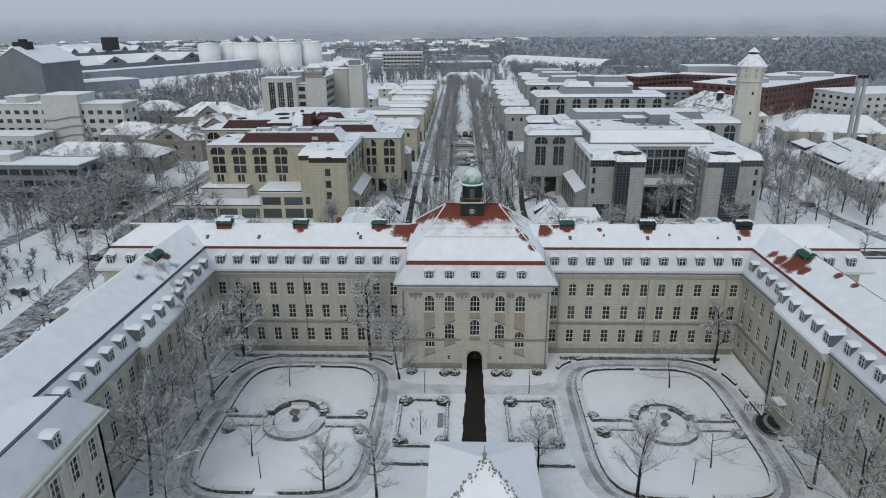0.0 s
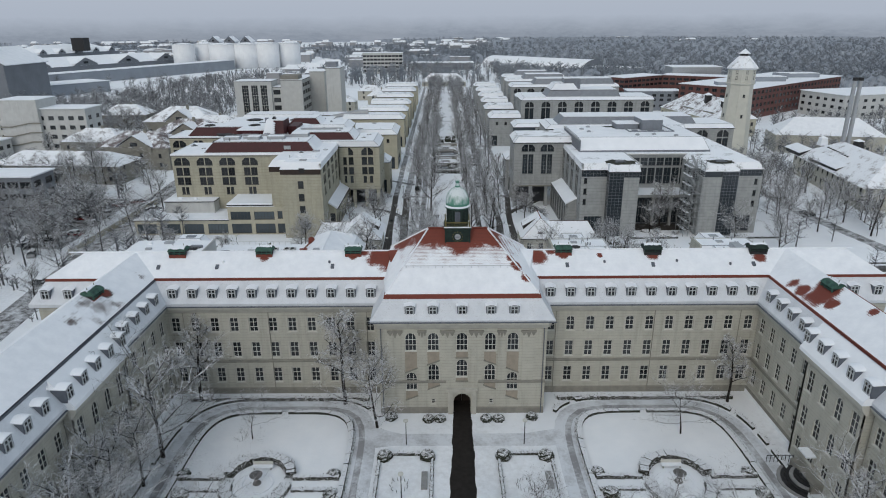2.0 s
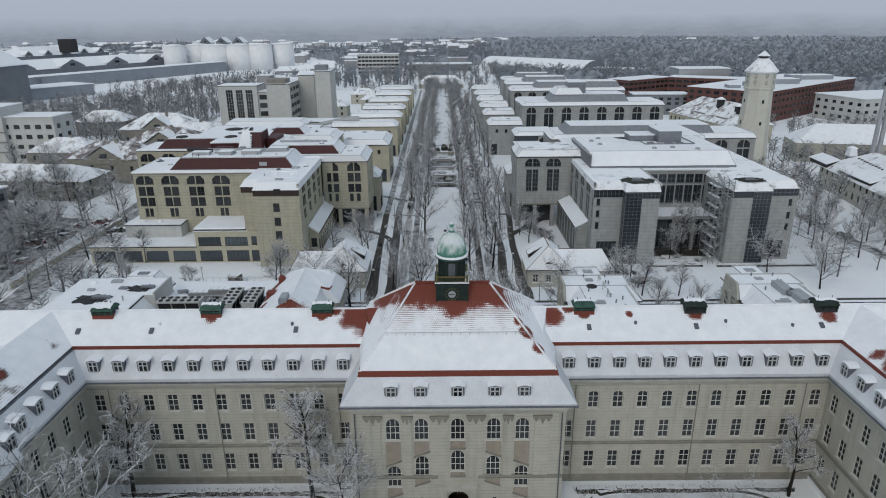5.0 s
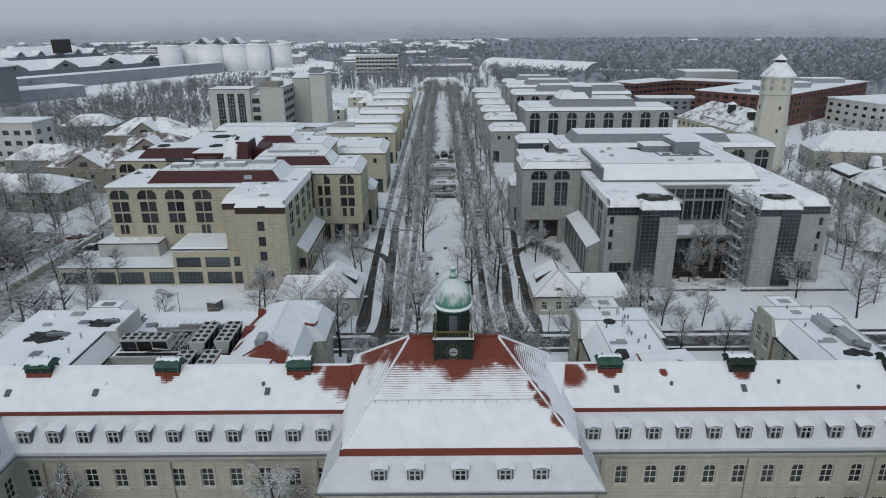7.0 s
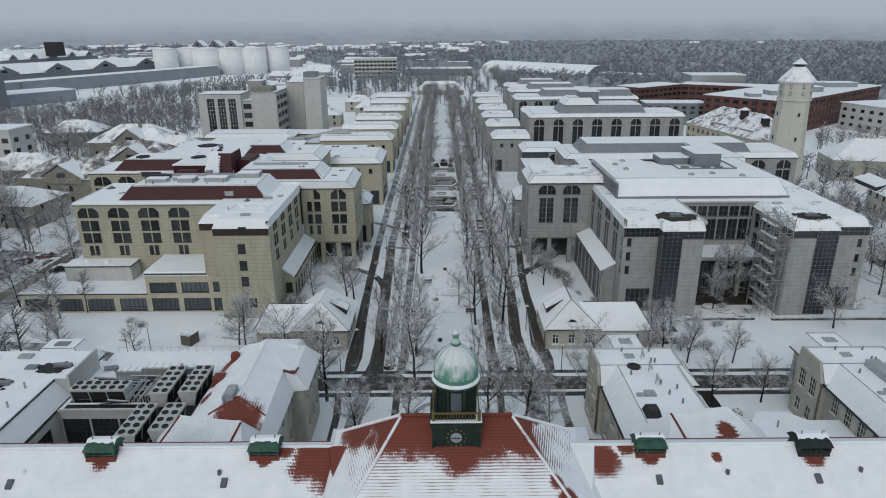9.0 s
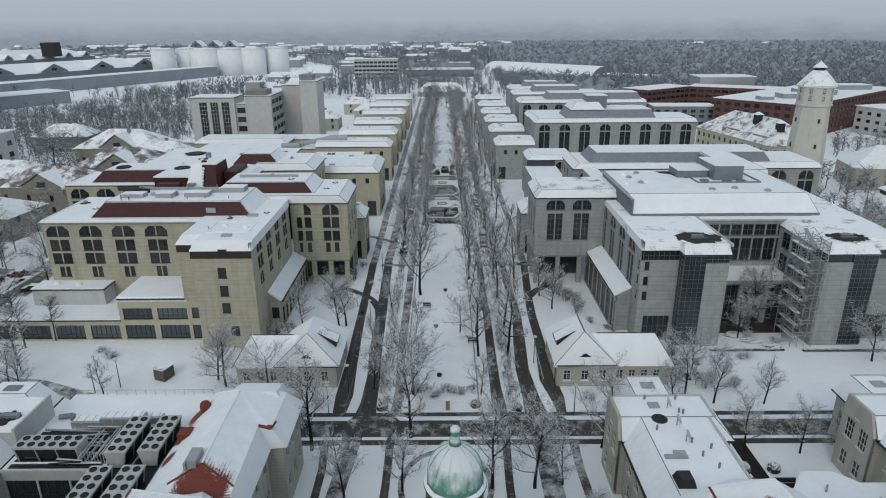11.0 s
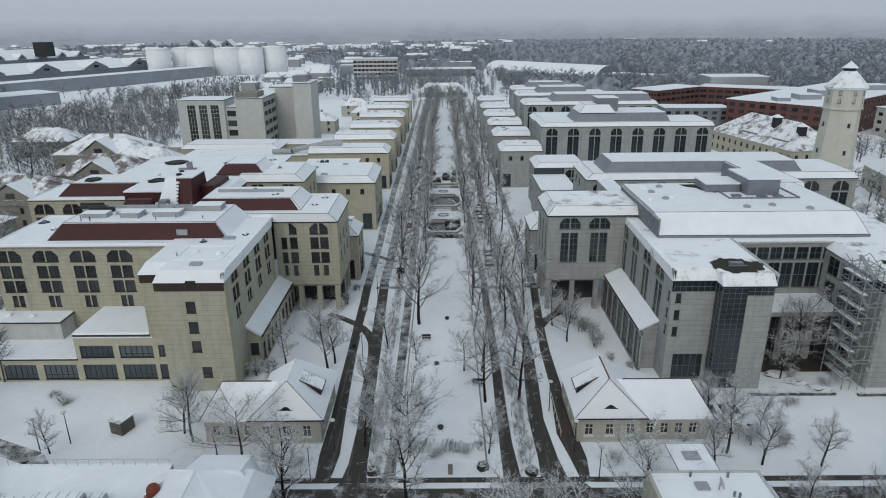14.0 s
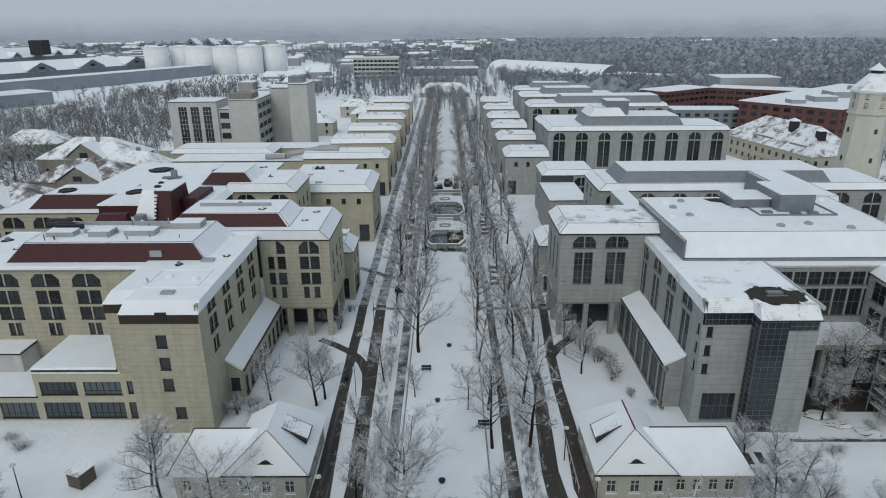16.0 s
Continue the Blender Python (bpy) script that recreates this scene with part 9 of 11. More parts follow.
# avenue trees
rg = random.Random(5)
ROWX = ((-10.9, 112, 10.5), (-6.0, 118, 11.0), (4.1, 67, 10.8), (9.1, 68, 11.2), (13.4, 96, 24.0))
for x, y, st in ROWX:
    while y < 330:
        if not (x == -6.3 and 60 < y < 88 and rg.random() < 0.5) and not (x == -10.4 and y < 100 and rg.random() < 0.45):
            tree("avenue", x + rg.uniform(-0.5, 0.5), y + rg.uniform(-1.5, 1.5), 0, rg.uniform(0.8, 1.08))
        y += st * (1.0 if y < 200 else 1.15)
for k, x, y, s in (("lime", -5.8, 92.6, 1.15), ("lime", -5.5, 47.1, 1.0), ("oak", -5.6, 57.0, 1.1), ("slim", -5.8, 79.6, 0.55), ("slim", -11.4, 58.5, 0.85), ("slim", -10.6, 84, 0.8), ("slim", -12.6, 71, 0.7), ("wide", 1.6, 76.5, 0.7), ("slim", 4.1, 57.0, 0.75), ("lime", 4.3, 37.5, 1.0), ("lime", 9.2, 37.5, 0.95), ("wide", 18.6, 44.8, 1.0), ("lime", -17.8, 44.6, 0.95),
                   ("slim", -33.4, 59.6, 1.15), ("slim", -35.2, 61.5, 1.0), ("small", -29.5, 57.0, 1.1), ("slim", -26.1, 79.1, 0.9), ("slim", -19.4, 77.8, 1.15), ("slim", -18.5, 79.4, 1.1), ("slim", 19.0, 86, 1.0), ("slim", 17.5, 92, 0.9),
                   ("slim", -62.0, 57.0, 0.75), ("slim", -66.5, 61, 0.7), ("slim", -70, 54, 0.9), ("slim", 36.6, 54.6, 0.9), ("slim", 43.5, 54.3, 0.85), ("slim", 33.3, 56.8, 0.95), ("slim", 30.5, 53.8, 0.8), ("slim", 26.5, 54.5, 0.6),
                   ("slim", 36.2, 44.0, 0.9), ("slim", 42.8, 43.5, 0.85), ("slim", 47, 43.2, 0.8), ("oak", 51.4, 76.2, 1.0), ("slim", 48.4, 74, 0.8), ("slim", 37.0, 64.0, 0.8), ("slim", 34.5, 66.0, 0.7), ("slim", 39.5, 61.5, 0.7),
                   ("slim", 12.5, 38, 0.8), ("slim", -12.5, 36, 0.9), ("wide", 78, 66, 0.9), ("wide", 83, 80, 1.0), ("slim", 72, 57, 1.0), ("wide", 90, 74, 0.9), ("wide", 27.5, 108.5, 0.5)):
    tree(k, x, y, 0, s)
rg = random.Random(21)
for _ in range(58):
    x, y = rg.uniform(-150, -78), rg.uniform(6, 100)
    if -95 < x < -80 and y > 8 and rg.random() < 0.5 or (x < -109 and y > 84):
        continue
    tree("wide" if rg.random() < 0.5 else "slim", x, y, 0, rg.uniform(0.75, 1.1))
for _ in range(20):
    y = rg.uniform(60, 165)
    x = rg.choice((rg.uniform(82, 91), rg.uniform(99, 108)))
    tree("slim" if rg.random() < 0.5 else "lime", x, y, 0, rg.uniform(0.65, 0.95))
rg = random.Random(63)
for _ in range(28):
    x, y = rg.uniform(-116, -76), rg.uniform(52, 128)
    if abs(x + 84 + (y - 54) * 0.1) < 4.2 or (x < -109 and 84 < y < 103):
        continue
    tree("wide" if rg.random() < 0.6 else "slim", x, y, 0, rg.uniform(0.7, 1.05))
for k, x, y, q in (("wide", -26.0, 56.0, 0.85), ("small", -20.5, 53.6, 1.1), ("lime", -6.0, 37.0, 0.6), ("wide", 66.0, 66.0, 0.9), ("slim", -50.5, 57.5, 0.7)):
    tree(k, x, y, 0, q)
for k, x, y, q in (("slim", 107.8, 125, 0.8), ("slim", 99.2, 101.5, 0.7), ("slim", 90.6, 80.2, 0.8), ("lime", 98.6, 84.9, 0.62), ("lime", 100.8, 81.6, 0.7), ("lime", 102.4, 93.3, 0.7), ("slim", 110.6, 136.5, 0.9), ("slim", 91.7, 96.4, 0.6), ("slim", 111.0, 122.2, 0.8), ("lime", 107.5, 95.9, 0.7),
                   ("lime", 104.5, 87.5, 0.65), ("lime", 106.0, 81.0, 0.7), ("lime", 103.6, 75.0, 0.7), ("slim", 100.2, 110, 0.8), ("slim", 103.5, 116, 0.8), ("slim", 101.5, 122, 0.9), ("slim", 98.8, 128, 0.9), ("slim", 105, 131, 0.8)):
    tree(k, x, y, 0, q)
rg = random.Random(57)
for _ in range(36):
    x, y = rg.uniform(-150, -84), rg.uniform(102, 215)
    if any(min(p0[0], p1[0]) - 3 < x < max(p0[0], p1[0]) + 3 and p0[1] - 3 < y < p0[1] + 20 for p0, p1 in (((-152, 131), (-108, 127)), ((-128, 152), (-100, 148)), ((-150, 168), (-126, 166)), ((-120, 178), (-92, 175)), ((-134, 205), (-104, 203)), ((-112, 196), (-90, 194)), ((-176, 88), (-110, 88)))):
        continue
    tree("wide" if rg.random() < 0.6 else "lime", x, y, 0, rg.uniform(0.8, 1.15))
for x0, x1, y in ((42, 54, 69.6), (57, 78, 69.3)):
    hedge_run((x0, y), (x1, y), 0.5, 0.4, "long low hedge under snow", 0.0)
# rows of low hedges and parked cars between the lanes
CARP = [plain_mat("car_paint_dark", (0.03, 0.032, 0.036), (0.03, 0.032, 0.036), 1, 0.25, 0.0, 0.3, False), plain_mat("car_paint_silver", (0.35, 0.36, 0.37), (0.35, 0.36, 0.37), 1, 0.3, 0.0, 0.6, False), plain_mat("car_paint_red", (0.16, 0.02, 0.02), (0.16, 0.02, 0.02), 1, 0.25, 0.0, 0.2, False)]
CARN = ("dark parked car with a thick cap of snow", "silver parked car with a thick cap of snow", "red parked car with a thick cap of snow")


def make_car():
    b = Mb().prism([(-0.86, -2.1, 0.28), (0.86, -2.1, 0.28), (0.86, 2.1, 0.28), (-0.86, 2.1, 0.28)], [(-0.84, -2.05, 0.85), (0.84, -2.05, 0.85), (0.84, 2.05, 0.85), (-0.84, 2.05, 0.85)])
    g = Mb().prism([(-0.80, -1.5, 0.86), (0.80, -1.5, 0.86), (0.80, 1.2, 0.86), (-0.80, 1.2, 0.86)], [(-0.62, -0.95, 1.38), (0.62, -0.95, 1.38), (0.62, 0.5, 1.38), (-0.62, 0.5, 1.38)])
    s = Mb().box(-0.64, 0.64, -0.98, 0.55, 1.38, 1.5).box(-0.78, 0.78, 1.22, 2.0, 0.855, 0.95)
    w = Mb().tube((-0.11, 0, 0), (0.11, 0, 0), 0.32, 0.32, 10)
    return b, g, s, w


cb, cg, csn, cw = make_car()
CARB = [cb.mesh("body", m) for m in CARP]
CARG, CARS, CARW = cg.mesh("glasshouse", GLASS), csn.mesh("snow_cap", SNOWM), cw.mesh("wheel", DARKMETAL)


def car(x, y, yaw, k=0, z=0.0):
    c = thing("car", (x, y, z), CARN[k], "car", "parked cars")
    c.rotation_euler = (0, 0, radians(yaw))
    for nm, me, p in [("body", CARB[k], (0, 0, 0)), ("glasshouse", CARG, (0, 0, 0)), ("snow_cap", CARS, (0, 0, 0))] + [("wheel", CARW, (sx * 0.78, sy, 0.32)) for sx in (-1, 1) for sy in (-1.3, 1.3)]:
        o = new(nm, me)
        o.parent = c
        o.location = p
    return c


rg = random.Random(31)
for y in (118, 124, 150, 156.5, 163, 200, 207, 221, 236, 250):
    car(-10.4 + rg.uniform(-0.2, 0.2), y, 0, rg.randrange(3))
    if rg.random() < 0.8:
        car(8.6 + rg.uniform(-0.2, 0.2), y + 4, 180, rg.randrange(3))
for x, y, yaw, k in ((-88, 24, 60, 0), (-84, 43, 75, 0), (-96, 60, 20, 1), (-101, 66, 20, 0), (94, 96, 10, 1), (95, 88, 10, 0), (-70, 92, 0, 1), (-84, 96, 90, 0), (-88, 100, 90, 1), (-92, 104, 90, 2)):
    car(x, y, yaw, k)
solo("car_park", Mb().slab([(-104, 66), (-92, 64), (-95, 108), (-106, 110)], -0.02, 0.04), ASPHALT_S, "car park of grey slush", "car park", kind="structure")
for k in range(8):
    car(-98.5 + (k % 2) * 4.4 - k * 0.2, 70 + k * 4.4, 80, (k * 2) % 3)
# side streets
ASPHALT_SIDE = asphalt_mat("slushy_side_street", True, 0.06)
for pts, w, lb in (([(-70, -20), (-78, 8), (-83, 54), (-88, 103), (-92, 170)], 6.0, "side street of slush and wet asphalt"), ([(102, 40), (97.0, 71), (94.6, 90), (94.6, 110), (97, 130)], 3.4, "narrow dark lane through the snow"), ([(-118, 0), (-112, 50), (-108, 95)], 5.0, "parking lane of grey slush"), ([(-75, 62), (-62, 60.5), (-52, 56.5), (-46, 50)], 2.4, "curved dark service road")):
    for (xa, ya), (xb, yb) in zip(pts[:-1], pts[1:]):
        u = (Vector((xb, yb)) - Vector((xa, ya))).normalized()
        n = Vector((u.y, -u.x)) * w / 2
        solo("side_street", Mb().slab([(xa - n.x, ya - n.y), (xa + n.x, ya + n.y), (xb + n.x, yb + n.y), (xb - n.x, yb - n.y)], -0.02, 0.05), ASPHALT_SIDE, lb, "road", kind="structure")
rw = thing("retaining_wall", (-87, 83, 0), "low beige retaining wall capped with snow beside a ramp", "wall")
for y0, y1 in ((60, 71), (71, 82), (82, 93), (93, 104)):
    xa, xb = -87.9 + (y0 - 60) * 0.03, -87.9 + (y1 - 60) * 0.03
    part("wall_section", Mb().slab([(xa, y0), (xa + 0.4, y0), (xb + 0.4, y1), (xb, y1)], 0, 1.5), BEIGE_L, rw)
    part("snow_cap", Mb().slab([(xa - 0.1, y0), (xa + 0.5, y0), (xb + 0.5, y1), (xb - 0.1, y1)], 1.5, 1.68), SNOWM, rw)
    for yy in (y0 + 2.5, y0 + 8.0):
        part("rail_post", Mb().tube((xa + 0.1, yy, 1.6), (xa + 0.1, yy, 2.6), 0.05, 0.05, 5), GREYMETAL, rw)
part("rail", Mb().tube((-87.75, 60.5, 2.55), (-86.5, 103.5, 2.55), 0.04, 0.04, 5), GREYMETAL, rw)
HUT = plain_mat("weathered_grey_boards", (0.16, 0.145, 0.125), (0.10, 0.09, 0.08), 3.0, 0.8, 0.03)
kiosk = thing("timber_hut", (-43.6, 62.2, 0), "small weathered board hut with patchy snow on its roof", "hut")
kiosk.rotation_euler = (0, 0, radians(-20))
part("hut_body", Mb().box(-44.5, -42.7, 61.2, 63.3, 0, 1.95), HUT, kiosk)
for k in range(5):
    part("board", Mb().box(-44.55, -42.65, 61.13, 61.2, 0.1 + k * 0.38, 0.36 + k * 0.38), HUT, kiosk)
    part("board", Mb().box(-42.7, -42.63, 61.2, 63.3, 0.1 + k * 0.38, 0.36 + k * 0.38), HUT, kiosk)
part("roof", Mb().box(-44.65, -42.55, 61.0, 63.5, 1.95, 2.05), THINROOF, kiosk, "flat roof under thin snow")
part("snow_cap", Mb().blob((-43.7, 62.4, 2.02), (0.8, 0.9, 0.12), 9, 0.25, 2, 3), SNOWM, kiosk)
for x, y in ((-15.0, 57.5), (14.6, 57.0), (-17, 52.3), (16.5, 52.0), (-14.2, 80), (-14.2, 104), (12.9, 66), (12.9, 90), (-52, 58), (-49, 59.5), (-58, 53)):
    lamp_post(x, y, 0, 4.5)
for x, y in ((-1.9, 62), (-0.9, 94.5), (-2.6, 78.5), (-16.2, 84.5)):
    solo("planter", Mb().lathe((x, y, 0.15), [(0.3, 0), (0.42, 0.35), (0.3, 0.36), (0.2, 0.5)], 10), DARKMETAL, "small dark planter on the lawn", "planter", "lawn planters")
for x, y, yaw in ((3.5, 72.5, 0), (-4.4, 86.6, 0)):
    bn = thing("bench", (x, y, 0.15), "dark park bench standing in the snow", "bench", "lawn benches")
    bn.rotation_euler = (0, 0, radians(yaw))
    part("seat", Mb().box(x - 0.75, x + 0.75, y - 0.22, y + 0.22, 0.55, 0.61), DARKMETAL, bn)
    part("backrest", Mb().box(x - 0.75, x + 0.75, y + 0.2, y + 0.26, 0.7, 1.1), DARKMETAL, bn)
    for sx in (-0.6, 0.55):
        part("leg", Mb().box(x + sx, x + sx + 0.06, y - 0.2, y + 0.22, 0.1, 0.55), DARKMETAL, bn)
for k, (x, y) in enumerate(((33.9, 61.7), (35.5, 61.7), (37.1, 61.8), (38.8, 61.6), (35.2, 66.2), (36.8, 66.3), (38.4, 66.1))):
    solo("cleared_bay", Mb().slab([(x - 0.5, y - 1.0), (x + 0.35, y - 1.1), (x + 0.5, y + 1.0), (x - 0.4, y + 1.1)], -0.02, 0.05), ASPHALT, "cleared dark bay in the snow", "parking bay", kind="structure")
stp = thing("garden_stairs", (14.4, 61.8, 0), "dark stone steps beside the gatehouse wall", "steps")
for k in range(8):
    part("step", Mb().box(13.7, 15.1, 60.4 + 0.36 * k, 60.74 + 0.36 * k, 0, 0.12 + 0.03 * k), HIP_TILE, stp)
hr = thing("handrail", (13.5, 65, 0), "double steel handrail along the ramp, dusted with snow", "handrail")
for dx, h in ((0.0, 1.0), (0.12, 0.75)):
    part("rail", Mb().tube((13.45 + dx, 60.0, h), (13.6 + dx, 70.4, h), 0.045, 0.045, 5), UNITMETAL, hr)
for k in range(7):
    part("post", Mb().tube((13.46 + 0.02 * k, 60.2 + 1.68 * k, 0), (13.46 + 0.02 * k, 60.2 + 1.68 * k, 1.0), 0.03, 0.03, 5), UNITMETAL, hr)


# ---- rows of houses down the avenue ----
def terrace(side, y0, d, xin, xout, z, mat, cat, n_w=3):
    """A house whose end wall faces the avenue at xin and whose long walls face along it."""
    h = thing("avenue_house", ((xin + xout) / 2, y0 + d / 2, 0), cat, "house", "avenue houses")
    x0, x1 = min(xin, xout), max(xin, xout)
    L = x1 - x0
    so = [W(s, zz, 1.0, 1.3, "r", 2, (), FRAME_D, GLASS) for s in ([L - 3.2 - 3.6 * i for i in range(n_w)] if side < 0 else [3.2 + 3.6 * i for i in range(n_w)]) for zz in (z - 4.2,) if 0.8 < s < L - 0.8]
    en = [W(s, zz, 1.2, 1.7, "r", 1, (0.3,), FRAME_D, GLASS) for s in (d * 0.28, d * 0.72) for zz in (z - 4.0, z - 7.2)] + [W(d / 2, 0.5, d * 0.6, 3.2, "r", 4, (0.6,), FRAME_D, GLASS_B)]
    so.append(W(L - 2.2 if side < 0 else 2.2, 0.4, 2.4, 4.0, "r", 2, (0.5,), FRAME_D, GLASS_B))
    block(h, x0, x1, y0, y0 + d, 0, z - 1.3, mat, S=so, E=en if side < 0 else (), Wst=en if side > 0 else ())
    c = 1.7
    a = (x0 - 0.25, x1 + 0.25, y0 - 0.25, y0 + d + 0.25)
    b = (x0 + (c if side > 0 else 0), x1 - (c if side < 0 else 0), y0 + 0.9, y0 + d - 0.9)
    roof_frustum(h, a, b, z - 1.3, z + 0.35, SNOWM, "roof", "snowy roof with sloped eaves")
    rg = random.Random(int(y0 + side))
    roof_clutter(h, [(rg.uniform(x0 + 2, x1 - 2), rg.uniform(y0 + 2, y0 + d - 2)) for _ in range(4)], z + 0.35, int(y0))


for y0, d, xo, z, in ((113.5, 8, -27, 11.0), (147.5, 18, -39.5, 13.7), (190, 10, -44, 13.0), (215, 11, -40, 13.0), (241.5, 10, -38, 13.0), (271, 11, -38, 13), (301, 12, -38, 13), (332, 12, -38, 13)):
    terrace(-1, y0, d, -18.8, xo, z, BEIGE_L, "pale yellow avenue house with a snowy roof")
for y0, d, xo, z in ((116.5, 9, 26, 11.0), (191, 12, 29.5, 13.0), (220, 12, 29.5, 13.0), (246, 12, 29.5, 13.0), (272, 12, 29.5, 13.0), (300, 12, 30, 13), (330, 12, 30, 13)):
    terrace(1, y0, d, 16.6, xo, z, GREYC, "grey avenue house with a snowy roof")
# low links between the left houses
lk = thing("link_building", (-44, 175, 0), "low beige link buildings with snowy flat roofs", "building")
for x0, x1, y0, y1, z in ((-62, -43, 166, 178, 10.0), (-42.8, -27, 173, 185, 10.8), (-84, -44.2, 191, 202, 10.8), (-64, -42, 218, 229, 9.5), (-42, -21, 201, 213, 9.0), (-40, -21, 228, 239, 9.0), (-40, -21, 253, 268, 9.0), (-40, -21, 284, 298, 9.0)):
    block(lk, x0, x1, y0, y1, 0, z, BEIGE_L, S=[W(s, z - 3.0, 1.6, 1.2, "r", 2, (), FRAME_D, GLASS) for s in (4, 9, 14) if s < x1 - x0 - 1])
    roof_slab(lk, x0, x1, y0, y1, z)
    roof_clutter(lk, [(x0 + 4, y0 + 5), (x0 + 9, y0 + 8)], z + 0.25, int(y0))
part("flue_block", Mb().box(-37.6, -36.8, 174.4, 177.4, 11.0, 12.2).box(-36.2, -35.4, 174.4, 177.4, 11.0, 12.2).box(-38.0, -35.0, 174.0, 174.4, 11.0, 11.5), DARKMETAL, lk, "dark louvred roof flues")
duct_ = Mb().tube((-56, 192.5, 11.9), (-50, 193, 11.9), 0.8, 0.8, 10).tube((-50, 193, 11.9), (-49, 194.6, 12.2), 0.8, 0.8, 10).tube((-49, 194.6, 12.2), (-40, 194.6, 13.9), 0.8, 0.8, 10).tube((-40, 194.6, 13.9), (-34, 194.6, 14.0), 1.1, 1.1, 10)
part("silver_duct", duct_, LIGHTMETAL, lk, "silver ventilation duct with snow")
b1 = thing("clinic_wing", (-75, 220, 0), "low beige clinic wing with a snowy chamfered roof", "building")
block(b1, -92, -58, 209, 221, 0, 9.8, BEIGE_L, S=[W(s, 6.6, 1.8, 1.3, "r", 2, (), FRAME_D, GLASS) for s in (5, 11, 29)])
roof_frustum(b1, (-92.2, -57.8, 208.8, 221.2), (-90.5, -60.5, 209.8, 220.2), 9.8, 11.3, SNOWM)

# right side blocks behind the clinic
def grey_block(x0, x1, y0, y1, z, bays, label, attic=None, west=True):
    h = thing("clinic_block", ((x0 + x1) / 2, (y0 + y1) / 2, 0), label, "building", "clinic blocks")
    L = x1 - x0
    o = []
    for i in range(bays):
        c = (i + 0.5) * L / bays
        for sx in (-1, 1):
            o.append(W(c + sx * 0.98, z - 3.6, 1.75, 2.1, "l" if sx < 0 else "k", 2, (0.5,), FRAME_D, GLASS))
            o.append(W(c + sx * 0.98, z - 12.2, 1.75, 8.1, "r", 2, (0.2, 0.4, 0.6, 0.8), FRAME_D, GLASS_B))
    block(h, x0, x1, y0, y1, 0, z - 0.8, GREYC, S=o, Wst=[W(s, zz, 1.2, 1.9, "r", 1, (), FRAME_D, GLASS) for s in (3, 7) for zz in (z - 4, z - 8)] if y1 - y0 > 9 else ())
    roof_frustum(h, (x0 - 0.2, x1 + 0.2, y0 - 0.2, y1 + 0.2), (x0 + 1.5, x1 - 0.5, y0 + 1.0, y1), z - 0.8, z + 0.5, SNOWM, "roof")
    if attic:
        ax0, ax1, ay0, ay1, ah = attic
        roof_frustum(h, (ax0, ax1, ay0, ay1), (ax0 + 2.0, ax1 - 1.5, ay0 + 1.2, ay1 - 0.5), z + 0.4, z + ah, GREYMETAL, "attic", "grey metal attic storey")
        part("snow_cap", Mb().box(ax0 + 2.0, ax1 - 1.5, ay0 + 1.2, ay1 - 0.5, z + ah, z + ah + 0.2), SNOWM, h)
    return h


grey_block(31, 92, 132, 147, 17.2, 9, "long grey clinic block with arched windows and a metal attic", (35, 80, 133.5, 145, 2.7))
grey_block(24.2, 38, 167, 179, 12.4, 2, "grey clinic block with a flat snowy roof")
b3 = grey_block(31, 88, 203, 220, 18.2, 8, "long grey clinic block with tall window bays", (42, 74, 205, 219, 3.2))
part("plant_room", Mb().box(50, 57, 208, 215, 21.5, 26.0), GREYMETAL, b3, "grey metal plant room")
part("snow_cap", Mb().box(49.9, 57.1, 207.9, 215.1, 26.0, 26.2), SNOWM, b3)
roof_frustum(b3, (44, 56, 206, 219), (46, 54, 208, 217), 21.4, 24.0, SNOWM, "roof_mound")
grey_block(33, 60, 234, 250, 15.5, 4, "grey clinic block with a snowy roof")
grey_block(33, 90, 268, 284, 17.5, 8, "long grey clinic block with a dark metal attic", (45, 88, 270, 282, 3.2))
grey_block(35, 80, 314, 330, 16.5, 6, "far grey clinic block with a snowy roof", (45, 70, 316, 328, 3.0))
grey_block(36, 76, 350, 364, 16, 5, "far grey clinic block with a snowy roof", (44, 66, 352, 362, 2.8))
glz = thing("glazed_hall", (28, 150, 0), "low grey hall with a pale glazed roof", "building")
block(glz, 23.5, 32.5, 149, 166.5, 0, 9.6, GREYC)
roof_slab(glz, 23.5, 32.5, 149, 166.5, 9.6)
part("glass_band", Mb().box(23.9, 32.3, 166.55, 166.95, 9.6, 11.6), GLASS_B, glz)

# ---- water tower ----
wt = thing("water_tower", (110, 172, 0), "cream octagonal water tower with a snowy tiered roof", "water tower")
part("shaft", Mb().lathe((110, 172, 0), [(6.0, 0), (4.9, 20), (4.6, 26.4)], 8, math.pi / 8), TOWERC, wt, "tapering cream shaft")
part("band", Mb().lathe((110, 172, 26.4), [(4.6, 0), (5.1, 0.3), (5.1, 0.7), (4.7, 0.9)], 8, math.pi / 8), TOWERC, wt)
part("head", Mb().lathe((110, 172, 27.0), [(4.85, 0), (4.85, 5.0)], 8, math.pi / 8), TOWERC, wt)
part("eave_ring", Mb().lathe((110, 172, 32.0), [(5.0, 0), (5.5, 0.3), (5.5, 0.5)], 8, math.pi / 8), SNOWM, wt)
part("roof", Mb().lathe((110, 172, 32.6), [(5.5, 0), (3.5, 2.3), (1.75, 4.2)], 8, math.pi / 8), THINROOF, wt, "bell-shaped snowy roof")
part("lantern", Mb().lathe((110, 172, 36.7), [(1.5, 0), (1.5, 0.9)], 8, math.pi / 8), DARKMETAL, wt)
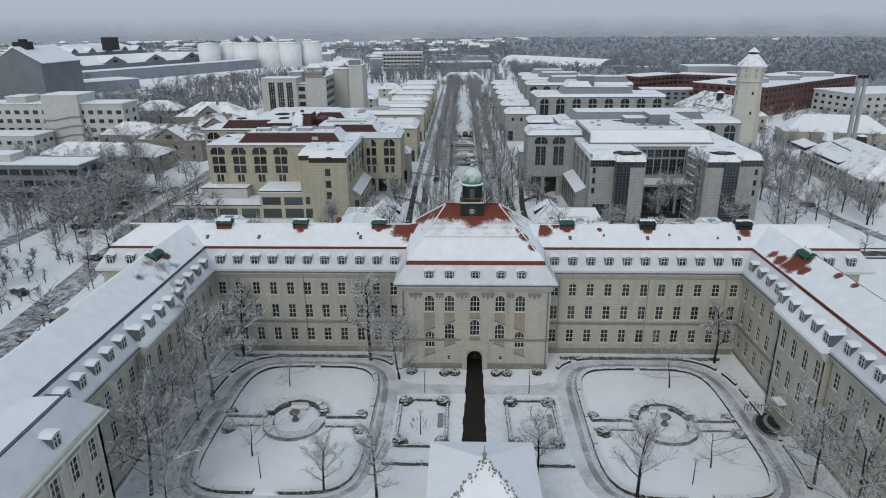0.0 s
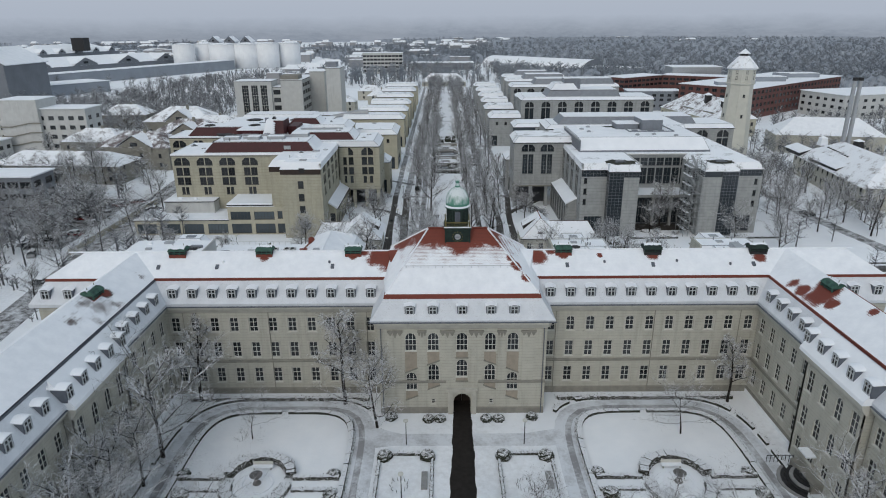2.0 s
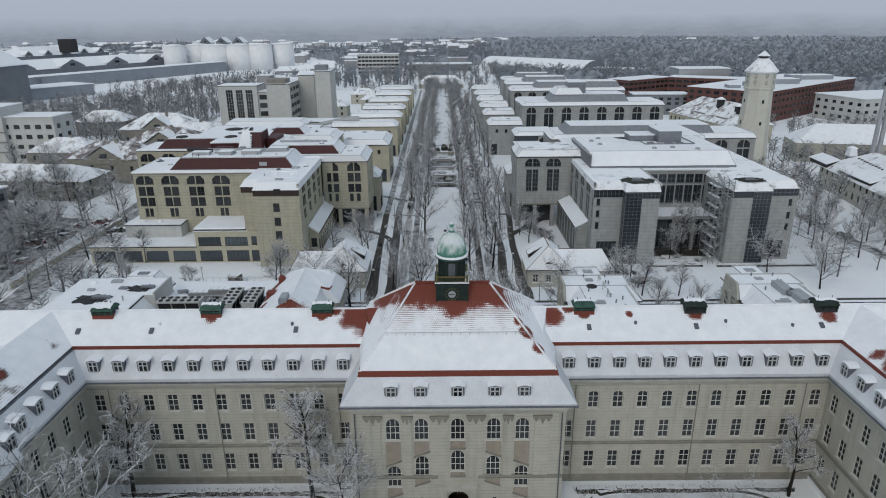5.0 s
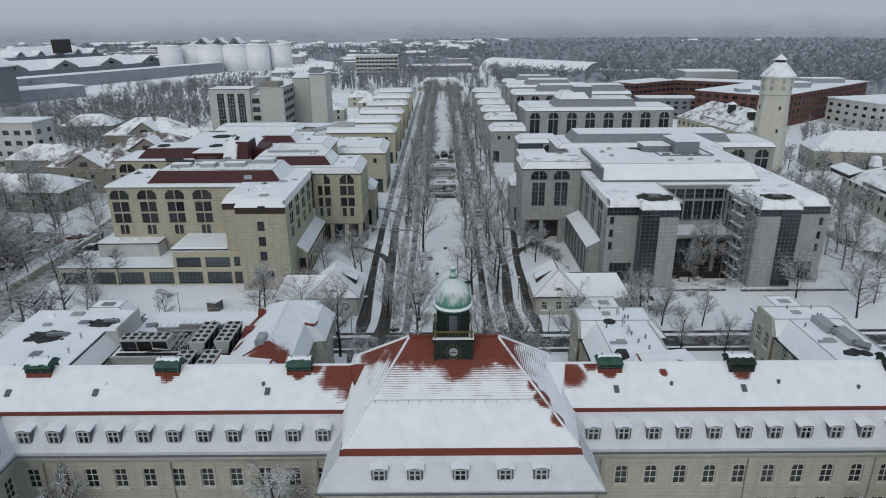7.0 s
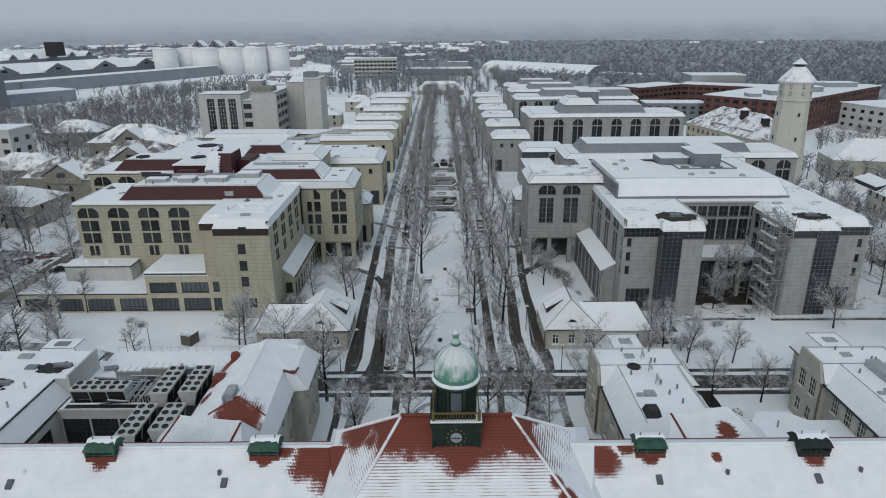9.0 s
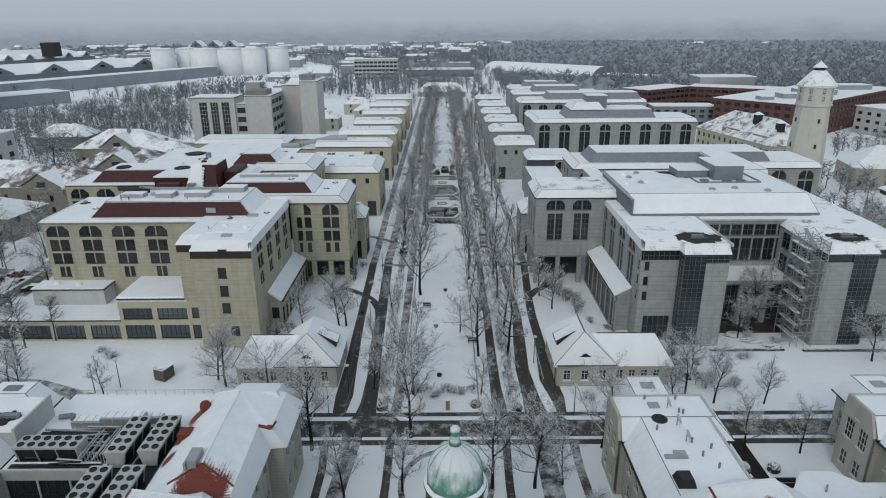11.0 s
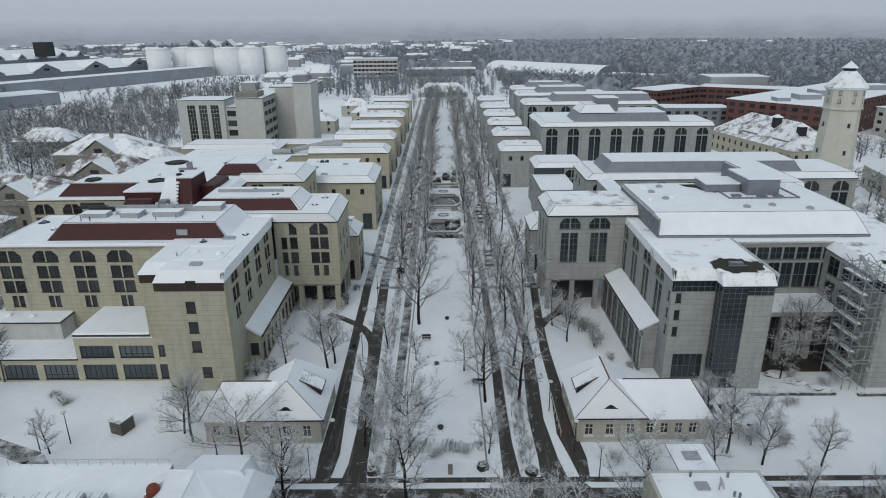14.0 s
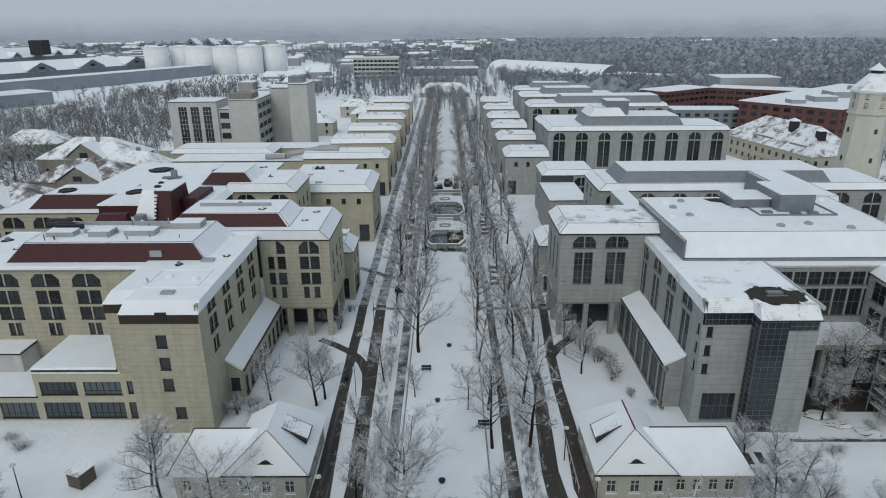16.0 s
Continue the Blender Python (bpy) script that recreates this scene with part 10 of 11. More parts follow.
part("lantern_roof", Mb().lathe((110, 172, 37.6), [(2.1, 0), (1.2, 0.8), (0.12, 1.7), (0.05, 2.0)], 8, math.pi / 8), SNOWM, wt)
for i in range(8):
    a = -math.pi / 2 + i * math.pi / 4
    for z, r in ((30.6, 4.52), (28.5, 4.52), (22.0, 4.5), (14.5, 4.85)):
        if z < 25 and i % 2:
            continue
        px, py = 110 + r * math.cos(a), 172 + r * math.sin(a)
        put_window(wt, pose(px + 0.12 * math.cos(a), py + 0.12 * math.sin(a), z, 0, 0, math.degrees(a) + 90), 0.75, 1.1, "r", 1, (0.5,), FRAME_D)


# ---- distant buildings ----
def slab_house(name, p0, p1, width, z, mat, label, cat, rows=(), bay=4.0, ridge=0.0, roof=None, win=(2.2, 1.4), rear=True):
    """A long building whose visible face runs from p0 to p1 (left to right); it is width deep behind that."""
    a, b = Vector((*p0, 0)), Vector((*p1, 0))
    u = (b - a).normalized()
    n = Vector((-u.y, u.x, 0))
    h = thing(name, tuple((a + b) / 2 + n * width / 2), label, cat, "distant buildings")
    L = (b - a).length
    cnt = int(L / bay)
    o = [W((i + 0.5) * L / cnt, zz, win[0], win[1], "r", 2, (), FRAME_D, GLASS) for i in range(cnt) for zz in rows]
    cs = [a, b, b + n * width, a + n * width]
    wall(h, a.to_2d(), b.to_2d(), 0, z, mat, o)
    c2 = int(width / bay)
    o2 = [W((i + 0.5) * width / c2, zz, win[0], win[1], "r", 2, (), FRAME_D, GLASS) for i in range(c2) for zz in rows] if c2 else []
    wall(h, cs[1].to_2d(), cs[2].to_2d(), 0, z, mat, o2)
    wall(h, cs[3].to_2d(), cs[0].to_2d(), 0, z, mat, o2)
    wall(h, cs[2].to_2d(), cs[3].to_2d(), 0, z, mat)
    e = [a - u * 0.5 - n * 0.5, b + u * 0.5 - n * 0.5, b + u * 0.5 + n * (width + 0.5), a - u * 0.5 + n * (width + 0.5)]
    if ridge:
        k = min(width / 2, L / 3)
        t = [a + u * k + n * (width / 2 - 0.2), b - u * k + n * (width / 2 - 0.2), b - u * k + n * (width / 2 + 0.2), a + u * k + n * (width / 2 + 0.2)]
        top = z + ridge
    else:
        t, top = e, z + 0.35
    part("roof", Mb().prism([(p.x, p.y, z) for p in e], [(p.x, p.y, top) for p in t]), roof or SNOWM, h)
    return h


sl = slab_house("hospital_slab", (-236, 176), (-141.5, 174), 11.5, 18.6, WHITEC, "long white four-storey slab block with rows of windows", "building", (3.6, 7.2, 10.8, 14.4), 3.9, win=(2.2, 1.5))
for x0, x1, y0, y1, z1 in ((-190, -182, 174.6, 184, 21.4), (-174, -159, 172.6, 186, 22.2)):
    part("stair_head", Mb().box(x0, x1, y0, y1, 18.9, z1), WHITEC, sl)
    part("snow_cap", Mb().box(x0 - 0.2, x1 + 0.2, y0 - 0.2, y1 + 0.2, z1, z1 + 0.25), SNOWM, sl)
part("stair_bay", Mb().box(-174, -159, 172.6, 174.4, 0, 18.9), WHITEC, sl, "white stair bay standing out from the slab")
for z in (4.6, 8.2, 11.8):
    st_ = Mb().box(-174.5, -170.0, 172.2, 172.6, z, z + 0.5).box(-163.0, -158.5, 172.2, 172.6, z + 1.4, z + 1.9)
    st_.prism([(-170.0, 172.2, z), (-163.0, 172.2, z + 1.4), (-163.0, 172.6, z + 1.4), (-170.0, 172.6, z)], [(-170.0, 172.2, z + 0.5), (-163.0, 172.2, z + 1.9), (-163.0, 172.6, z + 1.9), (-170.0, 172.6, z + 0.5)])
    part("stair_rail", st_, DARKTRIM, sl, "dark stepped band of the outer stairs")
slab_house("annexe", (-205, 160), (-171, 159), 12, 8.0, WHITEC, "low white annexe with a snowy flat roof", "building", (4.6,), 4.0, win=(2.0, 1.4))
lo = slab_house("office_building", (-176, 91), (-112.5, 90), 10, 11.2, GREYMETAL, "low grey office building with window bands", "building", (1.4, 4.9, 8.2), 3.4, win=(3.0, 1.7))
part("roof_box", Mb().box(-172, -134, 93, 99, 11.5, 13.6), WHITEC, lo)
part("snow_cap", Mb().box(-172.2, -133.8, 92.8, 99.2, 13.6, 13.85), SNOWM, lo)
HT = thin_snow_mat("streaked_snow_on_villa_tile", (0.10, 0.075, 0.068), 0.42)
HT_BARE = thin_snow_mat("melting_snow_on_villa_tile", (0.085, 0.05, 0.045), 0.85)
VILLAS = []
for p0, p1, w, z, r in (((-152, 131), (-108, 127), 14, 6, 5.0), ((-128, 152), (-100, 148), 16, 8, 6.5), ((-150, 168), (-126, 166), 14, 7, 6), ((-120, 178), (-92, 175), 18, 8, 7), ((-134, 205), (-104, 203), 18, 9, 8), ((-175, 246), (-152, 246), 14, 6.5, 6.4), ((-110, 240), (-84, 238), 12, 5, 4),
                        ((-112, 196), (-90, 194), 12, 8, 6), ((-72, 300), (-54, 300), 12, 6, 5), ((-50, 330), (-36, 330), 10, 6, 5), ((-60, 360), (-44, 360), 12, 6, 5)):
    VILLAS.append((slab_house("villa", p0, p1, w, z, DARKTRIM if w > 13 else CREAM, "older house with a snowy hipped tile roof", "house", (1.2, 4.4) if z > 5 else (1.2,), 5.8, r * 0.72, HT_BARE if p0 in ((-120, 178), (-128, 152)) else HT, (1.1, 1.5)), p0, p1, z, r))
hosp = thing("hospital_tower", (-85, 265, 0), "white concrete hospital block with a taller stair tower", "building")
block(hosp, -110, -91, 256, 270, 0, 21.2, WHITEC, S=[W(s, 2.0, 3.4, 17.6, "r", 3, [k / 12 for k in range(1, 12)], FRAME, GLASS) for s in (5.4, 10.2, 15.0)])
roof_slab(hosp, -110, -91, 256, 270, 21.2)
block(hosp, -91, -86, 257, 270, 0, 18.6, WHITEC, S=[W(2.4, z, 3.6, 1.9, "r", 3, (), FRAME_D, GLASS) for z in (2, 5.4, 8.8, 12.2, 15.6)])
roof_slab(hosp, -91, -86, 257, 270, 18.6)
block(hosp, -86, -75, 255.5, 288, 0, 21.8, WHITEC, E=[W(s, z, 5.2, 1.5, "r", 4, (), FRAME_D, GLASS) for s in (4, 10, 16, 22, 28) for z in (2, 5.4, 8.8, 12.2, 15.6, 18.8)])
roof_slab(hosp, -86, -75, 255.5, 288, 21.8)
part("plant_screen", Mb().box(-85.8, -77, 255.7, 266, 22.0, 23.8), DARKTRIM, hosp)
block(hosp, -63.0, -55.6, 258.5, 274, 0, 26.6, WHITEC)
roof_slab(hosp, -63.0, -55.6, 258.5, 274, 26.6)
part("roof_box", Mb().box(-63.5, -58, 262, 270, 26.85, 28.9), GREYMETAL, hosp)
block(hosp, -75, -67, 276, 290, 0, 24.0, WHITEC)
roof_slab(hosp, -75, -67, 276, 290, 24.0)
hosp.scale = (0.935, 0.935, 1.085)
hosp.location = (-79.6, 246.5, 0)
slab_house("office_block", (-84, 592), (-44, 592), 14, 20.0, WHITEC, "five-storey pale office block with window bands", "building", (2, 5.6, 9.2, 12.8, 16.2), 3.6, win=(3.0, 1.8))
dh = thing("dark_warehouse", (-296, 360, 0), "tall grey brick warehouse with a snowy gable roof", "building", "distant buildings")
wall(dh, (-313, 341), (-280, 340), 0, 25.6, SLATE)
wall(dh, (-280, 340), (-278, 382), 0, 25.6, SLATE)
wall(dh, (-278, 382), (-311, 383), 0, 25.6, SLATE)
wall(dh, (-311, 383), (-313, 341), 0, 25.6, SLATE)
for ya in (340.5, 382.2):
    part("gable", Mb().prism([(-313, ya, 25.6), (-280, ya, 25.6), (-280, ya + 0.5, 25.6), (-313, ya + 0.5, 25.6)], [(-297, ya, 35.2), (-296, ya, 35.2), (-296, ya + 0.5, 35.2), (-297, ya + 0.5, 35.2)]), SLATE, dh)
rf_ = Mb()
for sx, xe in ((-1, -314.2), (1, -278.6)):
    q = [(-296.5, 339.8, 35.3), (xe, 339.8, 25.0), (xe + 2, 383.0, 25.0), (-294.5, 383.0, 35.3)]
    q = q if sx < 0 else q[::-1]
    rf_.prism(q, [(x, y, z + 0.5) for x, y, z in q])
part("roof", rf_, SNOWM, dh, "snowy gable roof")
part("roof_vent", Mb().box(-301, -292, 347, 355, 33, 38.6).box(-298, -294, 349, 353, 38.6, 40.2), DARKMETAL, dh, "dark ventilator house on the ridge")
fh1 = slab_house("factory_hall", (-420, 480), (-311, 709), 60, 10.0, SLATE, "long dark factory hall with a snowy roof", "factory", (2.5,), 9, 8)
slab_house("factory_hall", (-345, 440), (-238, 668), 18, 10.0, HALLC, "long grey storage hall with a snowy roof", "factory", (), 6, 0)
slab_house("factory_hall", (-300, 372), (-262, 432), 30, 8.0, HALLC, "low grey hall with a snowy flat roof", "factory", (), 6, 0)
FACT = [(fh1, (-420, 480), (-311, 709), 11.0)]
fb = slab_house("factory_hall", (-418, 596), (-384, 707), 44, 20.0, SLATE, "large dark factory with a snowy mansard roof", "factory", (14.5,), 9, 8.6)
part("stair_head", Mb().box(-404, -391, 644, 657, 22, 35.4), DARKMETAL, fb)


def roof_gables(h, p0, p1, z, n, w, rise, depth, mat, first=0.5):
    """Cross gables along a long eave."""
    a, b = Vector((*p0, 0)), Vector((*p1, 0))
    u = (b - a).normalized()
    m = Vector((-u.y, u.x, 0))
    for i in range(n):
        c = a + (b - a) * (i + first) / n - m * 0.4
        l, r, t = c - u * w / 2, c + u * w / 2, c.copy()
        lz, tz = Vector((0, 0, z)), Vector((0, 0, z + rise))
        g = Mb().face(l + lz, r + lz, t + tz)
        g.face(l + lz, l + Vector((0, 0, z - 1.5)), r + Vector((0, 0, z - 1.5)), r + lz)
        part("gable", g, mat, h)
        q = Mb()
        e = m * depth
        o = -m * 0.5 + Vector((0, 0, 0.35))
        q.face(l + lz + o - u * 0.6, t + tz + o, t + tz + e + o, l + lz + e + o - u * 0.6)
        q.face(t + tz + o, r + lz + o + u * 0.6, r + lz + e + o + u * 0.6, t + tz + e + o)
        part("gable_roof", q, SNOWM, h)
        k = Mb().box(-w * 0.1, w * 0.1, -0.15, 0.1, z + rise * 0.12, z + rise * 0.45)
        me = k.mesh("gable_window", GLASS)
        me.transform(Matrix.Translation(c) @ Matrix.Rotation(math.atan2(u.y, u.x), 4, "Z"))
        part("gable_window", me, None, h)


roof_gables(fb, (-418, 596), (-384, 707), 21.0, 5, 9, 4, 12, SLATE)
for k, (h_, p0, p1, z, r) in enumerate(VILLAS):
    if k in (1, 3, 4):
        roof_gables(h_, p0, p1, z, 1, 13, r * 0.62, 9.0, DARKTRIM, 0.55)
    x, y = p0[0] * 0.4 + p1[0] * 0.6, p0[1] * 0.4 + p1[1] * 0.6 + 7
    part("chimney", Mb().box(x - 0.5, x + 0.5, y - 0.4, y + 0.4, z, z + r * 0.72 + 0.9), DARKTRIM, h_)
for h_, p0, p1, z in FACT:
    roof_gables(h_, p0, p1, z, 5, 26, 6.5, 26, SLATE)
for i, x in enumerate((-299, -281, -255, -229.5, -206.5, -186)):
    y = (683, 705, 686, 690, 694, 712)[i]
    t = thing("storage_tank", (x, y, 0), "large white cylindrical storage tank", "tank", "storage tanks")
    th, r = 26.5, (12.0, 12.5, 15.5, 14.5, 13.5, 13.5)[i]
    part("shell", Mb().lathe((x, y, 0), [(r, 0), (r, th)], 32), WHITEMETAL, t, "", True)
    part("roof", Mb().lathe((x, y, th), [(r + 0.2, 0), (r + 0.2, 0.6), (r * 0.5, 1.5), (0.5, 2.0)], 32), SNOWM, t, "", True)
    part("rail", Mb().lathe((x, y, th + 0.6), [(r + 0.1, 0), (r + 0.1, 0.12), (r - 0.1, 0.12)], 32), GREYMETAL, t)
tg = slab_house("gabled_hall", (-294, 742), (-234, 738), 24, 24, SLATE, "dark hall with three gables behind the tanks", "factory", (), 9, 4)
roof_gables(tg, (-294, 742), (-234, 738), 27.5, 3, 14, 6.5, 16, SLATE)
rbc = slab_house("red_brick_complex", (158, 262), (247, 336), 42, 15.6, BRICK, "large red brick complex with rows of windows", "building", (2.5, 6, 9.5, 12.6), 4.4, win=(2.6, 1.7))
for x, y, w, d, hh in ((165, 290, 5, 4, 2.2), (185, 305, 9, 5, 2.6), (215, 330, 12, 5, 2.4), (200, 318, 3, 3, 3.5), (150, 283, 3, 3, 1.6)):
    part("plant_room", Mb().box(x - w, x + w, y - d, y + d, 15.9, 15.9 + hh), HALLC, rbc)
    part("snow_cap", Mb().box(x - w, x + w, y - d, y + d, 15.9 + hh, 16.1 + hh), SNOWM, rbc)
slab_house("red_brick_complex", (111, 335), (142, 357), 16, 15.4, BRICK, "red brick wing with window bands", "building", (2.5, 6, 9.5, 12.4), 4.0, win=(3.4, 1.5))
slab_house("red_brick_complex", (142, 357), (186, 330), 16, 15.4, BRICK, "red brick wing with window bands", "building", (2.5, 6, 9.5, 12.4), 4.0, win=(3.4, 1.5))
slab_house("rotunda", (152, 368), (184, 366), 20, 19.5, LIGHTMETAL, "glazed rotunda with a snowy roof", "building", (), 4)
BIGT = thin_snow_mat("streaked_snow_on_workshop_tile", (0.11, 0.062, 0.055), 0.55)
wk = slab_house("workshop_house", (108.5, 254), (117.5, 207), 20, 7.8, BEIGE_L, "yellow workshop with a big snow-streaked tile roof", "house", (1.5, 4.8), 3.6, 8.0, BIGT, (1.2, 1.5))
u_ = Vector((9, -47, 0)).normalized()
n_ = Vector((-u_.y, u_.x, 0))
for x, y, z in ((120.9, 227, 17.6), (123.3, 214, 16.2)):
    part("ventilator", Mb().box(x - 1.2, x + 1.2, y - 1.2, y + 1.2, 12.0, z - 1.0), DARKMETAL, wk)
    part("snow_cap", Mb().prism([(x - 1.7, y - 1.7, z - 1.0), (x + 1.7, y - 1.7, z - 1.0), (x + 1.7, y + 1.7, z - 1.0), (x - 1.7, y + 1.7, z - 1.0)], [(x - 0.2, y - 0.2, z), (x + 0.2, y - 0.2, z), (x + 0.2, y + 0.2, z), (x - 0.2, y + 0.2, z)]), SNOWM, wk)
for k in range(9):
    c = Vector((108.5, 254, 0)) + u_ * (8 + 2.3 * k) + n_ * 5.4
    part("roof_light", Mb().box(c.x - 0.4, c.x + 0.4, c.y - 0.4, c.y + 0.4, 11.4, 12.2), DARKMETAL, wk)
for f in (0.45, 0.8):
    c = Vector((108.5, 254, 0)) + u_ * 47.8 * f + n_ * 2.4
    e_ = [c - u_ * 4 - n_ * 0.4, c + u_ * 4 - n_ * 0.4, c + u_ * 4 + n_ * 3.2, c - u_ * 4 + n_ * 3.2]
    part("shed_dormer", Mb().prism([(q.x, q.y, 8.6) for q in e_], [(q.x, q.y, 10.3) for q in e_]), DARKTRIM, wk)
    part("snow_cap", Mb().prism([(q.x, q.y, 10.3) for q in e_], [(q.x, q.y, 10.6) for q in e_]), SNOWM, wk)
slab_house("laboratory", (104, 300), (134, 298), 12, 11, GREYMETAL, "grey laboratory block with a snowy flat roof", "building", (2, 5.5, 8), 4.0)
lh = slab_house("long_house", (117.0, 139), (111.5, 92), 20, 6.3, CREAM, "long cream house with a large snowy tile roof", "house", (1.4, 4.8), 3.2, 6.2, thin_snow_mat("thin_snow_on_long_house", (0.14, 0.09, 0.075), 0.35), (1.1, 1.6))
for x, y, z, mt in ((124.3, 136.5, 10.6, TILE_OLD), (126.5, 121.4, 12.2, DARKMETAL)):
    part("ventilator", Mb().prism([(x - 1.3, y - 1.2, z - 0.8), (x + 1.3, y - 1.2, z - 0.8), (x + 1.3, y + 1.2, z - 0.8), (x - 1.3, y + 1.2, z - 0.8)], [(x - 0.9, y - 0.9, z + 1.6), (x + 0.9, y - 0.9, z + 1.6), (x + 0.9, y + 0.9, z + 1.6), (x - 0.9, y + 0.9, z + 1.6)]), mt, lh)
    part("snow_cap", Mb().prism([(x - 1.2, y - 1.2, z + 1.6), (x + 1.2, y - 1.2, z + 1.6), (x + 1.2, y + 1.2, z + 1.6), (x - 1.2, y + 1.2, z + 1.6)], [(x - 0.2, y - 0.2, z + 2.2), (x + 0.2, y - 0.2, z + 2.2), (x + 0.2, y + 0.2, z + 2.2), (x - 0.2, y + 0.2, z + 2.2)]), SNOWM, lh)
for k in range(9):
    part("roof_light", Mb().box(121.9 - k * 0.24, 122.7 - k * 0.24, 128.8 - k * 1.7, 129.4 - k * 1.7, 9.9 - k * 0.03, 10.6 - k * 0.03), DARKMETAL, lh)
for ya, yb in ((110.0, 127.4), (134.5, 145.6)):
    y = (ya + yb) / 2
    xa, xb = 115.6 - (127.4 - ya) * 0.09, 115.6 - (127.4 - yb) * 0.09
    part("shed_dormer", Mb().prism([(xa, ya, 6.4), (xb, yb, 6.4), (xb + 3.4, yb, 6.4), (xa + 3.4, ya, 6.4)][::-1], [(xa, ya, 7.6), (xb, yb, 7.6), (xb + 3.4, yb, 8.6), (xa + 3.4, ya, 8.6)][::-1]), DARKMETAL, lh, "long shed dormer with a dark window band")
    part("snow_cap", Mb().prism([(xa - 0.4, ya - 0.3, 7.6), (xb - 0.4, yb + 0.3, 7.6), (xb + 3.8, yb + 0.3, 8.8), (xa + 3.8, ya - 0.3, 8.8)][::-1], [(xa - 0.4, ya - 0.3, 7.8), (xb - 0.4, yb + 0.3, 7.8), (xb + 3.8, yb + 0.3, 9.0), (xa + 3.8, ya - 0.3, 9.0)][::-1]), SNOWM, lh)
slab_house("long_house", (128, 174), (166, 166), 16, 7.0, CREAM, "cream house with a snowy red tile roof", "house", (1.4,), 3.6, 6, TILE_OLD, (1.1, 1.6))
slab_house("boiler_house", (203, 256), (264, 272), 30, 12.5, WHITEC, "white rendered block with a snowy flat roof", "building", (2.0, 5.5, 9.0), 5)
for dx in (0, 1.9):
    ch = thing("chimney", (134.4 + dx, 142, 0), "tall slender steel chimney", "chimney", "chimneys")
    part("shaft", Mb().tube((134.4 + dx, 142, 0), (134.4 + dx, 142, 30.2), 0.75, 0.62, 14), LIGHTMETAL, ch)
    part("head", Mb().tube((134.4 + dx, 142, 30.2), (134.4 + dx, 142, 31.2), 0.8, 0.8, 14), DARKMETAL, ch)
# barrel-roofed hall beyond the avenue
bh = thing("barrel_hall", (90, 640, 0), "long white barrel-roofed hall with a curved glass end", "hall")
p0, p1 = Vector((42, 690, 0)), Vector((136, 585, 0))
u = (p1 - p0).normalized()
n = Vector((-u.y, u.x, 0))
vault, gl = Mb(), Mb()
k = 12
for i in range(k):
    a0, a1 = math.pi * i / k, math.pi * (i + 1) / k
    q = lambda p, a: tuple(p + n * (20 - 20 * math.cos(a)) + Vector((0, 0, 1 + 11 * math.sin(a))))
    vault.face(q(p0, a0), q(p1, a0), q(p1, a1), q(p0, a1))
gl.face(*[tuple(p1 + u * 0.1 + n * (20 - 20 * math.cos(math.pi * i / k)) + Vector((0, 0, 1 + 11 * math.sin(math.pi * i / k)))) for i in range(k + 1)])
part("vault", vault, SNOWM, bh)
part("end_glass", gl, GREYMETAL, bh)
slab_house("pavilion_hall", (137, 573), (178, 540), 30, 6, GREYMETAL, "low hall with a snowy flat roof", "hall", (1.5,), 4.0)
slab_house("pavilion_hall", (-38, 640), (30, 640), 30, 7, GREYMETAL, "low wide hall with a snowy flat roof", "hall", (1.5,), 4.0)
slab_house("end_house", (-20, 455), (15.5, 455), 14, 3.4, CREAM, "long low house closing the avenue, under a snowy roof", "house", (1.0,), 3.6, 6.2, None, (1.1, 1.6))


# ---- woods and far town ----
def scatter(name, pts, templ, mat, label, smin, smax, seed):
    """Many small trees from a few simple forms, as one mesh."""
    rs = np.random.RandomState(seed)
    vs, fs, off = [], [], 0
    for x, y in pts:
        v, f = templ[rs.randint(len(templ))]
        a, s = rs.uniform(0, 6.283), rs.uniform(smin, smax)
        c, d = math.cos(a) * s, math.sin(a) * s
        q = np.stack([v[:, 0] * c - v[:, 1] * d + x, v[:, 0] * d + v[:, 1] * c + y, v[:, 2] * s], 1)
        vs.append(q)
        fs.append(f + off)
        off += len(v)
    V, F = np.concatenate(vs), np.concatenate(fs)
    me = bpy.data.meshes.new(name)
    me.vertices.add(len(V))
    me.vertices.foreach_set("co", V.astype(np.float32).ravel())
    me.loops.add(len(F) * 3)
    me.loops.foreach_set("vertex_index", F.astype(np.int32).ravel())
    me.polygons.add(len(F))
    me.polygons.foreach_set("loop_start", np.arange(0, len(F) * 3, 3, dtype=np.int32))
    me.update(calc_edges=True)
    me.materials.append(mat)
    return tagged(new(name, me), label, "trees", "", "stuff")


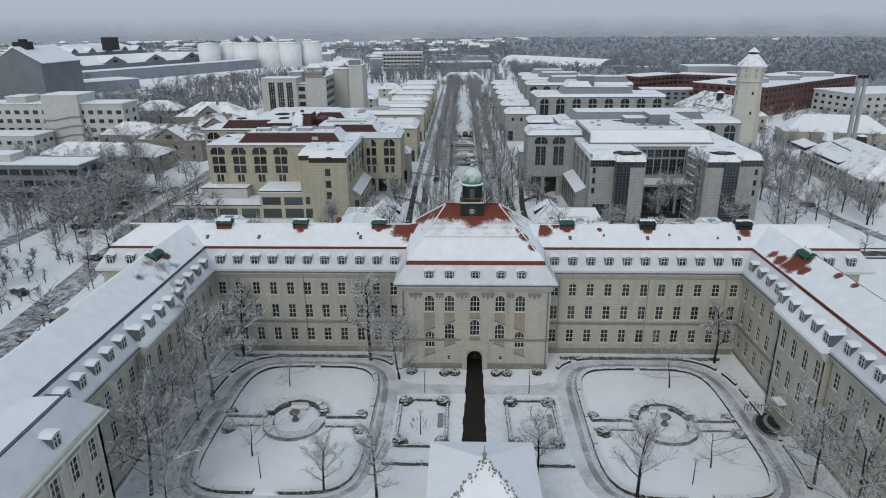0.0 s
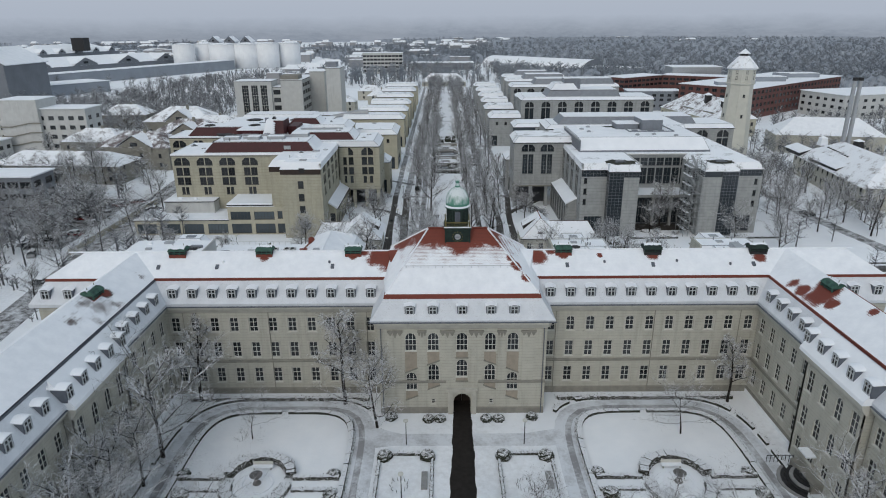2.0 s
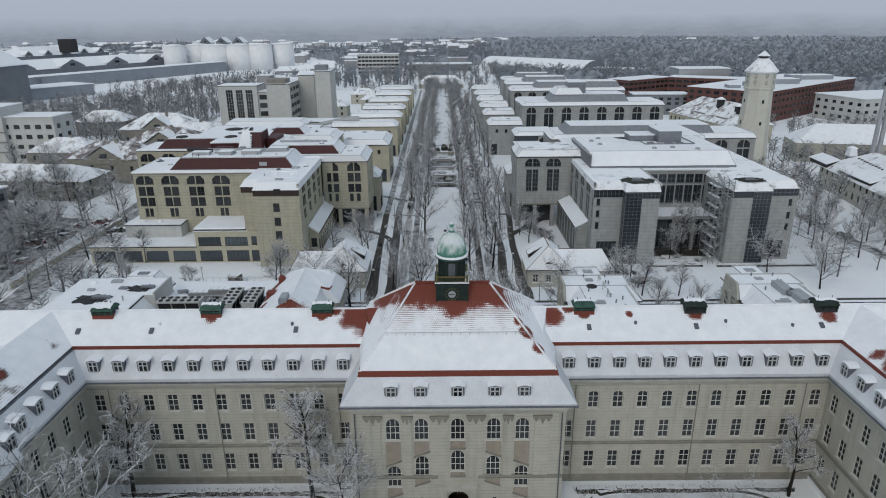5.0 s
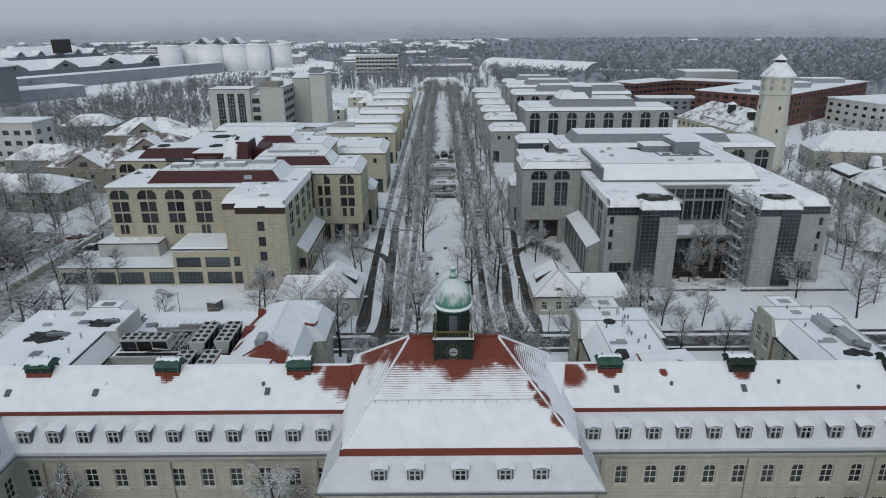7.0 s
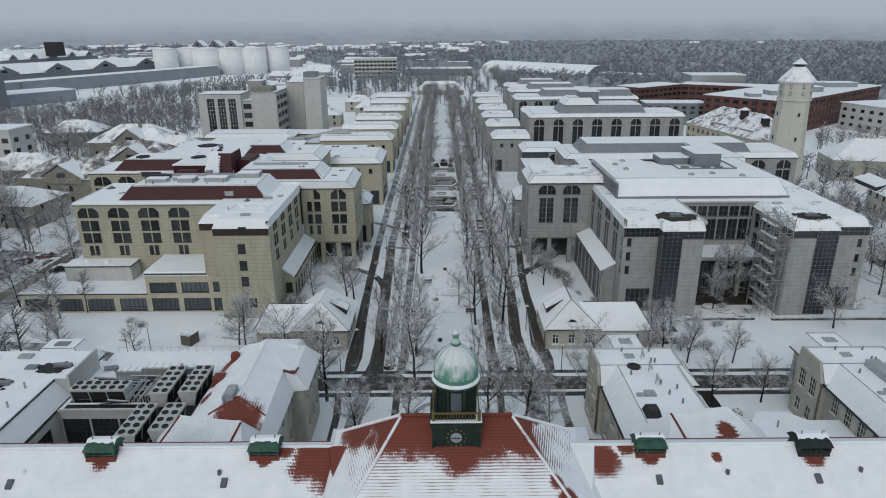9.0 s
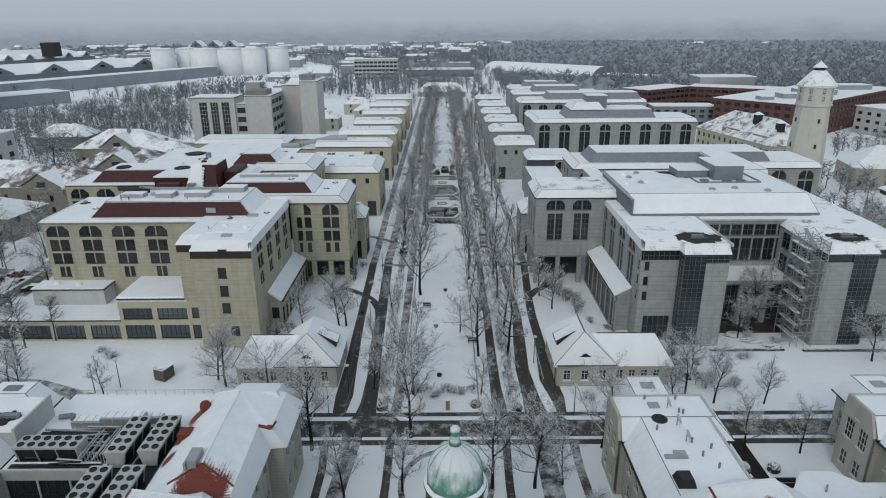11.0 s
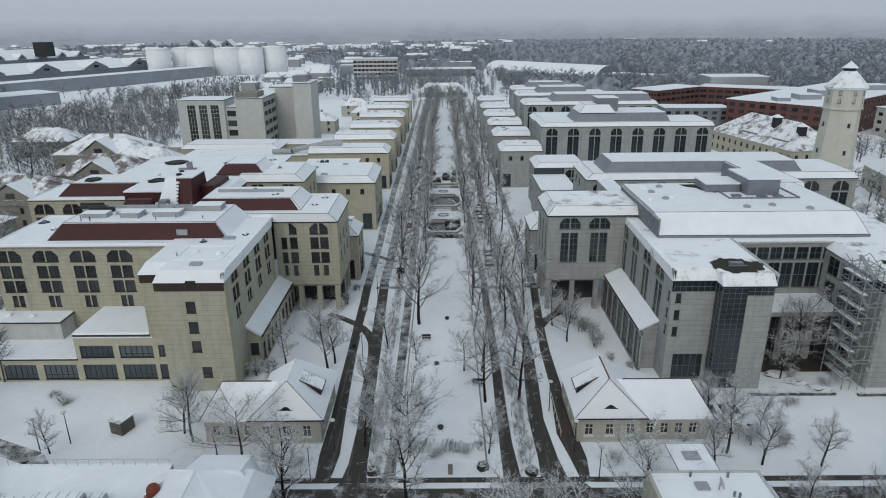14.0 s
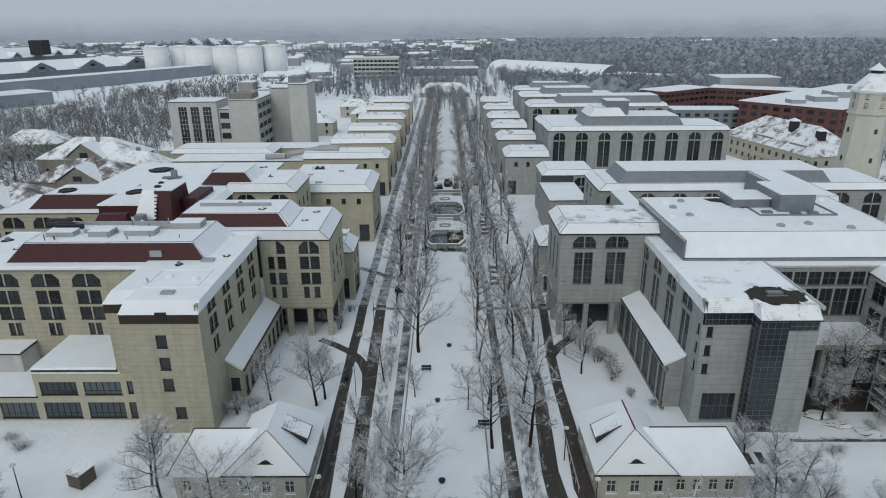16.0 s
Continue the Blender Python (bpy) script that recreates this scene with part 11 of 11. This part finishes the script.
def broom(seed, h, n, w):
    """A bare tree of thin triangles: trunk, rising branches, twigs."""
    rs = np.random.RandomState(seed)
    v, f = [], []

    def spike(p, q, r):
        d = np.array(q) - np.array(p)
        s = np.cross(d, (rs.uniform(-1, 1), rs.uniform(-1, 1), 0.3))
        s = s / (np.linalg.norm(s) + 1e-6) * r
        k = len(v)
        v.extend([np.array(p) - s, np.array(p) + s, np.array(q)])
        f.append((k, k + 1, k + 2))

    spike((0, 0, 0), (rs.uniform(-0.3, 0.3), rs.uniform(-0.3, 0.3), h * 0.85), w * 2.0)
    spike((0, 0, 0), (rs.uniform(-0.3, 0.3), rs.uniform(-0.3, 0.3), h * 0.8), w * 2.0)
    for i in range(n):
        z = h * rs.uniform(0.22, 0.75)
        a = rs.uniform(0, 6.283)
        L = h * rs.uniform(0.22, 0.42)
        e = np.array((math.cos(a) * L * 0.8, math.sin(a) * L * 0.8, z + L * rs.uniform(0.25, 0.9)))
        p = np.array((0, 0, z))
        spike(p, e, w)
        for _ in range(2):
            b = p + (e - p) * rs.uniform(0.3, 0.8)
            spike(b, b + np.array((rs.uniform(-1, 1), rs.uniform(-1, 1), rs.uniform(-0.2, 1))) * L * 0.42, w * 0.7)
    return np.array(v), np.array(f)


MIDT = [broom(k, 11.0, 34, 0.10) for k in range(6)]
FART = [broom(20 + k, 13.0, 12, 0.36) for k in range(6)]
rs = np.random.RandomState(3)
# low twiggy shrubs in the strips between the lanes
pts = []
for _ in range(560):
    pts.append((rs.uniform(-11.2, -9.6), rs.uniform(58, 175)))
    y = rs.uniform(56, 175)
    f = max(0.0, (y - 111) / 61) if y < 172 else 1.0
    pts.append((rs.uniform(7.9, 10.4) - 2.0 * f, y))
for _ in range(170):
    pts.append((rs.uniform(7.6, 9.3), rs.uniform(53.2, 76)))
    pts.append((rs.uniform(-10.5, -9.0), rs.uniform(53.2, 76)))
for _ in range(110):
    pts.append((rs.uniform(-6.6, 3.6), 57.8 + rs.uniform(-0.9, 0.9)))
scatter("strip_shrubs", pts, MIDT, TWIG, "low twiggy shrubs dusted with snow between the lanes", 0.05, 0.13, 7)
SHRUBT = [broom(40 + k, 2.6, 46, 0.028) for k in range(4)]


def twig_bush(x, y, r, h, seed):
    rr = np.random.RandomState(seed)
    mb = Mb()
    for k in range(5):
        v, f = SHRUBT[rr.randint(4)]
        dx, dy, a = rr.uniform(-0.45, 0.45) * r, rr.uniform(-0.45, 0.45) * r, rr.uniform(0, 6.28)
        c, d = math.cos(a) * r * 0.85, math.sin(a) * r * 0.85
        off = len(mb.v)
        mb.v += [(p[0] * c - p[1] * d + x + dx, p[0] * d + p[1] * c + y + dy, p[2] * h / 2.2) for p in v]
        mb.f += [(i + off, j + off, m + off) for i, j, m in f.tolist()]
    solo("bush", mb, TWIG, "loose twiggy bush laden with snow", "bush", "bushes")


for i, (x, y, r, h) in enumerate(((-26.5, 73.5, 2.2, 2.2), (-24.8, 76, 1.6, 1.7), (21.0, 92.5, 1.9, 3.0), (20.4, 96.0, 1.7, 2.6), (22.4, 89.5, 1.7, 2.6), (24.6, 80, 1.2, 1.2), (27.0, 77.5, 1.1, 1.0), (-20.2, 101, 1.3, 2.6), (38.5, 60.5, 1.6, 1.6), (41, 58.5, 1.5, 1.6), (-55, 68.8, 1.6, 0.9), (-22.5, 104, 1.8, 2.4), (-21.0, 107, 1.5, 2.0),
                                  (-57.5, 70.5, 1.2, 0.8), (18.8, 74.5, 0.9, 0.9), (35.2, 68.4, 1.4, 1.2), (46.5, 67.2, 1.6, 1.0), (15.5, 34, 1.5, 2.0), (16.2, 30, 1.5, 2.2), (34, 61, 1.6, 1.8), (36.4, 59.0, 1.7, 2.0), (-16, 98, 0.8, 0.8), (-18.6, 108, 1.2, 1.2), (-2.6, 56.5, 1.2, 0.9), (1.2, 57, 1.0, 0.8), (-5.0, 57.5, 1.0, 0.9),
                                  (-19.0, 55.0, 1.2, 1.0), (-22, 56, 1.4, 1.2), (19.5, 55.5, 1.3, 1.1), (23, 56.2, 1.2, 1.0), (50.5, 74.5, 1.4, 0.8), (54.5, 72.5, 1.5, 0.8), (-9.5, 30, 1.4, 1.2), (-8.0, 34, 1.2, 1.0), (7.0, 34, 1.4, 1.1))):
    twig_bush(x, y, r, h, 300 + i)


def free(x, y):
    for x0, x1, y0, y1 in ((-19, 18, 0, 450), (-96, 100, 0, 372), (-240, -136, 158, 190), (-178, -108, 86, 103), (-112, -54, 250, 292), (100, 140, 66, 160), (100, 122, 160, 186), (104, 150, 200, 300), (124, 170, 160, 186), (120, 270, 250, 380), (105, 190, 325, 385)):
        if x0 < x < x1 and y0 < y < y1:
            return False
    return True


pts = []
while len(pts) < 1650:
    x, y = rs.uniform(-420, -78), rs.uniform(60, 480)
    if free(x, y) and abs(x) < 0.95 * (y + 60) and math.sin(x * 0.031 + 1.3) + math.sin(y * 0.027) + rs.uniform(-0.9, 0.9) > 0:
        pts.append((x, y))
for _ in range(310):
    x, y = rs.uniform(-165, -66), rs.uniform(-34, 100)
    if not (-90 < x < -76 and y > 0) and not (x > -82 and y < 8 and abs(x + 70 + 8 * (y + 20) / 28) < 4) and not (x < -108 and y > 84):
        pts.append((x, y))
for _ in range(170):
    x, y = rs.uniform(-135, -84), rs.uniform(62, 235)
    if (x < -106 and 84 < y < 146) or abs(x + 84 + (y - 54) * 0.1) < 4.5:
        continue
    pts.append((x, y))
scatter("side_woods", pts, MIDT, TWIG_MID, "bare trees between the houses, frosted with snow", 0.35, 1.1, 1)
UNDERT = [broom(60 + k, 6.0, 24, 0.16) for k in range(4)]
low = []
while len(low) < 2800:
    x, y = rs.uniform(-380, -70), rs.uniform(60, 650)
    if free(x, y) and abs(x) < 0.95 * (y + 60) and math.sin(x * 0.031 + 1.3) + math.sin(y * 0.027) + rs.uniform(-0.9, 0.9) > -0.4 and not (-96 < x < -78 and y < 105) and not (x < -235 and y > 420):
        low.append((x, y))
for _ in range(240):
    x, y = rs.uniform(-112, -61), rs.uniform(-36, 46)
    lane = -70 - 8 * (y + 20) / 28 if y < 8 else -78 - 5 * (y - 8) / 46
    if abs(x - lane) > 3.6 and not (x > -64 and y > 12) and not (-62.5 < x < -57 and y < 14):
        low.append((x, y))
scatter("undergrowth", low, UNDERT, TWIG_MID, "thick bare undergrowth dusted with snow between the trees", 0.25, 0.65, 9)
pts = []
while len(pts) < 1300:
    x, y = rs.uniform(78, 420), rs.uniform(90, 460)
    if free(x, y) and abs(x) < 0.95 * (y + 60):
        pts.append((x, y))
for _ in range(26):
    x, y = rs.uniform(79, 108), rs.uniform(20, 170)
    if not 91 < x < 99:
        pts.append((x, y))
for _ in range(70):
    x, y = rs.uniform(80, 111), rs.uniform(120, 205)
    if not (91 < x < 99) and not (104 < x < 117 and 165 < y < 180):
        pts.append((x, y))
for _ in range(90):
    pts.append((rs.uniform(118, 190), rs.uniform(158, 184)))
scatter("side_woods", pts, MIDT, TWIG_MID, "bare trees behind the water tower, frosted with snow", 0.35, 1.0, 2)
pts = []
while len(pts) < 260:
    x, y = rs.uniform(-60, 60), rs.uniform(372, 640)
    if not (-40 < x < 30 and 450 < y < 475):
        pts.append((x, y))
for y in np.arange(335, 450, 5.5):
    for x in (-10.5, -6, 4, 8.5):
        pts.append((x + rs.uniform(-0.7, 0.7), y + rs.uniform(-1, 1)))
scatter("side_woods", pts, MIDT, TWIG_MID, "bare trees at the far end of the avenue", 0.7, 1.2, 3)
pts = []
while len(pts) < 9000:
    y = 400 * math.exp(rs.uniform(0, math.log(4.1)))
    x = rs.uniform(-0.78, 0.82) * (y + 60)
    right = x > 0.03 * y + 30
    if y < 470 and (abs(x) < 120 or x < 0):
        continue
    if not right and math.sin(x * 0.011 + 2) + math.sin(y * 0.008 + x * 0.004) + rs.uniform(-0.8, 0.8) < 0.5:
        continue
    if 30 < x < 180 and 530 < y < 720 and abs(x - (42 + (690 - y) * 0.9)) < 60:
        continue
    pts.append((x, y))
scatter("far_woods", pts, FART, TWIG_FAR, "wide frosty woods, coloured pale for haze, stretching to the horizon", 0.7, 1.25, 4)

# tree-top colours lightened to blue-grey to stand for haze
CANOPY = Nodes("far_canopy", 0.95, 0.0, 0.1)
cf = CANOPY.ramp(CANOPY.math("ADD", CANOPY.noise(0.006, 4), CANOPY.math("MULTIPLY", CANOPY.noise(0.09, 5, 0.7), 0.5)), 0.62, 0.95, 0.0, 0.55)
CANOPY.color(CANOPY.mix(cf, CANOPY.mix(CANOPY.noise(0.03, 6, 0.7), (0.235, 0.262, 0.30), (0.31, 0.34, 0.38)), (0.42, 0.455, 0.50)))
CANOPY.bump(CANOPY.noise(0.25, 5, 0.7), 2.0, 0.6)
can = Mb()
na, nr = 330, 110
rs = np.random.RandomState(8)
for j in range(nr):
    r = 440 * math.exp(math.log(3.9) * j / (nr - 1))
    for i in range(na):
        a = radians(-45 + 90 * i / (na - 1))
        x, y = r * math.sin(a), r * math.cos(a)
        right = x > 0.04 * y + 40
        blocked = (100 < x < 275 and y < 400) or (20 < x < 190 and 520 < y < 740) or (x < 300 and x > 190 and y < 330)
        patch = math.sin(x * 0.011 + 2) + math.sin(y * 0.008 + x * 0.004)
        hgt = (3.5 + 7.5 * rs.rand()) * (1.0 if right else (0.7 if patch > 0.3 and r > 720 else 0.0))
        can.v.append((x, y, hgt if hgt and not blocked and j else -2.0))
for j in range(nr - 1):
    for i in range(na - 1):
        k = j * na + i
        if max(can.v[m][2] for m in (k, k + 1, k + na, k + na + 1)) > 0:
            can.f.append((k, k + 1, k + na + 1, k + na))
solo("far_canopy", can, CANOPY.mat, "tree tops far away, coloured grey-blue for haze", "woods", kind="stuff")

# far town: small houses with snowy roofs
tw, tr = Mb(), Mb()
rs = np.random.RandomState(14)
for i in range(520):
    y = 430 * math.exp(rs.uniform(0, math.log(3.75)))
    x = rs.uniform(-0.8, 0.06) * (y + 40) if i % 5 else rs.uniform(0.0, 0.7) * (y + 40)
    if x > 40 and y < 1300 or (-470 < x < -150 and y < 800) or (abs(x + 64) < 34 and y < 640) or (abs(x) < 45 and y < 700):
        continue
    w, d, h = rs.uniform(8, 30), rs.uniform(8, 16), rs.uniform(5, 11)
    k = rs.rand() < 0.5
    tw.box(x - w / 2, x + w / 2, y, y + d, 0, h)
    t = h + (rs.uniform(2, 4.5) if k else 0.4)
    g = 0.5 if k else 0.02
    tr.prism([(x - w / 2 - 0.4, y - 0.4, h), (x + w / 2 + 0.4, y - 0.4, h), (x + w / 2 + 0.4, y + d + 0.4, h), (x - w / 2 - 0.4, y + d + 0.4, h)],
             [(x - w / 2 + 1, y + d * g, t), (x + w / 2 - 1, y + d * g, t), (x + w / 2 - 1, y + d * (1 - g) + 0.05, t), (x - w / 2 + 1, y + d * (1 - g) + 0.05, t)])
town = thing("far_town", (0, 900, 0), "scattered far houses with snowy roofs", "houses", "", "stuff")
part("house_walls_far", tw, plain_mat("far_house_render", (0.33, 0.33, 0.34), (0.24, 0.25, 0.27), 0.02), town)
part("roofs", tr, SNOWM, town)

# hazy distance: a glowing ring, far woods and haze painted in its colour
bk = Mb()
m = 96
R = 1720
for i in range(m):
    a0, a1 = 2 * math.pi * i / m, 2 * math.pi * (i + 1) / m
    bk.face((R * math.sin(a0), R * math.cos(a0), -20), (R * math.sin(a1), R * math.cos(a1), -20), (R * math.sin(a1), R * math.cos(a1), 150), (R * math.sin(a0), R * math.cos(a0), 150))
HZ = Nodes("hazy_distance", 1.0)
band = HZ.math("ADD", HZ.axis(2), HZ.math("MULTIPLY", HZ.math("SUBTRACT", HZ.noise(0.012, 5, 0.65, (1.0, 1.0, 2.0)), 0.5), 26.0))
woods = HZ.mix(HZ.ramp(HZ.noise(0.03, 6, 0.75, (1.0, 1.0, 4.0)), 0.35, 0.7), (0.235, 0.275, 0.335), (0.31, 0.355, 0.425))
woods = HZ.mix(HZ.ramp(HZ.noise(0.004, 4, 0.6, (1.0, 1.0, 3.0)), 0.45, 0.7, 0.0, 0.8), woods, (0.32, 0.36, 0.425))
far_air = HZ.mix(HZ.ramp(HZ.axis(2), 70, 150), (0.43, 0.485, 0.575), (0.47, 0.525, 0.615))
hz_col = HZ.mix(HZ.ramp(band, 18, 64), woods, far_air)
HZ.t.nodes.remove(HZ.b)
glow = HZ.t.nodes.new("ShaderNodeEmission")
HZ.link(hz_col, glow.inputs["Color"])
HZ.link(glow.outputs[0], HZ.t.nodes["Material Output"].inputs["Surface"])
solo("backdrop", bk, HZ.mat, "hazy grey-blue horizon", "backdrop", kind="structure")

# evergreens and small things beside the clinics and the lawn
for i, (x, y, r, h) in enumerate(((23.1, 90.2, 1.2, 1.8), (23.3, 87.2, 1.4, 2.2), (23.8, 84.2, 1.3, 2.0), (-30.4, 76.0, 1.5, 2.0), (-28.0, 76.8, 1.3, 1.7), (-32.4, 75.2, 1.3, 1.6), (3.2, 54.3, 0.8, 0.9), (-9.8, 53.6, 0.9, 0.8), (8.9, 53.4, 0.9, 0.7))):
    if h > 1.5:
        twig_bush(x, y, r * 1.3, h * 1.15, 900 + i)
    else:
        bush(x, y, r, h, 0.0, 900 + i)
stele = thing("stele", (-0.7, 53.3, 0), "small dark stone stele on the lawn's end", "stele")
part("slab", Mb().box(-0.98, -0.42, 53.15, 53.45, 0.0, 1.5), DARKTRIM, stele)
part("snow_cap", Mb().box(-1.0, -0.4, 53.13, 53.47, 1.5, 1.6), SNOWM, stele)
